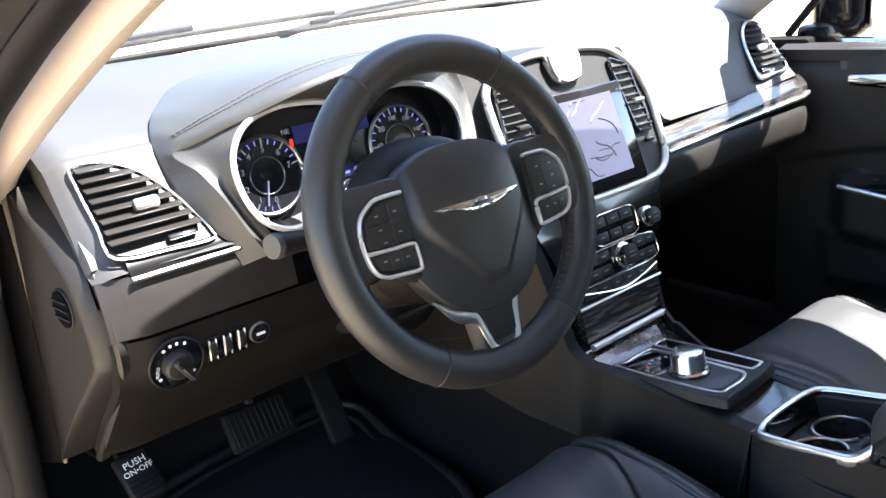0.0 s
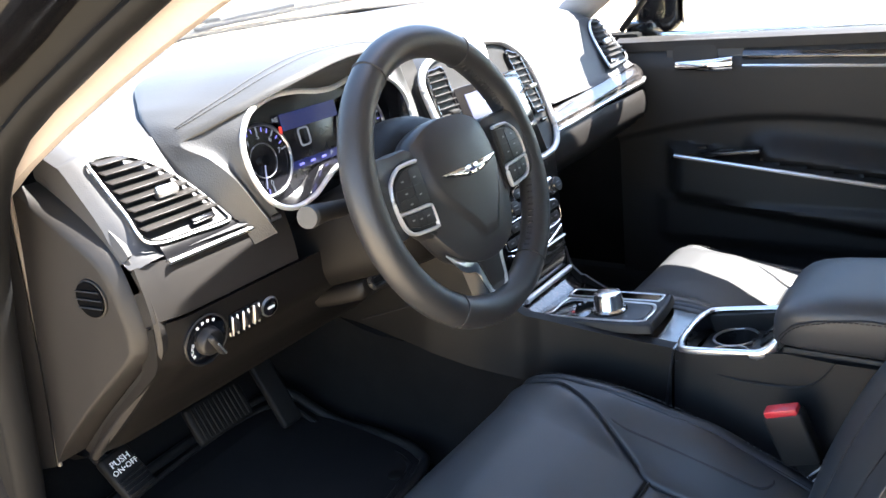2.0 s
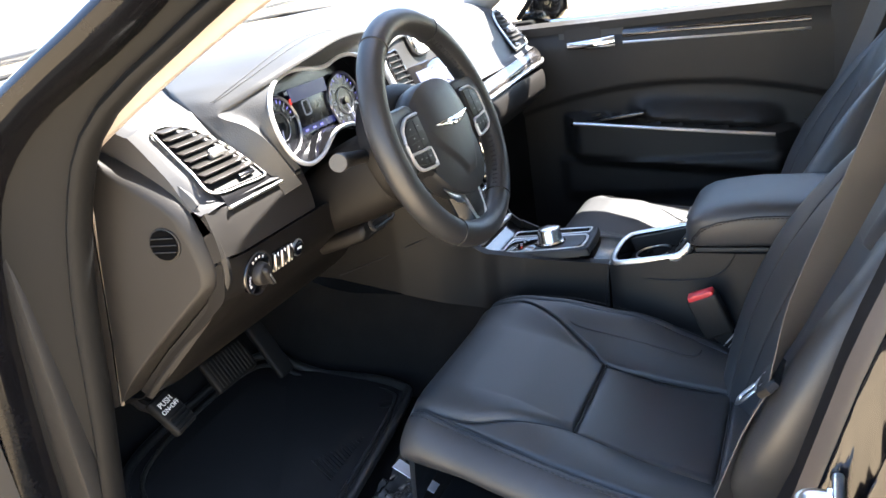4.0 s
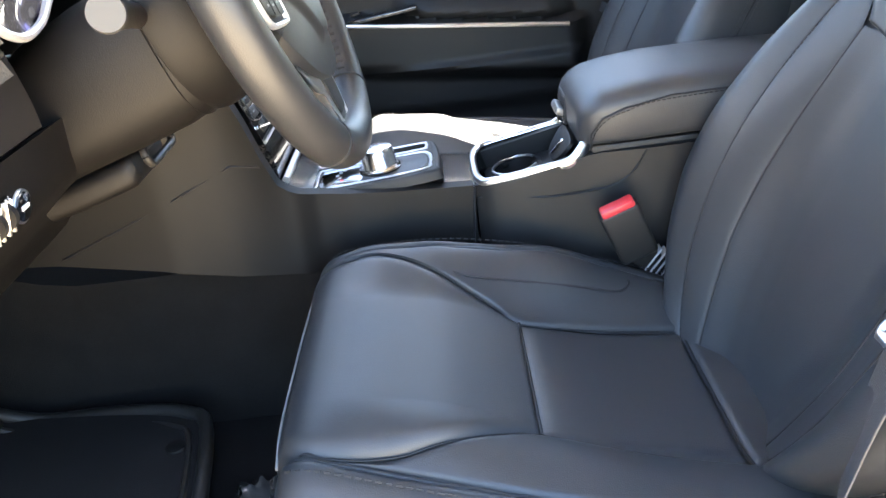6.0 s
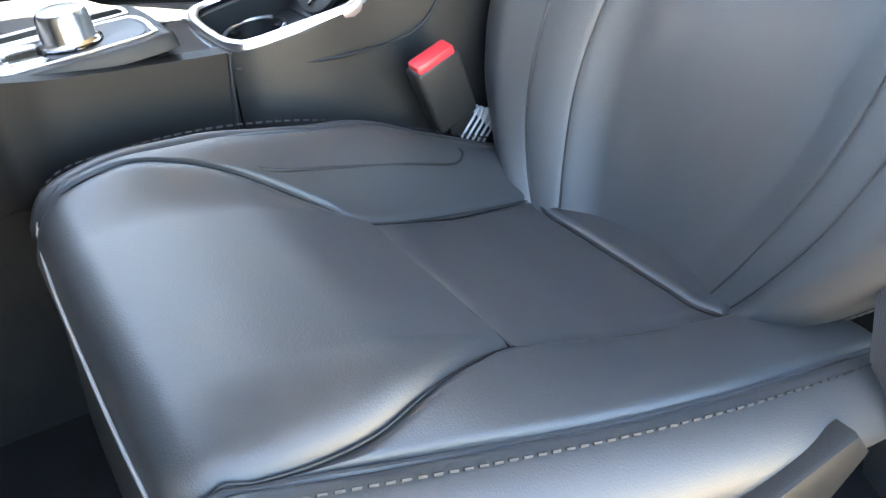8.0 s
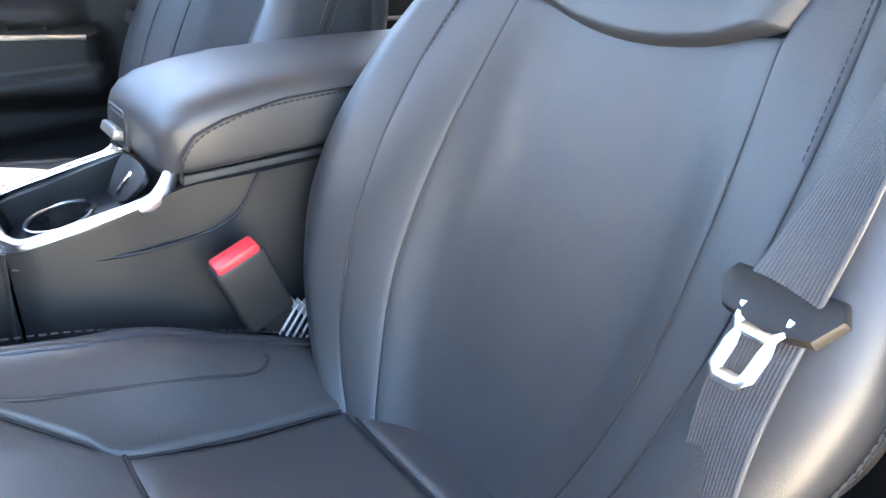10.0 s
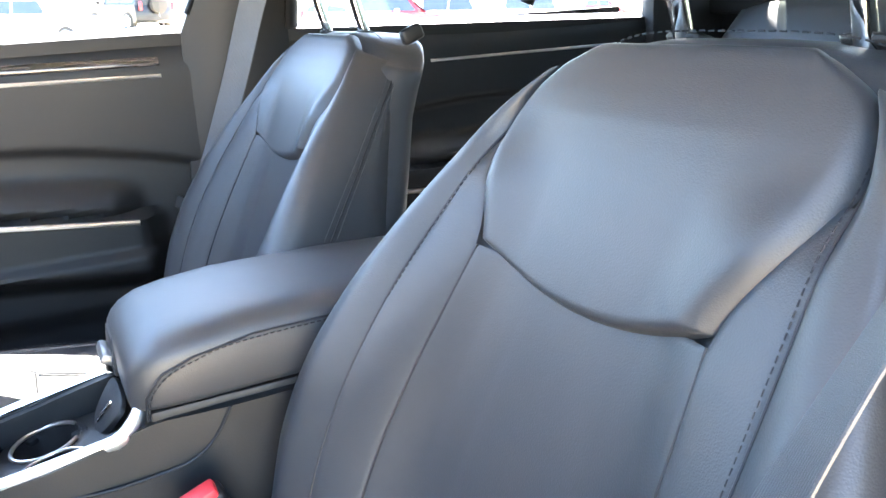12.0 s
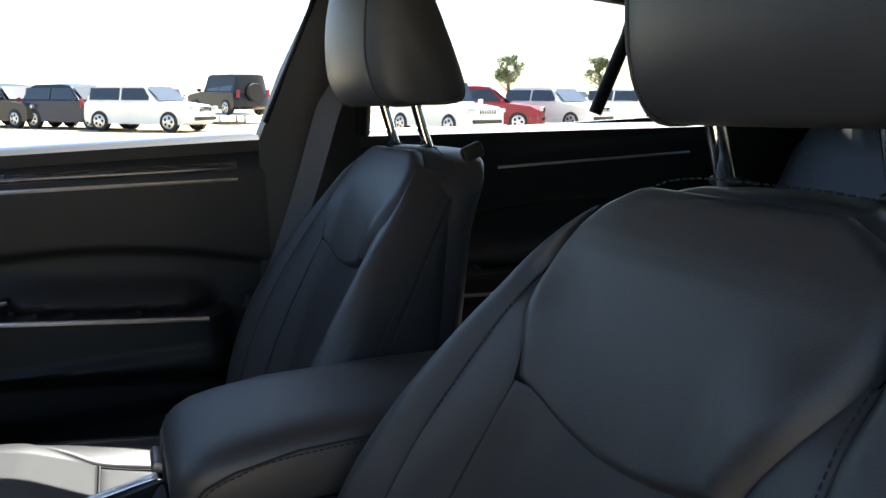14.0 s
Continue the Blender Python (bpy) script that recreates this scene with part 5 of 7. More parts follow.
put("instrument_brow", *sheet(brow, 120, 60), BROW, dash, "padded leather brow over the instruments", smooth=60)
for dv in (0.56, 0.59):
    P = [np.array(brow(u, dv)) + np.array((0, -0.0004, 0.0010)) for u in np.linspace(0.29, 0.70, 60)]
    stitches([tuple(p) for p in P[::4]], 1, 0, dash, gap=0.0065, length=0.0045, r=0.0006, mat=THREAD_PALE)


DIAL_RING = material("dial_silver", (0.30, 0.30, 0.32), 0.30, 1.0, stain=0.1, stain_size=40)


def dial(cx, cz, r, marks, names, a0, a1, needle):
    y = face_y(cz) + 0.024
    m = frame_of((cx, y, cz), (1, 0, 0), (0, 0.16, 1))
    def ad(bm, name, mat, label=""):
        bmesh.ops.transform(bm, matrix=m, verts=bm.verts)
        return part(name, bm, mat, dash, label)
    V, F = tube([m @ Vector((r * math.cos(a), r * math.sin(a), 0.004)) for a in np.linspace(0, 2 * math.pi, 60, endpoint=False)], 0.0022, closed=True, n=8)
    put("dial_ring", V, F, DIAL_RING, dash, "silver dial ring")
    ad(drum(r * 0.97, 0.002, (0, 0, 0.0005)), "dial_face", LENS)
    V, F = tube([m @ Vector((0.48 * r * math.cos(a), 0.48 * r * math.sin(a), 0.003)) for a in np.linspace(0, 2 * math.pi, 48, endpoint=False)], 0.0007, closed=True, n=6)
    put("dial_inner_ring", V, F, DIAL_RING, dash)
    for k in range(marks):
        a = radians(a0 + (a1 - a0) * k / (marks - 1))
        big = k % 3 == 0
        ad(block((0.008 if big else 0.005, 0.0017 if big else 0.001, 0.0008), (0.86 * r * math.cos(a), 0.86 * r * math.sin(a), 0.0022), (0, 0, math.degrees(a)), bevel=0), "dial_mark", BLUE_TICK if k % 3 else INK_GLOW)
    for k, t in enumerate(names):
        a = radians(a0 + (a1 - a0) * k / (len(names) - 1))
        if t:
            letters(t, 0.0095 if len(t) < 3 else 0.0075, m @ pose(0.67 * r * math.cos(a), 0.67 * r * math.sin(a), 0.0024), INK_GLOW, dash, "dial_number")
    bm = block((r * 0.85, 0.0018, 0.0014), (r * 0.36, 0, 0.0045), bevel=0.0005, seg=1)
    bmesh.ops.rotate(bm, verts=bm.verts, cent=(0, 0, 0), matrix=Matrix.Rotation(radians(needle), 3, "Z"))
    ad(bm, "needle", NEEDLE, "pale lit pointer")
    ad(drum(0.006, 0.005, (0, 0, 0.004), n=24), "needle_hub", GLOSS)


dial(-0.437, 1.112, 0.042, 22, ["0", "1", "2", "3", "4", "5", "6", "7"], 277, 11, 256)
dial(-0.258, 1.112, 0.044, 25, ["0", "20", "40", "60", "80", "100", "120", "140", "160"], 300, -20, -74)
cy0 = face_y(1.12) + 0.022
part("display", block((0.100, 0.003, 0.066), (-0.347, cy0 + 0.003, 1.122), (-9, 0, 0), bevel=0.001), LENS, dash, "dark display between the dials")
part("display_header", block((0.098, 0.0012, 0.020), (-0.347, cy0 + 0.003, 1.147), (-9, 0, 0), bevel=0), BLUE, dash, "blue lit band")
part("display_footer", block((0.098, 0.0012, 0.010), (-0.347, cy0 - 0.003, 1.094), (-9, 0, 0), bevel=0), BLUE, dash, "blue lit band")
FM = frame_of((-0.365, cy0 - 0.0015, 1.125), (1, 0, 0), (0, 0.16, 1))
V, F = tube([FM @ Vector((a, b, 0)) for a, b in rounded(0.017, 0.021, 0.004)], 0.0012, closed=True, n=6)
put("display_figure", V, F, INK_GLOW, dash)
part("telltale", block((0.004, 0.001, 0.009), (-0.402, cy0 - 0.001, 1.140), bevel=0), RED_TELL, dash, "red warning light")
letters("NE", 0.008, FM @ pose(-0.042, 0.028, 0.003), INK_GLOW, dash)
letters("P", 0.008, FM @ pose(0.035, -0.030, 0.003), INK_GLOW, dash)
for k in range(3):
    part("display_mark", block((0.008, 0.0008, 0.003), (-0.380 + 0.02 * k, cy0 - 0.0048, 1.094), bevel=0), BLUE_TICK, dash)


# ---- centre stack ----
stack = thing("centre_stack", "black centre stack with touch screen, vents, analogue clock and knobs", "centre stack", at=(0.03, 0.2, 0.95))


def stack_y(z):
    return float(np.interp(z, [0.72, 0.79, 0.85, 0.95, 1.05, 1.15, 1.18], [0.068, 0.082, 0.092, 0.118, 0.152, 0.192, 0.204]))


def on_stack(x, z, h=0.0):
    return np.array((x, stack_y(z) - h, z))


LOOP = [(-0.088, 1.166), (-0.03, 1.178), (0.064, 1.179), (0.12, 1.173), (0.148, 1.163), (0.178, 1.138), (0.194, 1.098), (0.193, 1.045), (0.190, 1.010), (0.174, 0.990), (0.146, 0.982), (0.093, 0.980), (0.034, 0.980), (-0.03, 0.981), (-0.078, 0.984), (-0.102, 0.996), (-0.112, 1.03), (-0.117, 1.074), (-0.119, 1.109), (-0.115, 1.145)]
LC = curve_through(LOOP, 110, closed=True)
n = len(LC)
V = [on_stack(x, z, 0.0) for x, z in LC] + [on_stack(x, z, -0.09) for x, z in LC]
F = [tuple(range(n))] + [(i, n + i, n + (i + 1) % n, (i + 1) % n) for i in range(n)]
put("fascia", V, F, PLASTIC_SOFT, stack, "satin black fascia")
V, F = slab(lambda u, v: (-0.196 + 0.096 * u, stack_y(0.95 + 0.235 * v) + 0.006 + 0.030 * (1 - u), 0.95 + 0.235 * v), 8, 20, (0, 0.10, 0))
put("stack_cheek", V, F, PLASTIC_SOFT, stack)
V, F = tube([on_stack(x, z, 0.004) for x, z in LC], 0.0056, closed=True, n=10)
put("silver_loop", V, F, SATIN_PAINT, stack, "satin silver surround")


def side_vent(quad, tab):
    """quad: top-left, top-right, bottom-right, bottom-left on the stack."""
    q = np.array(quad, float)
    bm_o = []
    for a, b in zip(q, np.roll(q, -1, axis=0)):
        for t in (0.12, 0.5, 0.88):
            bm_o.append(tuple(a + (b - a) * t))
    C = curve_through(bm_o, 48, closed=True)
    m = len(C)
    V = [on_stack(x, z, 0.0045) for x, z in C]
    put("vent_recess", V, [tuple(range(m))], BLACK, stack, smooth=0)
    V, F = tube([on_stack(x, z, 0.005) for x, z in C], 0.0028, closed=True, n=8)
    put("vent_frame", V, F, GLOSS, stack)
    for k in range(9):
        t = (k + 0.7) / 9.4
        a, b = q[0] + (q[3] - q[0]) * t, q[1] + (q[2] - q[1]) * t
        mid = (a + b) / 2
        bm = block((abs(b[0] - a[0]) * 0.93, 0.010, 0.0018), on_stack(mid[0], mid[1], 0.007), (-22, 0, 0), bevel=0.0006, seg=1)
        part("vent_slat", bm, PLASTIC, stack)
    part("vent_tab", block((0.020, 0.010, 0.007), on_stack(tab[0], tab[1], 0.012), bevel=0.002), SATIN if tab[0] > 0 else PLASTIC, stack)


side_vent([(-0.100, 1.156), (-0.056, 1.158), (-0.061, 1.066), (-0.110, 1.068)], (-0.080, 1.096))
side_vent([(0.129, 1.155), (0.166, 1.143), (0.175, 1.048), (0.142, 1.050)], (0.158, 1.092))
part("hazard_button", block((0.020, 0.004, 0.008), on_stack(0.165, 1.034, 0.003), bevel=0.001), GLOSS, stack)
part("hazard_line", block((0.016, 0.002, 0.003), on_stack(0.165, 1.035, 0.006), bevel=0.0005), SATIN, stack)
SM = frame_of(on_stack(0.034, 1.057, 0.003), (1, 0, 0), (0, stack_y(1.10) - stack_y(1.00), 0.10))
def on_screen(bm, name, mat, label="", up=None):
    bmesh.ops.transform(bm, matrix=SM, verts=bm.verts)
    return part(name, bm, mat, stack, label)
on_screen(block((0.190, 0.148, 0.010), (0.004, -0.002, 0.0), bevel=0.004), "screen_bezel", GLOSS, "gloss black screen frame")
on_screen(block((0.142, 0.116, 0.002), (0.0, 0, 0.0055), bevel=0.0), "screen", SCREEN, "pale lilac map on a touch screen")
rnd = random.Random(4)
for k in range(9):
    x0, y0 = rnd.uniform(-0.05, 0.05), rnd.uniform(-0.045, 0.045)
    P = [(x0, y0)]
    an = rnd.uniform(-0.6, 0.6)
    for q in range(4):
        an += rnd.uniform(-0.5, 0.5)
        P.append((max(-0.066, min(0.066, P[-1][0] + 0.011 * math.cos(an))), max(-0.054, min(0.054, P[-1][1] + 0.011 * math.sin(an)))))
    V, F = tube([SM @ Vector((a, b, 0.0067)) for a, b in curve_through(P, 14)], 0.0010, n=5)
    put("map_line", V, F, SCREEN_DARK, stack)
# analogue clock
CKM = frame_of(on_stack(0.036, 1.156, 0.003), (1, 0, 0), (0, 0.30, 0.95))
ck = [(-0.033, 0.018), (-0.02, 0.021), (0.0, 0.022), (0.02, 0.021), (0.033, 0.018), (0.031, -0.006), (0.022, -0.020), (0.0, -0.024), (-0.022, -0.020), (-0.031, -0.006)]
part("clock_body", plate([tuple(p) for p in curve_through(ck, 50, closed=True)], 0.009, lambda a, b, h: CKM @ Vector((a, b, h)), bevel=0.003), CHROME, stack, "chrome clock surround")
part("clock_face", plate([tuple(p) for p in curve_through([(a * 0.86, b * 0.84) for a, b in ck], 50, closed=True)], 0.002, lambda a, b, h: CKM @ Vector((a, b, h + 0.0092)), bevel=0.0005), material("clock_white", (0.75, 0.74, 0.70), 0.2, coat=1.0, stain=0.05), stack, "pale clock face")
for an, ln in ((60, 0.010), (200, 0.014)):
    bm = block((ln, 0.0012, 0.0008), (ln / 2 * math.cos(radians(an)), ln / 2 * math.sin(radians(an)), 0.0118), (0, 0, an), bevel=0)
    bmesh.ops.transform(bm, matrix=CKM, verts=bm.verts)
    part("clock_hand", bm, BLACK, stack)
# radio and climate panel
def panel_edges(z):
    t = [0.70, 0.795, 0.85, 0.881, 0.92, 0.956, 0.985]
    return interp(z, t, [-0.056, -0.060, -0.064, -0.072, -0.088, -0.104, -0.112]), interp(z, t, [0.098, 0.100, 0.111, 0.122, 0.140, 0.156, 0.170])


def radio(u, v):
    z = 0.846 + 0.136 * v
    a, b = panel_edges(z)
    return tuple(on_stack(a + (b - a) * u, z, 0.0))


put("control_panel", *slab(radio, 20, 20, (0, 0.05, 0)), GLOSS, stack, "gloss black control panel")
V, F = slab(lambda u, v: tuple(on_stack(panel_edges(0.845 - 0.047 * v)[0] + (panel_edges(0.845 - 0.047 * v)[1] - panel_edges(0.845 - 0.047 * v)[0]) * u, 0.845 - 0.047 * v, 0.003 * math.sin(math.pi * v))), 16, 10, (0, 0.03, 0))
put("bin_lid", V, F, WOOD, stack, "dark wood storage lid")
V, F = tube([(panel_edges(0.76)[0] + (panel_edges(0.76)[1] - panel_edges(0.76)[0]) * k / 12, 0.076, 0.7945) for k in range(13)], 0.0050, n=10)
put("lid_edge", V, F, SATIN_PAINT, stack, "silver edge of the lid")
for z, r in ((0.848, 0.0020),):
    a, b = panel_edges(z)
    V, F = tube([on_stack(a + (b - a) * k / 12, z, 0.002) for k in range(13)], r, n=8)
    put("silver_line", V, F, SATIN, stack)


def knob(x, z, r, depth=0.014):
    m = frame_of(on_stack(x, z, 0.0), (1, 0, 0), (0, 0.35, 0.94))
    bm = drum(r, 0.006, (0, 0, 0.003), bevel=0.001)
    bmesh.ops.transform(bm, matrix=m, verts=bm.verts)
    part("knob_ring", bm, CHROME, stack, "chrome knob ring")
    bm = drum(r * 0.82, depth, (0, 0, depth / 2 + 0.003), r2=r * 0.74, bevel=0.002)
    bmesh.ops.transform(bm, matrix=m, verts=bm.verts)
    part("knob", bm, GLOSS, stack, "black rotary knob")
    bm = drum(r * 0.76, 0.002, (0, 0, depth + 0.0034), bevel=0.0006)
    bmesh.ops.transform(bm, matrix=m, verts=bm.verts)
    part("knob_cap", bm, PLASTIC_SOFT, stack)
    for k in range(2):
        bm = block((r * 0.7, 0.0012, 0.0004), (0, 0.003 - 0.006 * k, depth + 0.0046), bevel=0)
        bmesh.ops.transform(bm, matrix=m, verts=bm.verts)
        part("knob_mark", bm, INK_DIM, stack)


knob(0.112, 0.931, 0.0150)
knob(-0.030, 0.931, 0.0150)
knob(0.043, 0.893, 0.0190, 0.015)
for z, xs in ((0.947, (0.012, 0.041, 0.070)), (0.926, (0.012, 0.041, 0.070)), (0.902, (-0.052, -0.022, 0.004, 0.083, 0.106)), (0.883, (-0.045, -0.020, 0.004, 0.083, 0.102)), (0.862, (-0.035, -0.008, 0.019, 0.046, 0.073, 0.096))):
    for x in xs:
        m = frame_of(on_stack(x, z, 0.0), (1, 0, 0), (0, 0.38, 0.92))
        bm = block((0.026, 0.014, 0.003), bevel=0.001)
        bmesh.ops.transform(bm, matrix=m, verts=bm.verts)
        part("button", bm, PLASTIC, stack)
        bm = block((0.008, 0.002, 0.0004), (0, 0, 0.0017), bevel=0)
        bmesh.ops.transform(bm, matrix=m, verts=bm.verts)
        part("button_mark", bm, INK_DIM, stack)
for z0, z1, xa, xb in ((0.916, 0.958, -0.006, 0.088), (0.872, 0.913, -0.066, 0.118)):
    V, F = tube([on_stack(xa + a * (xb - xa), z0 + b * (z1 - z0), 0.003) for a, b in [((p[0] + 0.5), (p[1] + 0.5)) for p in rounded(1.0, 1.0, 0.22)]], 0.0008, closed=True, n=6)
    put("trim_line", V, F, CHROME, stack)
V, F = tube(curve_through([on_stack(-0.062, 0.868, 0.003), on_stack(0.03, 0.853, 0.004), on_stack(0.106, 0.866, 0.003)], 20), 0.002, n=8)
put("trim_line", V, F, CHROME, stack)


# ---- steering column and wheel ----
WC = Vector((-0.326, -0.004, 1.074))
TILT_W = 17.0
WM = frame_of(WC, (1, 0, 0), (0, math.sin(radians(TILT_W)), math.cos(radians(TILT_W))))   # z points at the driver
column = thing("steering_column", "black plastic steering column with indicator stalks", "steering column", at=(-0.326, 0.12, 1.0))


def col_ring(d, w, h, drop, e=3.0):
    out = []
    for k in range(36):
        a = 2 * math.pi * k / 36
        c, s = math.cos(a), math.sin(a)
        out.append(WM @ Vector((w * math.copysign(abs(c) ** (2 / e), c), h * math.copysign(abs(s) ** (2 / e), s) - drop, -d)))
    return out


V, F = closed_loft([col_ring(0.070, 0.064, 0.060, 0.018), col_ring(0.09, 0.068, 0.064, 0.022), col_ring(0.092, 0.066, 0.062, 0.022), col_ring(0.11, 0.068, 0.063, 0.024), col_ring(0.15, 0.072, 0.062, 0.026), col_ring(0.20, 0.072, 0.058, 0.03), col_ring(0.26, 0.06, 0.05, 0.04)])
put("shroud", V, F, PLASTIC_DARK, column, "black plastic column shroud")
V, F = closed_loft([[WM @ Vector((x * w, y * h - 0.100 + q, -d)) for x, y in rounded(0.085, 0.026, 0.010)] for d, w, h, q in ((0.170, 0.86, 0.6, 0.004), (0.174, 0.96, 0.9, 0.002), (0.18, 1, 1, 0.0), (0.22, 1.05, 1.0, 0.0), (0.26, 1.0, 0.9, 0.0))])
put("column_cover", V, F, PLASTIC_DARK, column)
V, F = tube(curve_through([WM @ Vector((x, y - 0.094, -0.158)) for x, y in rounded(0.068, 0.015, 0.007)], 40, closed=True), 0.0036, closed=True, n=10)
put("tilt_lever", V, F, PLASTIC, column)
V, F = tube([WM @ Vector(p) for p in ((-0.05, 0.0, -0.085), (-0.10, 0.012, -0.078), (-0.150, 0.018, -0.070), (-0.176, 0.020, -0.062))], [0.008, 0.009, 0.0105, 0.0124], n=20)
st = put("indicator_stalk", V, F, PLASTIC, column, "black indicator stalk with a round end")
V, F = tube([WM @ Vector(p) for p in ((-0.176, 0.020, -0.062), (-0.182, 0.0203, -0.060))], [0.0126, 0.0116], n=24)
put("stalk_end", V, F, material("stalk_grey", (0.05, 0.048, 0.045), 0.55, stain=0.1), st, "grey stalk end")
V, F = tube([WM @ Vector(p) for p in ((0.05, -0.03, -0.085), (0.10, -0.035, -0.078), (0.13, -0.04, -0.07))], [0.008, 0.009, 0.010], n=12)
put("column_lever", V, F, PLASTIC, column)

wheel = thing("steering_wheel", "black leather steering wheel with silver spokes and winged emblem", "steering wheel", at=WC)
R_RIM, R_TUBE = 0.1575, 0.0185
V, F = tube([WM @ Vector((R_RIM * math.cos(a), R_RIM * math.sin(a), 0)) for a in np.linspace(0, 2 * math.pi, 120, endpoint=False)], R_TUBE, closed=True, n=24, flat=1.0, up=WM.to_3x3() @ Vector((0, 0, 1)))
rim = put("rim", V, F, LEATHER_RIM, wheel, "smooth black leather rim")
for an in (58, 122, 238, 302):
    a = radians(an)
    c = Vector((R_RIM * math.cos(a), R_RIM * math.sin(a), 0))
    V, F = tube([WM @ (c + (R_TUBE + 0.0002) * (math.cos(b) * Vector((math.cos(a), math.sin(a), 0)) + math.sin(b) * Vector((0, 0, 1)))) for b in np.linspace(0, 2 * math.pi, 30, endpoint=False)], 0.0011, closed=True, n=6)
    put("rim_seam", V, F, BLACK, rim)
V, F = closed_loft([col_ring(0.022, 0.066, 0.062, 0.0, 2.3), col_ring(0.034, 0.080, 0.076, 0.0, 2.3), col_ring(0.050, 0.089, 0.084, 0.0, 2.2), col_ring(0.074, 0.093, 0.088, 0.0, 2.2), col_ring(0.080, 0.092, 0.087, 0.0, 2.2), col_ring(0.082, 0.088, 0.083, 0.0, 2.2)])
put("back_cover", V, F, PLASTIC_DARK, wheel, "black plastic cover behind the hub")
# cross-stitching on the inside of the grips
for a0 in (-55, 125):
    V, F = [], []
    for k in range(34):
        a = radians(a0 + 110 * k / 33 - (0 if a0 < 0 else 0))
        for sg in (-1, 1):
            q = [WM @ Vector(((R_RIM - R_TUBE * math.cos(b)) * math.cos(a + d), (R_RIM - R_TUBE * math.cos(b)) * math.sin(a + d), R_TUBE * math.sin(b) * 1.03)) for b, d in ((0.18 * sg + 0.25, 0.0), (0.25, 0.006), (0.25 - 0.18 * sg, 0.012))]
            v, f = tube(q, 0.0009, n=5)
            F += [tuple(i + len(V) for i in g) for g in f]
            V += v
    put("rim_stitching", V, F, THREAD, rim, "dark cross stitching")


def wheel_part(name, outline, h0, depth, mat, label="", bevel=0.004, dome=0.0, parent=None):
    def to(a, b, h):
        return WM @ Vector((a, b, h0 + h + (dome * max(0.0, 1 - (a / 0.085) ** 2 - ((b + 0.01) / 0.10) ** 2) if h > depth * 0.3 else 0)))
    return part(name, plate(outline, depth, to, bevel), mat, parent or wheel, label)


# airbag cover: domed shield
HUB = [(0.0, 0.069), (0.036, 0.065), (0.064, 0.052), (0.082, 0.028), (0.089, 0.002), (0.086, -0.026), (0.074, -0.056), (0.053, -0.084), (0.026, -0.098), (0.0, -0.102)]
HUB = HUB + [(-a, b) for a, b in HUB[-2:0:-1]]
HC = curve_through([(a - 0.004, b) for a, b in HUB], 120, closed=True)
def hub_h(a, b):
    return 0.025 * (1 - min(1.0, (abs(a) / 0.088) ** 2.6 * 0.75 + (abs(b + 0.026) / 0.092) ** 3.2 * 0.55))
rings = []
for k, (sc, h) in enumerate(((0.90, -0.026), (0.98, -0.018), (1.0, -0.008), (0.997, -0.004))):
    rings.append([WM @ Vector((a * sc, (b + 0.026) * sc - 0.026, h)) for a, b in HC])
for sc in np.linspace(0.985, 0.04, 80):
    pts = []
    for a, b in HC:
        x, y = a * sc, (b + 0.026) * sc - 0.026
        # raised shield with a crease that runs down to a point
        vline = 0.052 * (1 - step(-y, -0.010, 0.078)) + 0.008
        ridge = 0.0045 * (1 - step(abs(x), vline, vline + 0.014)) * (1 - step(-y, 0.062, 0.076))
        pts.append(WM @ Vector((x, y, -0.004 + hub_h(x, y) + ridge)))
    rings.append(pts)
V, F = closed_loft(rings)
put("airbag_cover", V, F, LEATHER_RIM, wheel, "domed black airbag cover with a raised shield", smooth=75)
# winged emblem, as plain chrome bars
EM = WM @ pose(0.0, 0.003, 0.0248, 0, 0, 0)
for sg in (-1, 1):
    wing = [(0.006, 0.0055), (0.030, 0.0062), (0.056, 0.0062), (0.050, 0.0026), (0.030, -0.0026), (0.012, -0.0060), (0.006, -0.0060)]
    part("emblem_wing", plate([(sg * a, b) for a, b in wing], 0.0035, lambda a, b, h: EM @ Vector((a, b, h - 0.004 * (a / 0.05) ** 2)), bevel=0.001), CHROME, wheel, "chrome emblem wing")
    part("emblem_groove", plate([(sg * a, b) for a, b in [(0.010, 0.0022), (0.040, 0.0032), (0.037, 0.0016), (0.010, 0.0002)]], 0.0006, lambda a, b, h: EM @ Vector((a, b, h + 0.0034 - 0.004 * (a / 0.05) ** 2)), bevel=0), SATIN, wheel)
part("emblem_badge", plate(rounded(0.014, 0.0125, 0.003), 0.0045, lambda a, b, h: EM @ Vector((a, b, h)), bevel=0.001), CHROME, wheel)
part("emblem_bar", plate(rounded(0.022, 0.004, 0.0015), 0.001, lambda a, b, h: EM @ Vector((a, b, h + 0.0045)), bevel=0.0003), material("emblem_blue", (0.02, 0.025, 0.10), 0.25, coat=1.0), wheel)


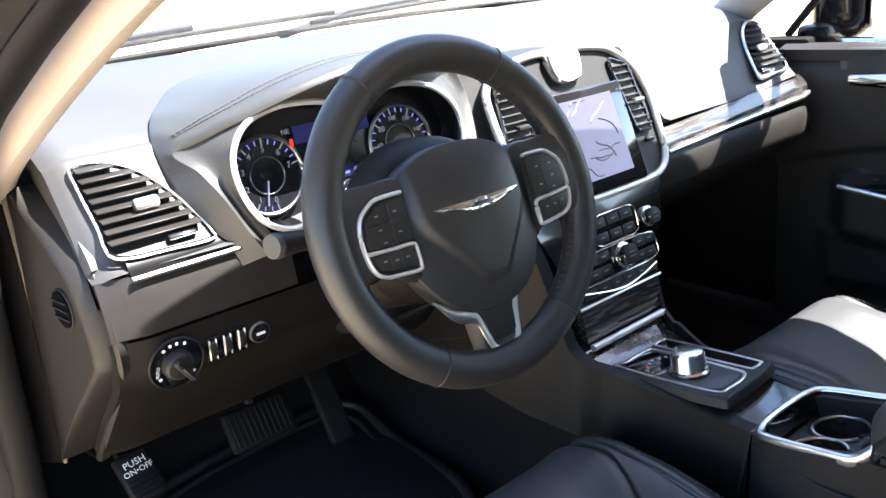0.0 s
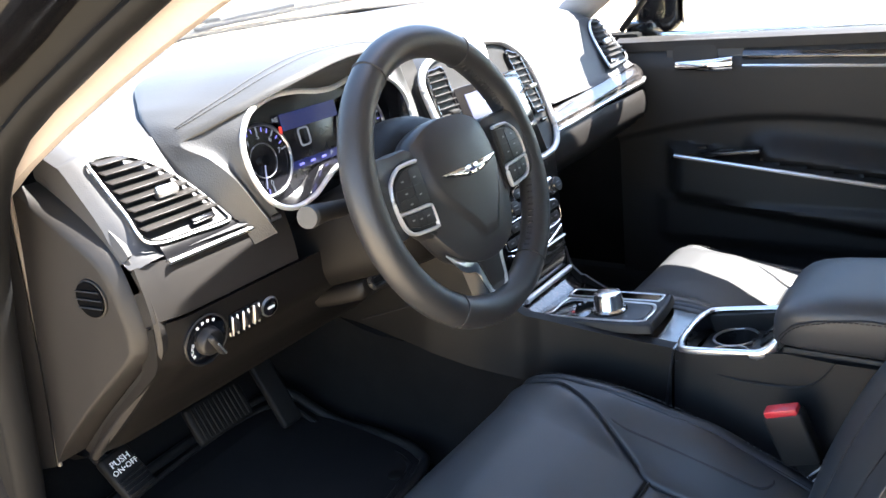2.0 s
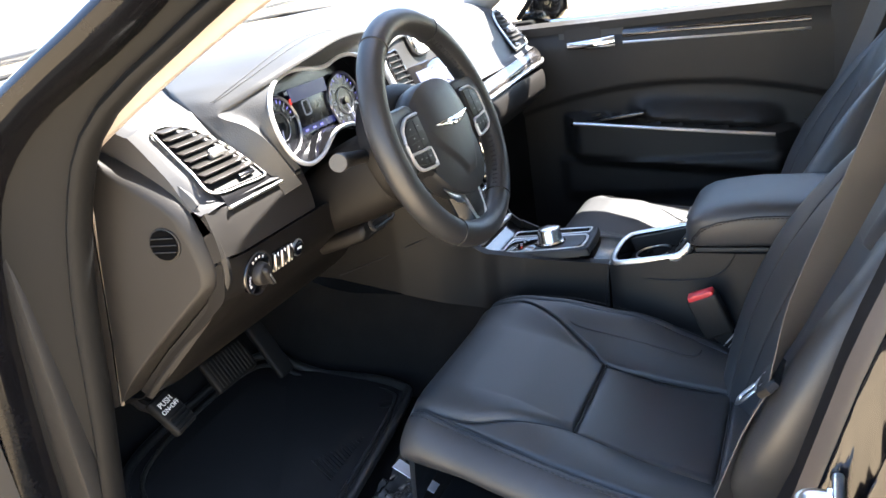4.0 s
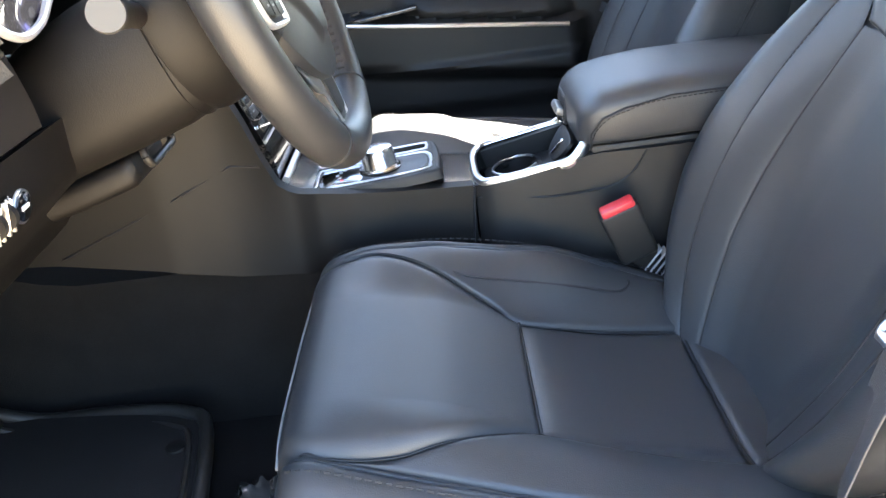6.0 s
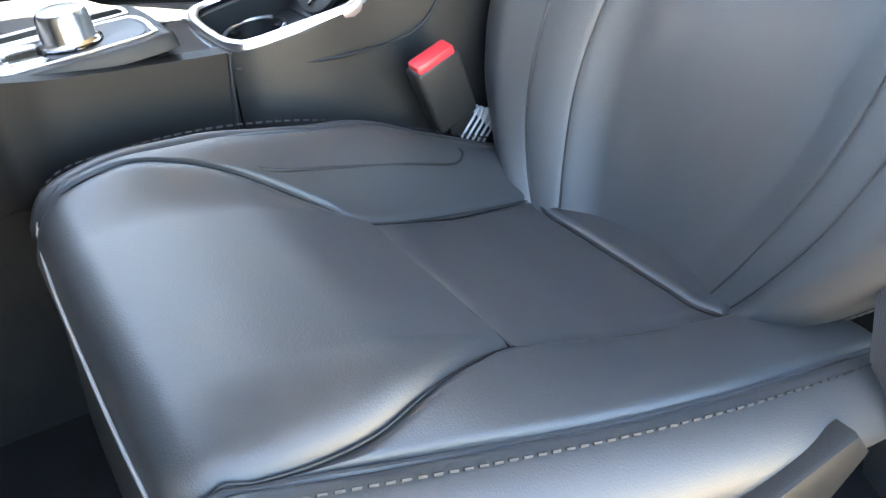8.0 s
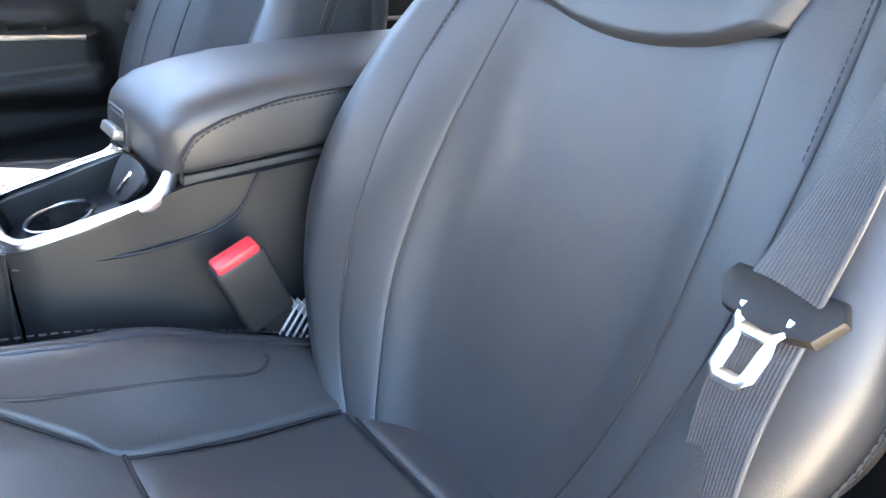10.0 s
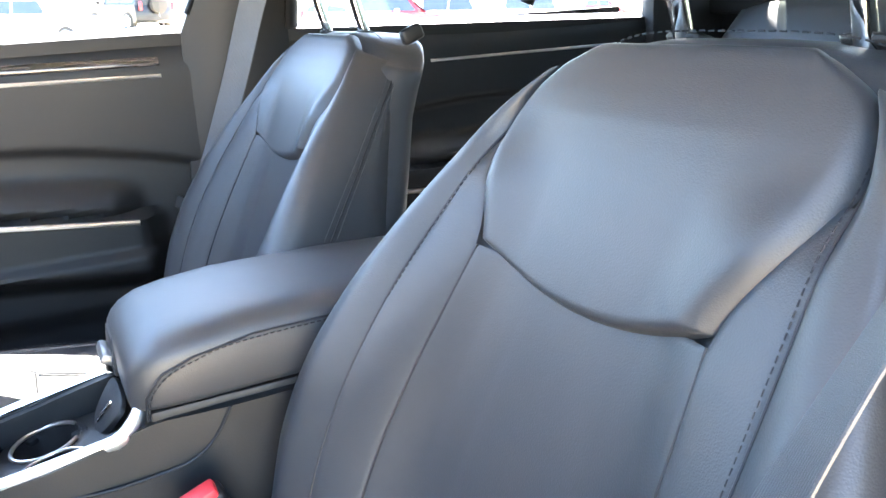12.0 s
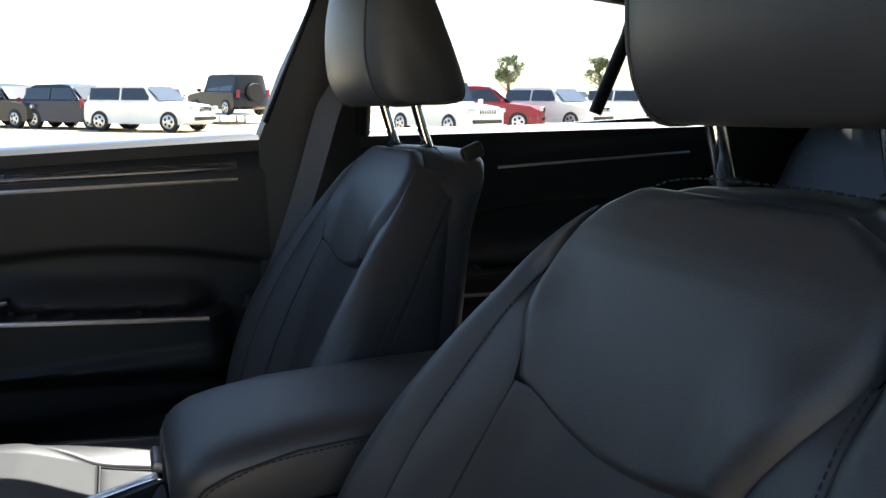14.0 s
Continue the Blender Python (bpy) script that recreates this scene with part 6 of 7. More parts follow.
# spokes with switch pods
for sg, nm in ((-1, "left"), (1, "right")):
    sp = [(0.066, 0.040), (0.105, 0.050), (0.150, 0.045), (0.156, 0.0), (0.146, -0.030), (0.128, -0.038), (0.10, -0.034), (0.070, -0.050)]
    SPC = curve_through([(sg * a, b) for a, b in sp], 40, closed=True)
    part("spoke", plate([tuple(p) for p in SPC], 0.026, lambda a, b, h: WM @ Vector((a, b, -0.018 + h + 0.006 * step(abs(a), 0.12, 0.15) * (1 if h > 0.01 else 0))), bevel=0.006), LEATHER_RIM, wheel)
    pod = [(0.080, 0.0345), (0.111, 0.0325), (0.128, 0.020), (0.132, -0.004), (0.126, -0.028), (0.109, -0.0345), (0.080, -0.0365)]
    PC = curve_through([(sg * a, b) for a, b in pod], 50, closed=True)
    part("switch_bezel", plate([tuple(p) for p in PC], 0.004, lambda a, b, h: WM @ Vector((a, b, 0.0105 + h - 0.10 * (abs(a) - 0.08) * 0.4)), bevel=0.0015), PLASTIC_SOFT, wheel)
    def pm(a, b, h):
        return WM @ Vector((sg * a, b, 0.0146 + h - 0.10 * (abs(a) - 0.08) * 0.4))
    loop = [(0.079, 0.0350), (0.098, 0.0352), (0.112, 0.0330), (0.1285, 0.0195), (0.1325, -0.004), (0.1285, -0.026), (0.119, -0.0345), (0.104, -0.0370), (0.082, -0.0385), (0.0795, -0.034), (0.0795, -0.018), (0.083, -0.0135), (0.104, -0.0125), (0.1300, -0.0105)]
    V, F = tube([pm(a, b, 0.0004) for a, b in curve_through(loop, 70)], 0.0030, n=8, flat=0.7)
    put("switch_surround", V, F, SATIN_PAINT, wheel, "satin silver switch surround")
    for name, o in (("switch_pad", [(0.080, 0.0315), (0.109, 0.0295), (0.1245, 0.0185), (0.1285, -0.002), (0.1275, -0.008), (0.080, -0.010)]), ("lower_switch", [(0.082, -0.0155), (0.1260, -0.0135), (0.1225, -0.0265), (0.108, -0.0308), (0.082, -0.0330)])):
        oo = o if sg > 0 else o[::-1]
        part(name, plate(o, 0.003, lambda a, b, h: pm(a, b, h), bevel=0.001), PLASTIC_SOFT, wheel, "black switch buttons")
    for a0, b0, a1, b1 in ((0.098, 0.029, 0.099, -0.009), (0.085, 0.0115, 0.125, 0.0125), (0.098, 0.002, 0.1258, 0.001), (0.098, -0.015, 0.098, -0.031), (0.110, -0.0145, 0.110, -0.029)):
        V, F = tube([pm(a0, b0, 0.0031), pm((a0 + a1) / 2, (b0 + b1) / 2, 0.0032), pm(a1, b1, 0.0031)], 0.0006, n=5)
        put("switch_gap", V, F, BLACK, wheel)
    for a0, b0 in ((0.092, 0.020), (0.112, 0.020), (0.092, 0.001), (0.112, 0.007), (0.110, -0.005), (0.092, -0.023), (0.104, -0.023), (0.116, -0.021)):
        part("switch_mark", plate(rounded(0.004, 0.0016, 0.0005, 2, a0, b0), 0.0004, lambda a, b, h: pm(a, b, h + 0.0031), bevel=0), INK_DIM, wheel)
# lower spoke with a silver yoke
low = [(-0.034, -0.080), (0.034, -0.080), (0.028, -0.110), (0.026, -0.140), (0.040, -0.158), (-0.040, -0.158), (-0.026, -0.140), (-0.028, -0.110)]
wheel_part("lower_spoke", low, -0.018, 0.022, LEATHER_RIM, bevel=0.004)
outer = [(-0.072, -0.074), (-0.053, -0.0905), (-0.036, -0.0975), (-0.0260, -0.108), (-0.0205, -0.125), (-0.015, -0.140), (0.0, -0.1440), (0.015, -0.140), (0.0205, -0.125), (0.0235, -0.108), (0.027, -0.095), (0.032, -0.086)]
V, F = tube([WM @ Vector((a, b, 0.0035)) for a, b in curve_through(outer, 60)], [(0.0040 + 0.0058 * step(29.5 - k, 12, 20) + 0.001 * step(k - 29.5, 14, 24)) * (0.15 + 0.85 * step(k, 0, 9)) * (0.15 + 0.85 * step(59 - k, 0, 6)) for k in range(60)], n=14, flat=0.36, up=WM.to_3x3() @ Vector((0, 0, 1)))
put("lower_trim", V, F, SATIN, wheel, "satin silver spoke trim")
inner = [(-0.026, -0.092), (0.026, -0.092), (0.019, -0.106), (0.016, -0.128), (0.011, -0.133), (-0.011, -0.133), (-0.016, -0.128), (-0.019, -0.106)]
wheel_part("spoke_infill", inner, 0.002, 0.004, PLASTIC_SOFT, bevel=0.001)


# ---- centre console ----
console = thing("centre_console", "black centre console with rotary gear selector and cup holders", "console", at=(0.0, -0.2, FLOOR))


def side_x(y):
    """Half-width of the console along the car."""
    return interp(-y, [-0.56, -0.20, -0.13, -0.07, 0.0, 0.156, 0.30, 0.37, 0.80], [0.150, 0.142, 0.126, 0.100, 0.076, 0.064, 0.080, 0.088, 0.090])


def top_z(y):
    return interp(-y, [-0.30, -0.140, -0.118, -0.100, -0.088, -0.076, -0.045, 0.0, 0.05, 0.16, 0.22, 0.31, 0.80], [1.0, 0.985, 0.945, 0.885, 0.835, 0.800, 0.782, 0.770, 0.764, 0.755, 0.764, 0.784, 0.79])


CX = 0.008


def tray_swell(y):
    """The sides flare out to meet the rim of the cup tray."""
    return 0.010 * step(-y, 0.158, 0.175) * (1 - step(-y, 0.22, 0.31))


for sg in (-1, 1):
    # long lower flank from the footwell to the joint
    y_top = 0.50 if sg < 0 else 0.095
    def flank(u, v):
        y = y_top - (y_top + 0.155) * u
        z0 = interp(y, [-0.155, 0.05, 0.22, 0.34, 0.5], [0.60, 0.685, 0.737, 0.762, 0.775])
        z = z0 + (top_z(y) - z0) * v
        x = side_x(y) + 0.016 * (1 - v) ** 2 + 0.004 * math.sin(math.pi * v)
        return (CX * (y < 0.05) + sg * x, y, z)
    V, F = slab(flank, 60, 24, (-sg * (0.02 if sg < 0 else 0.006), 0, 0))
    if sg < 0:
        F = [f[::-1] for f in F]
    put("flank", V, F, PLASTIC_DARK, console, "black grained console side")
    def rear_flank(u, v):
        y = -0.158 - 0.60 * u
        z = 0.555 + (top_z(y) - 0.555) * v
        x = side_x(y) + 0.018 * max(0.0, 1 - v) ** 1.5 + tray_swell(y)
        return (CX + sg * x, y, z)
    V, F = slab(rear_flank, 50, 20, (-sg * 0.02, 0, 0))
    put("rear_flank", V, F, PLASTIC_SOFT, console, "black grained console side")
    def hits_side(y, z, h=0.0):
        v = (z - 0.555) / (top_z(y) - 0.555)
        return (CX + sg * (side_x(y) + tray_swell(y) + 0.018 * max(0.0, 1 - v) ** 1.5 + h + 0.0022), y, z)
    V, F = tube(curve_through([hits_side(y, z, 0.0002) for y, z in ((-0.16, 0.740), (-0.25, 0.736), (-0.31, 0.738), (-0.335, 0.745), (-0.354, 0.760), (-0.370, 0.786))], 40), 0.0015, n=6)
    put("panel_gap", V, F, BLACK, console)
    if sg < 0:
        V, F = tube([np.array(flank((0.50 - y) / 0.655, (z - interp(y, [-0.155, 0.05, 0.22, 0.34, 0.5], [0.60, 0.685, 0.737, 0.762, 0.775])) / (top_z(y) - interp(y, [-0.155, 0.05, 0.22, 0.34, 0.5], [0.60, 0.685, 0.737, 0.762, 0.775])))) + np.array((sg * 0.0003, 0, 0)) for y, z in ((0.092, 0.834), (0.12, 0.845), (0.18, 0.823), (0.25, 0.797), (0.33, 0.768))], 0.0016, n=6)
        put("panel_gap", V, F, BLACK, console)
    V, F = tube([(CX + sg * (side_x(-0.157) + 0.002 + 0.016 * k), -0.157 + 0.02 * k, top_z(-0.157) - 0.18 * k) for k in np.linspace(0, 1, 10)], 0.0020, n=6)
    put("joint_gap", V, F, BLACK, console)
# wood deck from the stack to the cup tray
V, F = slab(lambda u, v: (CX + (2 * u - 1) * (side_x(0.085 - 0.243 * v) - 0.002), 0.085 - 0.243 * v, interp(v, [0, 0.12, 0.3, 1], [0.790, 0.772, 0.766, 0.757]) - 0.002), 24, 24, (0, 0, -0.012))
put("deck", V, F, WOOD_Y, console, "dark glossy wood deck")
# gear selector plate
SP = pose(0.003, -0.027, 0.7610, -3.5, 0, 0)
plate_o = [(-0.050, 0.086), (0.060, 0.088), (0.072, 0.078), (0.078, -0.060), (0.068, -0.086), (-0.026, -0.092), (-0.050, -0.076), (-0.058, 0.070)]
PO = curve_through(plate_o, 60, closed=True)
part("selector_base", plate([tuple(p) for p in PO], 0.014, lambda a, b, h: SP @ Vector((a * (1 - 2.2 * h), b * (1 - 1.6 * h), h - 0.001)), bevel=0.004), PLASTIC_SOFT, console, "raised black selector plate")
inner = curve_through([(-0.046, 0.070), (-0.030, 0.073), (0.016, 0.073), (0.025, 0.060), (0.028, -0.046), (0.021, -0.074), (-0.020, -0.078), (-0.040, -0.062)], 50, closed=True)
V, F = tube([SP @ Vector((a, b, 0.0135)) for a, b in inner], 0.0026, closed=True, n=8, flat=0.6)
put("selector_trim", V, F, SATIN, console, "satin silver selector surround")
part("selector_inset", plate([tuple(p) for p in curve_through([(-0.042, 0.005), (0.02, 0.005), (0.0245, -0.044), (0.018, -0.069), (-0.019, -0.073), (-0.036, -0.058)], 40, closed=True)], 0.0012, lambda a, b, h: SP @ Vector((a, b, h + 0.0128)), bevel=0.0004), LEATHER, console)
part("selector_window", plate([tuple(p) for p in curve_through([(-0.041, 0.065), (0.012, 0.067), (0.018, 0.055), (0.018, 0.015), (-0.042, 0.015)], 30, closed=True)], 0.001, lambda a, b, h: SP @ Vector((a, b, h + 0.0130)), bevel=0.0003), GLOSS, console)
for k, t in enumerate("PRNDS"):
    letters(t, 0.0065, SP @ pose(-0.028 + 0.010 * k, 0.046 - 0.004 * abs(k - 2), 0.0144), WHITE_INK if k else RED_TELL, console, "gear_letter")
slot = curve_through([(0.042, 0.076), (0.058, 0.076), (0.063, 0.064), (0.066, -0.058), (0.060, -0.072), (0.045, -0.072), (0.040, -0.060), (0.037, 0.064)], 50, closed=True)
V, F = tube([SP @ Vector((a, b, 0.0132)) for a, b in slot], 0.0022, closed=True, n=8, flat=0.7)
put("tray_trim", V, F, SATIN, console, "satin silver slot surround")
part("tray_slot", plate([tuple(p) for p in slot], 0.0008, lambda a, b, h: SP @ Vector((a * 0.99, b * 0.98, h + 0.0128)), bevel=0), GLOSS, console)
kn = [(0.0, 0.025, 0.004), (0.004, 0.0255, 0), (0.006, 0.0235, 0), (0.007, 0.0228, 0), (0.026, 0.0215, 0), (0.030, 0.0195, 0), (0.0315, 0.016, 0), (0.032, 0.006, 0)]
rings = [[SP @ Vector((-0.008 + r * math.cos(a), -0.012 + r * math.sin(a), 0.013 + z)) for a in np.linspace(0, 2 * math.pi, 48, endpoint=False)] for z, r, _ in kn]
V, F = closed_loft(rings)
put("selector_knob", V, F, material("brushed_knob", (0.80, 0.78, 0.76), 0.22, 1.0, grain_size=900, bump=0.05, stain=0.08, stain_size=30), console, "bright rotary gear selector knob")
V, F = tube([SP @ Vector((-0.008 + 0.0262 * math.cos(a), -0.012 + 0.0262 * math.sin(a), 0.015)) for a in np.linspace(0, 2 * math.pi, 40, endpoint=False)], 0.0018, closed=True, n=8)
put("knob_collar", V, F, GLOSS, console)
# cup tray: silver rim, sunk floor, two holders, hinged flap
TM = pose(CX, -0.235, 0.768, -9.0, 0, 0)
tray = [(-0.074, 0.060), (-0.060, 0.074), (-0.03, 0.080), (0.03, 0.080), (0.060, 0.074), (0.074, 0.060), (0.079, 0.0), (0.080, -0.050), (0.066, -0.074), (0.03, -0.080), (-0.03, -0.080), (-0.066, -0.074), (-0.080, -0.050), (-0.079, 0.0)]
TC = curve_through(tray, 80, closed=True)
def rim_ring(u, v):
    """Flat silver band with a rounded shoulder outside; its tail rises to the armrest."""
    a, b = TC[round(u * len(TC)) % len(TC)]
    k, h = curve_through([(0.985, -0.010), (1.005, -0.003), (1.0, 0.004), (0.97, 0.0065), (0.91, 0.0055), (0.885, 0.001), (0.88, -0.010)], 14)[round(v * 13)]
    return TM @ Vector((a * k, b * k, h + 0.022 * step(-b, 0.040, 0.085)))


V, F = sheet(rim_ring, len(TC), 14, wrap_u=True)
put("tray_rim", V, F, SATIN, console, "satin silver rim round the cup holders")
n = len(TC)
V = [TM @ Vector((a * 0.88, b * 0.88, 0.003)) for a, b in TC] + [TM @ Vector((a * 0.84, b * 0.86, -0.030)) for a, b in TC]
F = [(i, (i + 1) % n, n + (i + 1) % n, n + i) for i in range(n)]
put("tray_wall", V, F, GLOSS, console)


def cup_floor():
    """Sunk floor with two round wells cut into it."""
    bm = bmesh.new()
    wells = ((0.031, 0.022, 0.031), (-0.031, 0.018, 0.031))
    N = 72
    xs = np.linspace(-0.064, 0.064, N)
    ys = np.linspace(-0.066, 0.066, N)
    grid = {}
    for i, x in enumerate(xs):
        for j, y in enumerate(ys):
            d = min(math.hypot(x - cx, y - cy) - r for cx, cy, r in wells)
            z = -0.028 - 0.050 * (1 - step(d, -0.004, 0.0)) + 0.003 * math.exp(-(d / 0.004) ** 2)
            grid[i, j] = bm.verts.new(TM @ Vector((x, y, z)))
    for i in range(N - 1):
        for j in range(N - 1):
            bm.faces.new((grid[i, j], grid[i + 1, j], grid[i + 1, j + 1], grid[i, j + 1]))
    return bm


part("tray_floor", cup_floor(), PLASTIC_SOFT, console, "black tray with two round cup wells")
for cx, cy in ((0.031, 0.022), (-0.031, 0.018)):
    V, F = tube([TM @ Vector((cx + 0.0315 * math.cos(a), cy + 0.0315 * math.sin(a), -0.0245)) for a in np.linspace(radians(-60), radians(240), 50)], 0.0020, n=6)
    put("cup_ring", V, F, SATIN, console)
    for an in (30, 150, 270):
        a = radians(an)
        bm = block((0.016, 0.010, 0.006), (cx + 0.030 * math.cos(a), cy + 0.030 * math.sin(a), -0.030), (0, 0, an), bevel=0.002)
        bmesh.ops.transform(bm, matrix=TM, verts=bm.verts)
        part("cup_finger", bm, RUBBER, console)
V, F = slab(lambda u, v: TM @ Vector(((2 * u - 1) * (0.066 - 0.004 * v), -0.030 - 0.062 * v, -0.026 + 0.066 * v - 0.010 * math.sin(math.pi * v))), 16, 10, (0, 0, -0.004))
put("tray_ramp", V, F, PLASTIC_SOFT, console)
FMx = TM @ pose(-0.002, -0.044, -0.002, -42, 0, 0)
part("tray_flap", plate([tuple(p) for p in curve_through([(-0.034, -0.016), (-0.030, 0.012), (-0.010, 0.022), (0.014, 0.022), (0.032, 0.012), (0.036, -0.016)], 40, closed=True)], 0.005, lambda a, b, h: FMx @ Vector((a, b, h)), bevel=0.002), PLASTIC_SOFT, console, "black hinged flap")
bm = block((0.005, 0.026, 0.004), (-0.006, 0.004, 0.006), (0, 0, -14), bevel=0.0015)
bmesh.ops.transform(bm, matrix=FMx, verts=bm.verts)
part("flap_line", bm, CHROME, console, "bright metal tab")
# armrest lid
arm = thing("armrest", "padded black leather centre armrest lid with a latch", "armrest", at=(CX, -0.5, 0.79))


def arm_ring(y, z0, z1, w, fr):
    pts = []
    for k in range(44):
        a = 2 * math.pi * k / 44
        c, s = math.cos(a), math.sin(a)
        e = 0.42
        pts.append((CX + 0.012 + w * math.copysign(abs(c) ** e, c), y - fr * (0.5 + 0.5 * s) * 0, (z0 + z1) / 2 + (z1 - z0) / 2 * math.copysign(abs(s) ** (0.5 if s > 0 else 0.22), s)))
    return pts


rings = []
for y, z0, z1, w in ((-0.29, 0.798, 0.8249, 0.07), (-0.2915, 0.792, 0.8339, 0.08), (-0.297, 0.79, 0.8421, 0.088), (-0.306, 0.79, 0.8495, 0.0935), (-0.322, 0.79, 0.8569, 0.097), (-0.35, 0.79, 0.862, 0.099), (-0.4, 0.791, 0.867, 0.099), (-0.52, 0.792, 0.866, 0.099), (-0.66, 0.792, 0.8594, 0.099), (-0.74, 0.79, 0.8528, 0.097), (-0.755, 0.8, 0.8405, 0.09)):
    rings.append(arm_ring(y, z0, z1, w, 0.0))
V, F = closed_loft(rings)
put("lid", V, F, LEATHER, arm, "padded black leather lid", smooth=60)
stitches([(CX + 0.012 - 0.0992, y, z - 0.010) for y, z in ((-0.303, 0.800), (-0.306, 0.818), (-0.320, 0.834), (-0.345, 0.844), (-0.40, 0.853), (-0.60, 0.855), (-0.73, 0.852))], 1, 0, arm, gap=0.0062, length=0.004, r=0.0008)
V, F = tube([(CX + 0.012 - 0.0988, y, z - 0.010) for y, z in ((-0.301, 0.800), (-0.303, 0.821), (-0.318, 0.838), (-0.345, 0.848), (-0.40, 0.857), (-0.60, 0.859), (-0.73, 0.856))], 0.0012, n=6)
put("lid_seam", V, F, BLACK, arm)
part("lid_base", block((0.178, 0.445, 0.016), (CX + 0.012, -0.527, 0.784), bevel=0.004), PLASTIC_SOFT, arm)
V, F = tube([(0.062 + a, -0.290 - 0.12 * max(0, b - 0.02), 0.787 + b) for a, b in curve_through(rounded(0.060, 0.036, 0.010, cy=0.022), 40, closed=True)], 0.003, closed=True, n=8)
put("latch_trim", V, F, LEATHER, arm)
part("latch_cup", block((0.056, 0.012, 0.032), (0.062, -0.2935, 0.809), (5, 0, 0), bevel=0.004, seg=3), BLACK, arm)
part("latch", block((0.046, 0.016, 0.011), (0.061, -0.285, 0.806), (24, 0, 0), bevel=0.003), material("latch_grey", (0.20, 0.195, 0.19), 0.4, 0.6, stain=0.1), arm, "grey latch handle")
part("latch_line", block((0.040, 0.006, 0.003), (0.062, -0.284, 0.792), (24, 0, 0), bevel=0.001), CHROME, arm)


# ---- seat belts ----
def buckle(xc, flip, label):
    b = thing("belt_buckle", label, "belt buckle", "belt buckles", at=(xc, -0.31, 0.68))
    m = Matrix.Translation((xc, -0.334, 0.700)) @ pose(0, 0, 0, -21, flip * -4, 0)
    def add(bm, name, mat, lab=""):
        bmesh.ops.transform(bm, matrix=m, verts=bm.verts)
        return part(name, bm, mat, b, lab)
    add(block((0.024, 0.047, 0.074), (0, 0, 0), bevel=0.005, seg=3, taper=(1.0, 1.06)), "housing", PLASTIC_SOFT, "black plastic housing")
    add(block((0.020, 0.042, 0.012), (-0.001 * flip, 0, 0.037), bevel=0.003), "release_button", RED, "red release button")
    add(block((0.012, 0.030, 0.05), (0, -0.010, -0.055), (-20, 0, 0), bevel=0.003), "stalk", RUBBER)
    for k in range(5):
        add(block((0.016, 0.034, 0.0022), (0, -0.012 - 0.005 * k, -0.048 - 0.0055 * k), (-32, 0, 0), bevel=0.0008, seg=1), "bellows_rib", material("rib_grey", (0.35, 0.35, 0.36), 0.5) if k == 0 else bpy.data.materials["rib_grey"])
    return b


buckle(-0.128, 1, "black seat belt buckle with red button beside the driver's seat")
buckle(0.142, -1, "black seat belt buckle with red button beside the passenger seat")


def belt(P, widths, parent, normal, name="webbing"):
    """Woven webbing: a band with fine ribs that run along it."""
    C = curve_through(P, 80)
    top = [(-0.5, 0.0004)] + [(-0.48 + 0.96 * k / 36, 0.0011 + 0.00035 * (k % 2)) for k in range(37)] + [(0.5, 0.0004)]
    prof = top + [(0.5, -0.0006), (-0.5, -0.0006)]
    m = len(prof)
    V, F = [], []
    for i, p in enumerate(C):
        t = C[min(i + 1, len(C) - 1)] - C[max(i - 1, 0)]
        t /= np.linalg.norm(t)
        s = np.cross(t, np.array([np.interp(i / 79, np.linspace(0, 1, len(normal)), [q[c] for q in normal]) for c in range(3)]))
        s /= np.linalg.norm(s)
        nn = np.cross(s, t)
        w = np.interp(i / 79, np.linspace(0, 1, len(widths)), widths)
        V += [p + s * a * w + nn * h for a, h in prof]
    for i in range(len(C) - 1):
        for k in range(m):
            F.append((i * m + k, i * m + (k + 1) % m, (i + 1) * m + (k + 1) % m, (i + 1) * m + k))
    return put(name, V, F, WEBBING, parent, "dark woven belt webbing", smooth=20)


dbelt = thing("driver_seat_belt", "dark grey woven seat belt hanging beside the driver's seat", "seat belt", "seat belts", at=(-0.6, -0.45, 0.8))
belt([(-0.660, -0.615, 1.36), (-0.640, -0.585, 1.22), (-0.605, -0.530, 1.06), (-0.575, -0.487, 0.945), (-0.562, -0.468, 0.885), (-0.551, -0.452, 0.836)], [0.046, 0.046, 0.044], dbelt, ((0.88, 0.35, 0.30), (0.84, 0.44, 0.33), (0.72, 0.60, 0.34), (0.50, 0.80, 0.35), (0.10, 0.92, 0.30)))
belt([(-0.551, -0.450, 0.828), (-0.548, -0.425, 0.768), (-0.553, -0.404, 0.700), (-0.567, -0.388, 0.640), (-0.588, -0.383, 0.54)], [0.044, 0.046, 0.042], dbelt, ((0.10, 0.94, 0.3), (0.25, 0.92, 0.12), (0.48, 0.85, 0.1), (0.56, 0.82, 0.0)))
tg = frame_of((-0.551, -0.450, 0.832), (-0.99, 0.06, 0.06), (0.0, -0.72, 0.69))
part("tongue_grip", plate([(-0.036, 0.002), (-0.031, 0.013), (0.031, 0.013), (0.037, 0.003), (0.028, -0.013), (0.004, -0.017), (-0.026, -0.012)], 0.008, lambda a, b, h: tg @ Vector((a, b, h - 0.003)), bevel=0.003), PLASTIC, dbelt, "black plastic belt tongue grip")
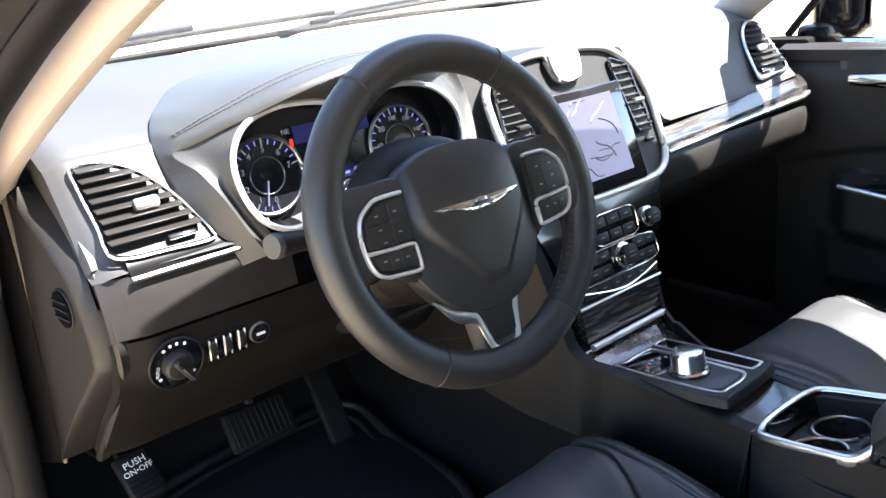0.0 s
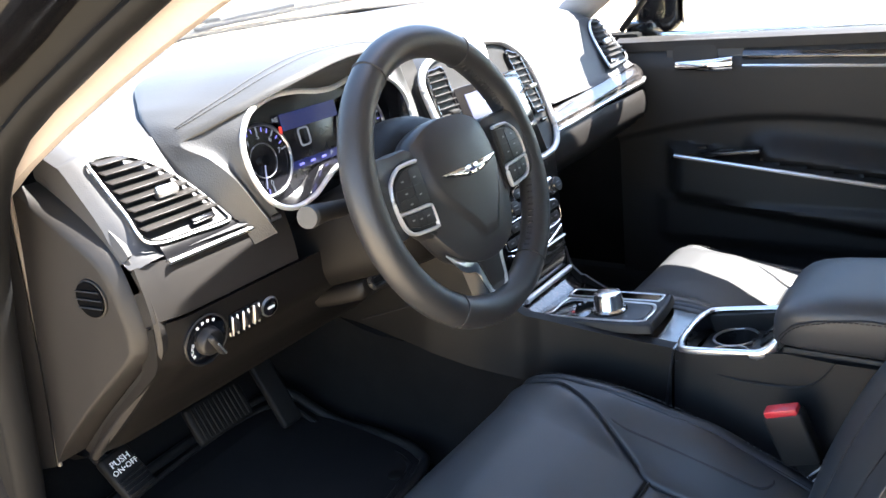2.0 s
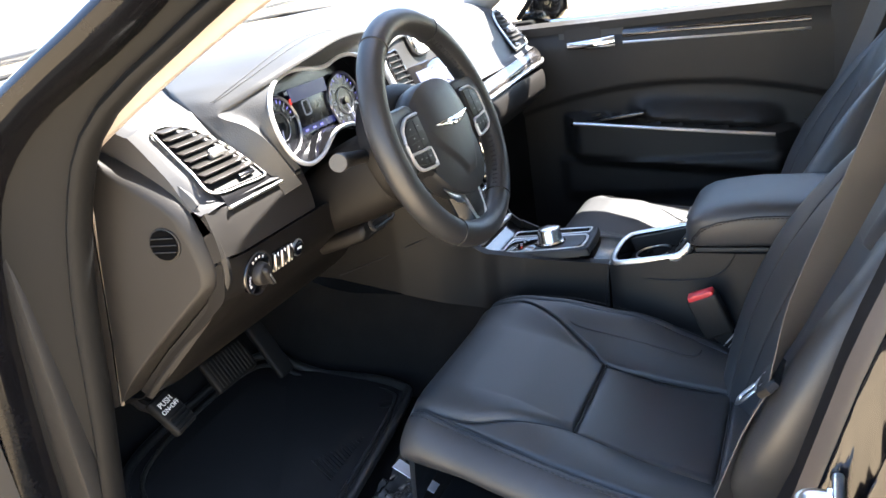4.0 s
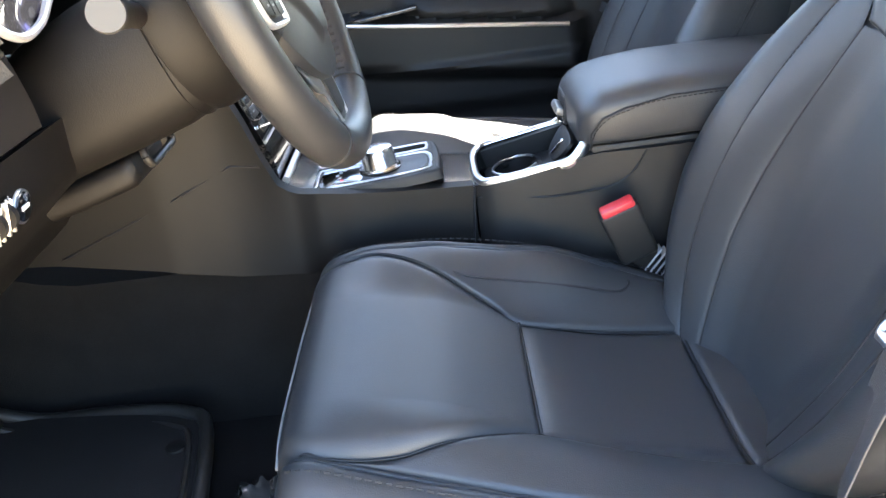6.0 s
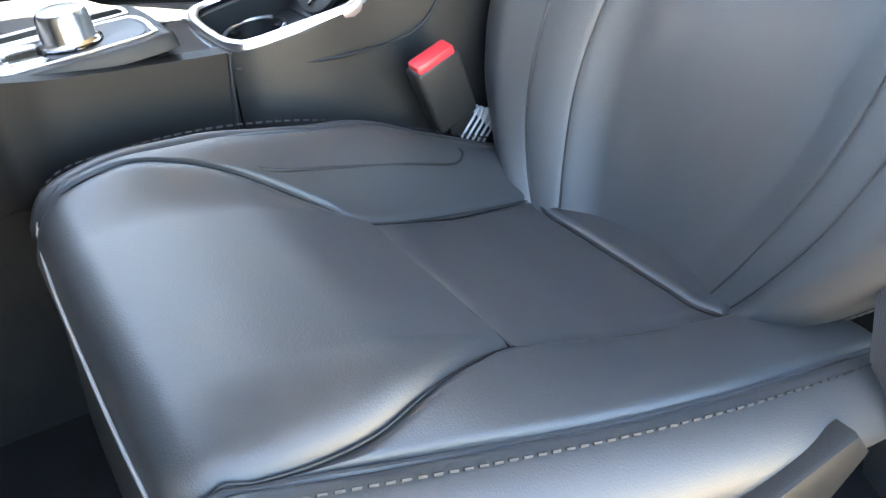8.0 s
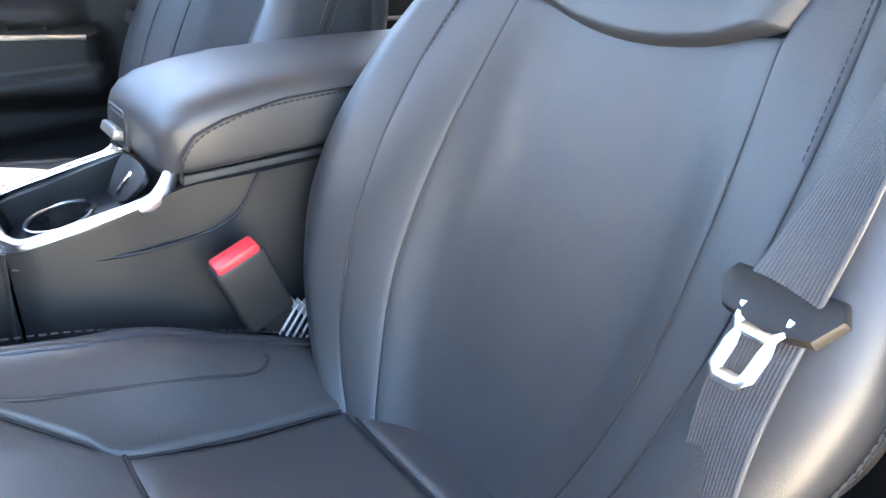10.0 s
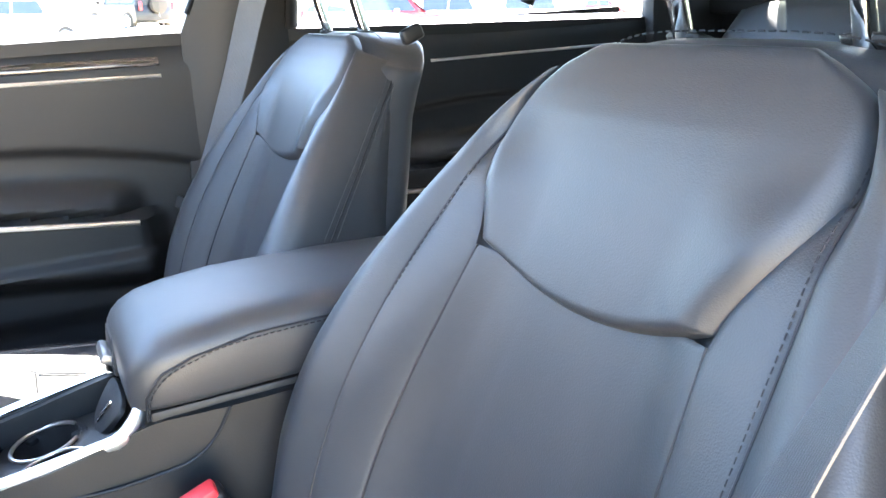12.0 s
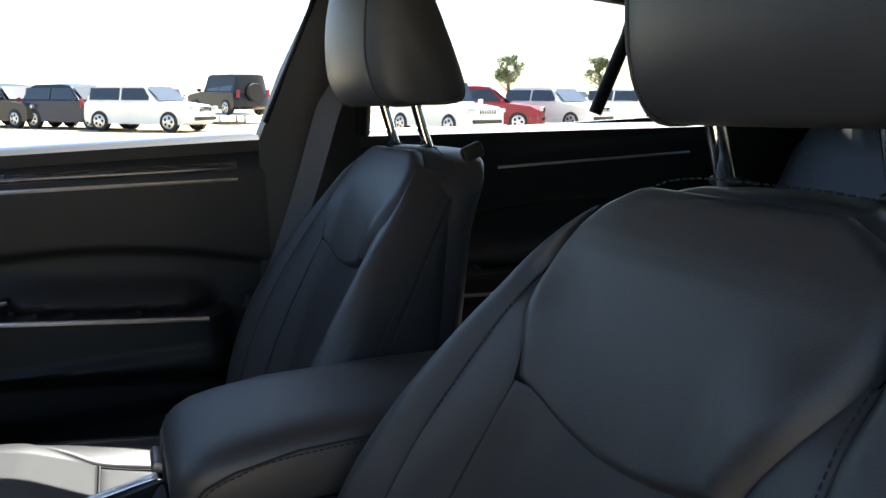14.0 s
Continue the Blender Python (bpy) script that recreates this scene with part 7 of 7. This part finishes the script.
def tongue(m, parent, name="tongue"):
    outer = [(-0.0115, -0.018), (0.0115, -0.018), (0.0125, -0.027), (0.0120, -0.041), (0.008, -0.045), (-0.008, -0.045), (-0.0120, -0.041), (-0.0125, -0.027)]
    V, F = tube([m @ Vector((a * 0.8, b, 0.002)) for a, b in outer], 0.0042, closed=True, n=8, flat=0.45, up=m.to_3x3() @ Vector((0, 0, 1)))
    for sg in (-1, 1):
        V2, F2 = tube([m @ Vector((sg * 0.014, -0.006, 0.004)), m @ Vector((sg * 0.0125, -0.014, 0.003)), m @ Vector((sg * 0.008, -0.021, 0.002))], 0.0030, n=8, flat=0.5)
        F += [tuple(i + len(V) for i in g) for g in F2]
        V = list(V) + list(V2)
    return put(name, V, F, SATIN, parent, "pale metal belt tongue")
tongue(tg, dbelt)
part("belt_guide", block((0.03, 0.06, 0.09), (-0.675, -0.615, 1.36), (0, 0, 10), bevel=0.01), PLASTIC, dbelt)
pbelt = thing("passenger_seat_belt", "dark grey woven seat belt hanging beside the passenger seat", "seat belt", "seat belts", at=(0.65, -0.5, 0.8))
belt([(0.612, -0.700, 1.34), (0.640, -0.668, 1.23), (0.645, -0.625, 1.135), (0.640, -0.577, 1.010), (0.625, -0.521, 0.885), (0.600, -0.478, 0.822)], [0.046, 0.046, 0.046], pbelt, ((-0.85, 0.5, 0.1), (-0.6, 0.75, 0.2)))
belt([(0.600, -0.476, 0.818), (0.612, -0.455, 0.72), (0.628, -0.45, 0.58)], [0.046, 0.046], pbelt, ((-0.6, 0.75, 0.2), (-0.6, 0.75, 0.0)))
tgp = frame_of((0.595, -0.470, 0.822), (-0.80, -0.45, -0.2), (0.1, -0.42, 0.90))
part("tongue_grip", plate([(-0.030, 0.008), (0.030, 0.008), (0.026, -0.012), (-0.026, -0.012)], 0.009, lambda a, b, h: tgp @ Vector((a, b, h)), bevel=0.003), PLASTIC, pbelt)
tongue(tgp, pbelt)


# ---- footwell ----
mat_ = thing("floor_mat", "black ribbed rubber floor mat with a raised rim", "floor mat", at=(-0.36, 0.3, FLOOR))
MO = curve_through([(-0.640, 0.18), (-0.60, 0.152), (-0.44, 0.166), (-0.225, 0.200), (-0.178, 0.235), (-0.160, 0.32), (-0.165, 0.45), (-0.20, 0.55), (-0.40, 0.56), (-0.60, 0.52), (-0.645, 0.40)], 90, closed=True)
MZ = 0.543
bm = plate([tuple(p) for p in MO], 0.010, lambda a, b, h: (a, b, MZ + h - 0.008 + 0.05 * step(b, 0.40, 0.56)), bevel=0.002)
part("mat_panel", bm, MAT_FELT, mat_, "dusty black rubber sheet")
V, F = tube([(a, b, MZ + 0.005 + 0.05 * step(b, 0.40, 0.56)) for a, b in MO], 0.009, closed=True, n=10)
put("rim", V, F, MAT_RIM, mat_, "raised black rubber rim")
V, F = tube([(-0.40 + (a + 0.40) * 0.90, 0.36 + (b - 0.36) * 0.89, MZ + 0.002 + 0.05 * step(0.36 + (b - 0.36) * 0.89, 0.40, 0.56)) for a, b in MO], 0.0045, closed=True, n=8)
put("inner_rim", V, F, MAT_RIM, mat_)
# slanting ribs of the heel pad
V, F = [], []
for k in range(26):
    x0 = -0.47 + 0.0085 * k
    V2, F2 = tube([(x0, 0.215 + 0.0004 * k, MZ + 0.0022), (x0 + 0.055, 0.30, MZ + 0.0022)], 0.0016, n=6)
    F += [tuple(i + len(V) for i in g) for g in F2]
    V = list(V) + list(V2)
put("heel_ribs", V, F, MAT_RIM, mat_, "slanting rubber ribs")
part("anchor", drum(0.012, 0.006, (-0.245, 0.232, MZ + 0.004), bevel=0.001), RUBBER, mat_)
pedal = thing("parking_brake_pedal", "black rubber parking brake pedal with white lettering", "pedal", at=(-0.593, 0.40, 0.72))
PM = frame_of((-0.593, 0.376, 0.742), (0.99, 0.1, 0.06), (-0.05, 0.62, 0.78))
bm = block((0.046, 0.066, 0.016), (0, -0.008, -0.010), bevel=0.005, seg=3)
bmesh.ops.transform(bm, matrix=PM, verts=bm.verts)
part("pad", bm, RUBBER, pedal)
letters("PUSH", 0.0125, PM @ pose(0, 0.009, -0.0015), WHITE_INK, pedal)
letters("ON\u2022OFF", 0.0105, PM @ pose(0, -0.002, -0.0015), WHITE_INK, pedal)
for k in range(4):
    bm = block((0.040, 0.003, 0.004), (0, -0.014 - 0.007 * k, -0.001), bevel=0.001, seg=1)
    bmesh.ops.transform(bm, matrix=PM, verts=bm.verts)
    part("rib", bm, RUBBER, pedal)
V, F = tube([PM @ Vector((0, 0.0, -0.018)), PM @ Vector((0, 0.03, -0.04)), (-0.60, 0.50, 0.80), (-0.61, 0.55, 0.95)], 0.009, n=8)
put("lever", V, F, BLACK, pedal)
brake = thing("brake_pedal", "wide ribbed black brake pedal", "pedal", at=(-0.40, 0.43, 0.70))
BP = frame_of((-0.400, 0.430, 0.700), (1, 0, 0), (0, 0.50, 0.86))
bm = block((0.105, 0.062, 0.014), bevel=0.006, seg=3)
bmesh.ops.transform(bm, matrix=BP, verts=bm.verts)
part("pad", bm, RUBBER, brake)
for k in range(11):
    bm = block((0.003, 0.050, 0.003), (-0.042 + 0.0084 * k, 0, 0.008), bevel=0.001, seg=1)
    bmesh.ops.transform(bm, matrix=BP, verts=bm.verts)
    part("rib", bm, RUBBER, brake)
V, F = tube([(-0.40, 0.437, 0.70), (-0.40, 0.48, 0.80), (-0.40, 0.52, 0.95)], 0.009, n=8)
put("lever", V, F, BLACK, brake)
gas = thing("accelerator_pedal", "narrow black accelerator pedal", "pedal", at=(-0.27, 0.45, 0.66))
bm = block((0.042, 0.014, 0.15), (-0.275, 0.45, 0.68), (-30, 0, 0), bevel=0.006, seg=3)
part("pad", bm, RUBBER, gas)
V, F = tube([(-0.275, 0.47, 0.73), (-0.275, 0.52, 0.84)], 0.008, n=8)
put("lever", V, F, BLACK, gas)
paper = part("paper_tag", block((0.045, 0.075, 0.0012), (-0.440, 0.075, 0.553), (35, 20, 15), bevel=0.0), PAPER)
tagged(paper, "white paper tag hanging below the driver's seat", "paper tag")
wrap = thing("seat_wrapping", "clear crumpled plastic film on the floor by the seat", "plastic film", at=(-0.42, 0.11, FLOOR))
V, F = sheet(lambda u, v: (-0.56 + 0.28 * u, 0.085 + 0.07 * v, FLOOR + 0.012 + 0.014 * noise.noise(Vector((u * 9, v * 5, 1.3))) + 0.006 * noise.noise(Vector((u * 23, v * 12, 4.0)))), 50, 24)
put("film", V, F, material("clear_film", (0.05, 0.05, 0.05), 0.12, coat=1.0, stain=0.1), wrap)

# ---- rear bench ----
bench = thing("rear_bench", "black leather rear bench seat", "bench seat", at=(0, -1.3, FLOOR))
V, F = closed_loft([[(a, -1.25 + b, z) for a, b in rounded(1.25 * w, 0.50 * d, 0.08)] for z, w, d in ((0.52, 0.96, 0.94), (0.60, 1.0, 1.0), (0.66, 1.0, 1.0), (0.69, 0.97, 0.94), (0.70, 0.9, 0.85))])
put("cushion", V, F, LEATHER, bench)
V, F = closed_loft([[(a, -1.50 + 0.45 * -t * 0.5 + b, 0.66 + 0.42 * t) for a, b in rounded(1.24 * w, 0.17 * w, 0.06)] for t, w in ((0, 0.98), (0.3, 1.0), (0.8, 0.99), (0.95, 0.95), (1.0, 0.85))])
put("backrest", V, F, LEATHER, bench)
for x in (-0.36, 0.36):
    V, F = closed_loft([[(x + a, -1.70 + b, z) for a, b in rounded(0.25 * w, 0.10 * w, 0.04)] for z, w in ((1.09, 0.9), (1.12, 1.0), (1.20, 1.0), (1.235, 0.85))])
    put("headrest", V, F, LEATHER, bench)


# ---- the car park beyond the windows ----
TYRE = material("tyre", (0.02, 0.02, 0.02), 0.8, stain=0.2)
ALLOY = material("alloy", (0.55, 0.55, 0.56), 0.3, 0.8, stain=0.1)
DARKGLASS = material("dark_car_glass", (0.02, 0.025, 0.03), 0.05, coat=1.0)
PAINTS = {k: material(k + "_car_paint", c, 0.35, coat=0.2, stain=0.1, stain_size=2, spec=0.3) for k, c in {"white": (0.75, 0.75, 0.74), "black": (0.012, 0.012, 0.014), "red": (0.22, 0.015, 0.025), "navy": (0.012, 0.02, 0.045), "silver": (0.42, 0.43, 0.45)}.items()}


def parked_car(at, heading, paint, kind, label):
    """A parked suv or pickup: body, glass, wheels, lamps and grille. Its nose points along +x before turning."""
    car = thing("parked_" + kind, label, "parked car", "parked cars")
    L, W, H = (4.6, 1.85, 1.68) if kind == "suv" else (4.3, 1.85, 1.84) if kind == "offroader" else (5.6, 2.0, 1.92)
    low = [(-L / 2, 0.62), (-L / 2 + 0.04, 0.95), (-L / 2 + 0.10, 1.02), (L / 2 - 1.35, 1.05), (L / 2 - 0.25, 0.93), (L / 2, 0.80), (L / 2, 0.35), (L / 2 - 0.2, 0.26), (-L / 2 + 0.2, 0.28), (-L / 2, 0.40)]
    if kind == "suv":
        up = [(-L / 2 + 0.08, 1.0), (-L / 2 + 0.35, 1.52), (-L / 2 + 0.7, H - 0.03), (-0.2, H), (0.35, H - 0.05), (1.05, 1.03)]
    elif kind == "offroader":
        up = [(-L / 2 + 0.06, 1.0), (-L / 2 + 0.10, H - 0.04), (-L / 2 + 0.2, H), (0.15, H), (0.30, H - 0.04), (0.62, 1.04)]
    else:
        up = [(-0.75, 1.0), (-0.65, H - 0.06), (-0.4, H), (0.6, H), (0.8, H - 0.05), (1.45, 1.04)]
    def hull(o, w0, w1, n=9):
        rings = []
        for k in np.linspace(-1, 1, n):
            s = 1 - 0.09 * abs(k) ** 3
            rings.append([(x * s, k * w0 / 2 if z < 1.05 else k * (w0 + (w1 - w0) * min(1, (z - 1.05) / 0.6)) / 2, z if z < 1.05 else 1.05 + (z - 1.05) * (1 - 0.04 * k * k)) for x, z in o])
        return closed_loft(rings)
    body = put("body", *hull(low, W, W), paint, car)
    put("cabin", *hull(up, W * 0.96, W * 0.78), paint, car)
    cabin_top = H
    # side and front glass
    for sg in (-1, 1):
        xs0, xs1 = (up[0][0] + 0.35, up[-1][0] - 0.35)
        for a, b in ((xs0, (xs0 + xs1) / 2 - 0.04), ((xs0 + xs1) / 2 + 0.04, xs1)):
            pts = [(a, 1.10), (b, 1.10), (min(b, up[-2][0] + 0.0), cabin_top - 0.16), (max(a, up[1][0] + 0.05), cabin_top - 0.16)]
            V = []
            for x, z in pts:
                w = W * 0.96 / 2 + (W * 0.78 - W * 0.96) / 2 * min(1, (z - 1.05) / 0.6)
                V.append((x, sg * (w + 0.004), z))
            put("side_window", V, [(0, 1, 2, 3)], DARKGLASS, car, smooth=0)
        for x in (-L / 2 + 0.85, L / 2 - 0.90):
            wh = part("wheel", drum(0.36, 0.22, (x, sg * (W / 2 - 0.08), 0.36), (90, 0, 0), n=28, bevel=0.03), TYRE, car)
            part("rim", drum(0.24, 0.23, (x, sg * (W / 2 - 0.075), 0.36), (90, 0, 0), n=24, bevel=0.01), ALLOY, wh)
            for q in range(5):
                a = 2 * math.pi * q / 5
                part("spoke_gap", drum(0.055, 0.235, (x + 0.14 * math.cos(a), sg * (W / 2 - 0.073), 0.36 + 0.14 * math.sin(a)), (90, 0, 0), n=10), BLACK, wh)
        part("headlamp", block((0.12, 0.34, 0.14), (L / 2 - 0.07, sg * (W / 2 - 0.25), 0.83), (0, -8, 0), bevel=0.03), ALLOY, car)
        part("tail_lamp", block((0.06, 0.16, 0.35), (-L / 2 + 0.03, sg * (W / 2 - 0.14), 0.98), bevel=0.02), PAINTS["red"], car)
        part("door_mirror", block((0.10, 0.18, 0.14), (up[-2][0] + 0.45, sg * (W / 2 + 0.08), 1.12), bevel=0.03), paint, car)
    x0, z0 = up[-1]
    x1, z1 = up[-2]
    V = [(x0 - 0.04, -W * 0.44, z0 + 0.05), (x0 - 0.04, W * 0.44, z0 + 0.05), (x1 + 0.06, W * 0.38, z1 - 0.07), (x1 + 0.06, -W * 0.38, z1 - 0.07)]
    nrm = np.array((z0 - z1, 0, x1 - x0))
    V = [tuple(np.array(v) + np.array((0.02, 0, 0.02))) for v in V]
    put("windscreen", V, [(0, 1, 2, 3)], DARKGLASS, car, smooth=0)
    for k in range(7):
        part("grille_slot", block((0.04, 0.055, 0.17), (L / 2 - 0.005, -0.33 + 0.11 * k, 0.80), bevel=0.01), BLACK, car)
    part("bumper_gap", block((0.05, W * 0.72, 0.12), (L / 2 - 0.01, 0, 0.47), bevel=0.02), BLACK, car)
    if kind == "offroader":
        sp = part("spare_wheel", drum(0.38, 0.24, (-L / 2 - 0.10, 0, 1.05), (0, 90, 0), n=28, bevel=0.04), TYRE, car)
    if kind == "pickup":
        part("bed", block((2.0, W * 0.86, 0.04), (-L / 2 + 1.05, 0, 1.03), bevel=0.01), BLACK, car)
    car.matrix_world = SLOPE @ pose(at[0], at[1], at[2] + GROUND, 0, 0, heading)
    return car


# a row faces the car; another stands farther off
ROW = [(28.6, -16.6, "white", "suv", 205), (28.2, -13.3, "red", "suv", 238), (26.2, -10.9, "white", "offroader", 200), (31.2, -1.4, "white", "suv", 232), (34.0, 1.0, "navy", "suv", 226), (36.4, 3.6, "black", "suv", 222), (38.8, 6.6, "silver", "suv", 222), (29.5, -21.0, "white", "suv", 205), (41, 10.0, "black", "suv", 220), (43, 13.6, "white", "suv", 220)]
for x, y, col, kind, head in ROW:
    parked_car((x, y, 0), head, PAINTS[col], kind, {"suv": "%s parked suv with a slotted grille", "offroader": "%s boxy off-road car parked in the lot"}[kind] % col)
parked_car((38.9, -5.1, 0.35), 25, PAINTS["black"], "offroader", "black boxy off-road car raised on a stand")
stand = thing("display_stand", "grey steel display ramp under the off-road car", "display stand")
for dx, dy in ((-1.3, -0.7), (1.3, -0.7), (-1.3, 0.7), (1.3, 0.7)):
    part("leg", block((0.10, 0.10, 0.42), (38.9 + dx * 1.1, -5.1 + dy * 0.8, 0.21 + GROUND), bevel=0.01), ALLOY, stand)
part("ramp", block((3.4, 1.9, 0.08), (38.9, -5.1, 0.40 + GROUND), bevel=0.02), ALLOY, stand)
stand.matrix_world = SLOPE
for k in range(16):
    x, y = 60 + 6 * math.sin(k * 2.1), -60 + 8.0 * k
    parked_car((x, y, 0), 180 + 12 * math.sin(k), PAINTS[("white", "silver", "black", "navy", "red")[(k * 7) % 5]], "suv", "parked suv far across the lot")

LEAF = material("tree_leaf", (0.07, 0.10, 0.03), 0.7, stain=0.35, stain_size=0.8)
BARK = material("tree_bark", (0.12, 0.09, 0.06), 0.9, stain=0.3, stain_size=3)


def tree(at, h, seed):
    r = random.Random(seed)
    t = thing("tree", "green broad-leaved tree beyond the parked cars", "tree", "trees")
    V, F = tube([(0, 0, 0), (0.1, 0.05, h * 0.3), (0.0, 0.15, h * 0.6), (0.1, 0.1, h * 0.9)], [0.22, 0.18, 0.12, 0.03], n=8)
    for k in range(9):
        a, z = r.uniform(0, 6.28), h * r.uniform(0.35, 0.75)
        ln = h * r.uniform(0.18, 0.32)
        v, f = tube([(0.05, 0.1, z), (0.5 * ln * math.cos(a), 0.5 * ln * math.sin(a), z + 0.25 * ln), (ln * math.cos(a), ln * math.sin(a), z + 0.6 * ln)], [0.08, 0.05, 0.02], n=6)
        F += [tuple(i + len(V) for i in g) for g in f]
        V += v
    put("trunk", V, F, BARK, t)
    V, F = [], []
    for c in range(26):
        a, rr, z = r.uniform(0, 6.28), h * 0.34 * math.sqrt(r.random()), h * r.uniform(0.55, 1.0)
        rr *= 1.15 - 0.6 * (z / h) ** 2
        cx, cy = rr * math.cos(a), rr * math.sin(a)
        s = h * r.uniform(0.06, 0.12)
        for q in range(130):
            d = Vector((r.gauss(0, 1), r.gauss(0, 1), r.gauss(0, 0.8))).normalized() * s * r.random() ** 0.4
            p = Vector((cx, cy, z)) + d
            u = Vector((r.gauss(0, 1), r.gauss(0, 1), r.gauss(0, 1))).normalized()
            w = u.orthogonal().normalized()
            L = h * 0.018
            i = len(V)
            V += [p - u * L, p + w * L * 0.5, p + u * L, p - w * L * 0.5]
            F.append((i, i + 1, i + 2, i + 3))
    put("crown", V, F, LEAF, t, smooth=0)
    t.location = SLOPE @ Vector((at[0], at[1], at[2] + GROUND))
    return t


tree((62, -31.0, 0), 4.3, 3)
tree((70, -24, 0), 4.0, 5)
tree((75, -48, 0), 5.0, 8)
tree((80, 20, 0), 5.0, 9)
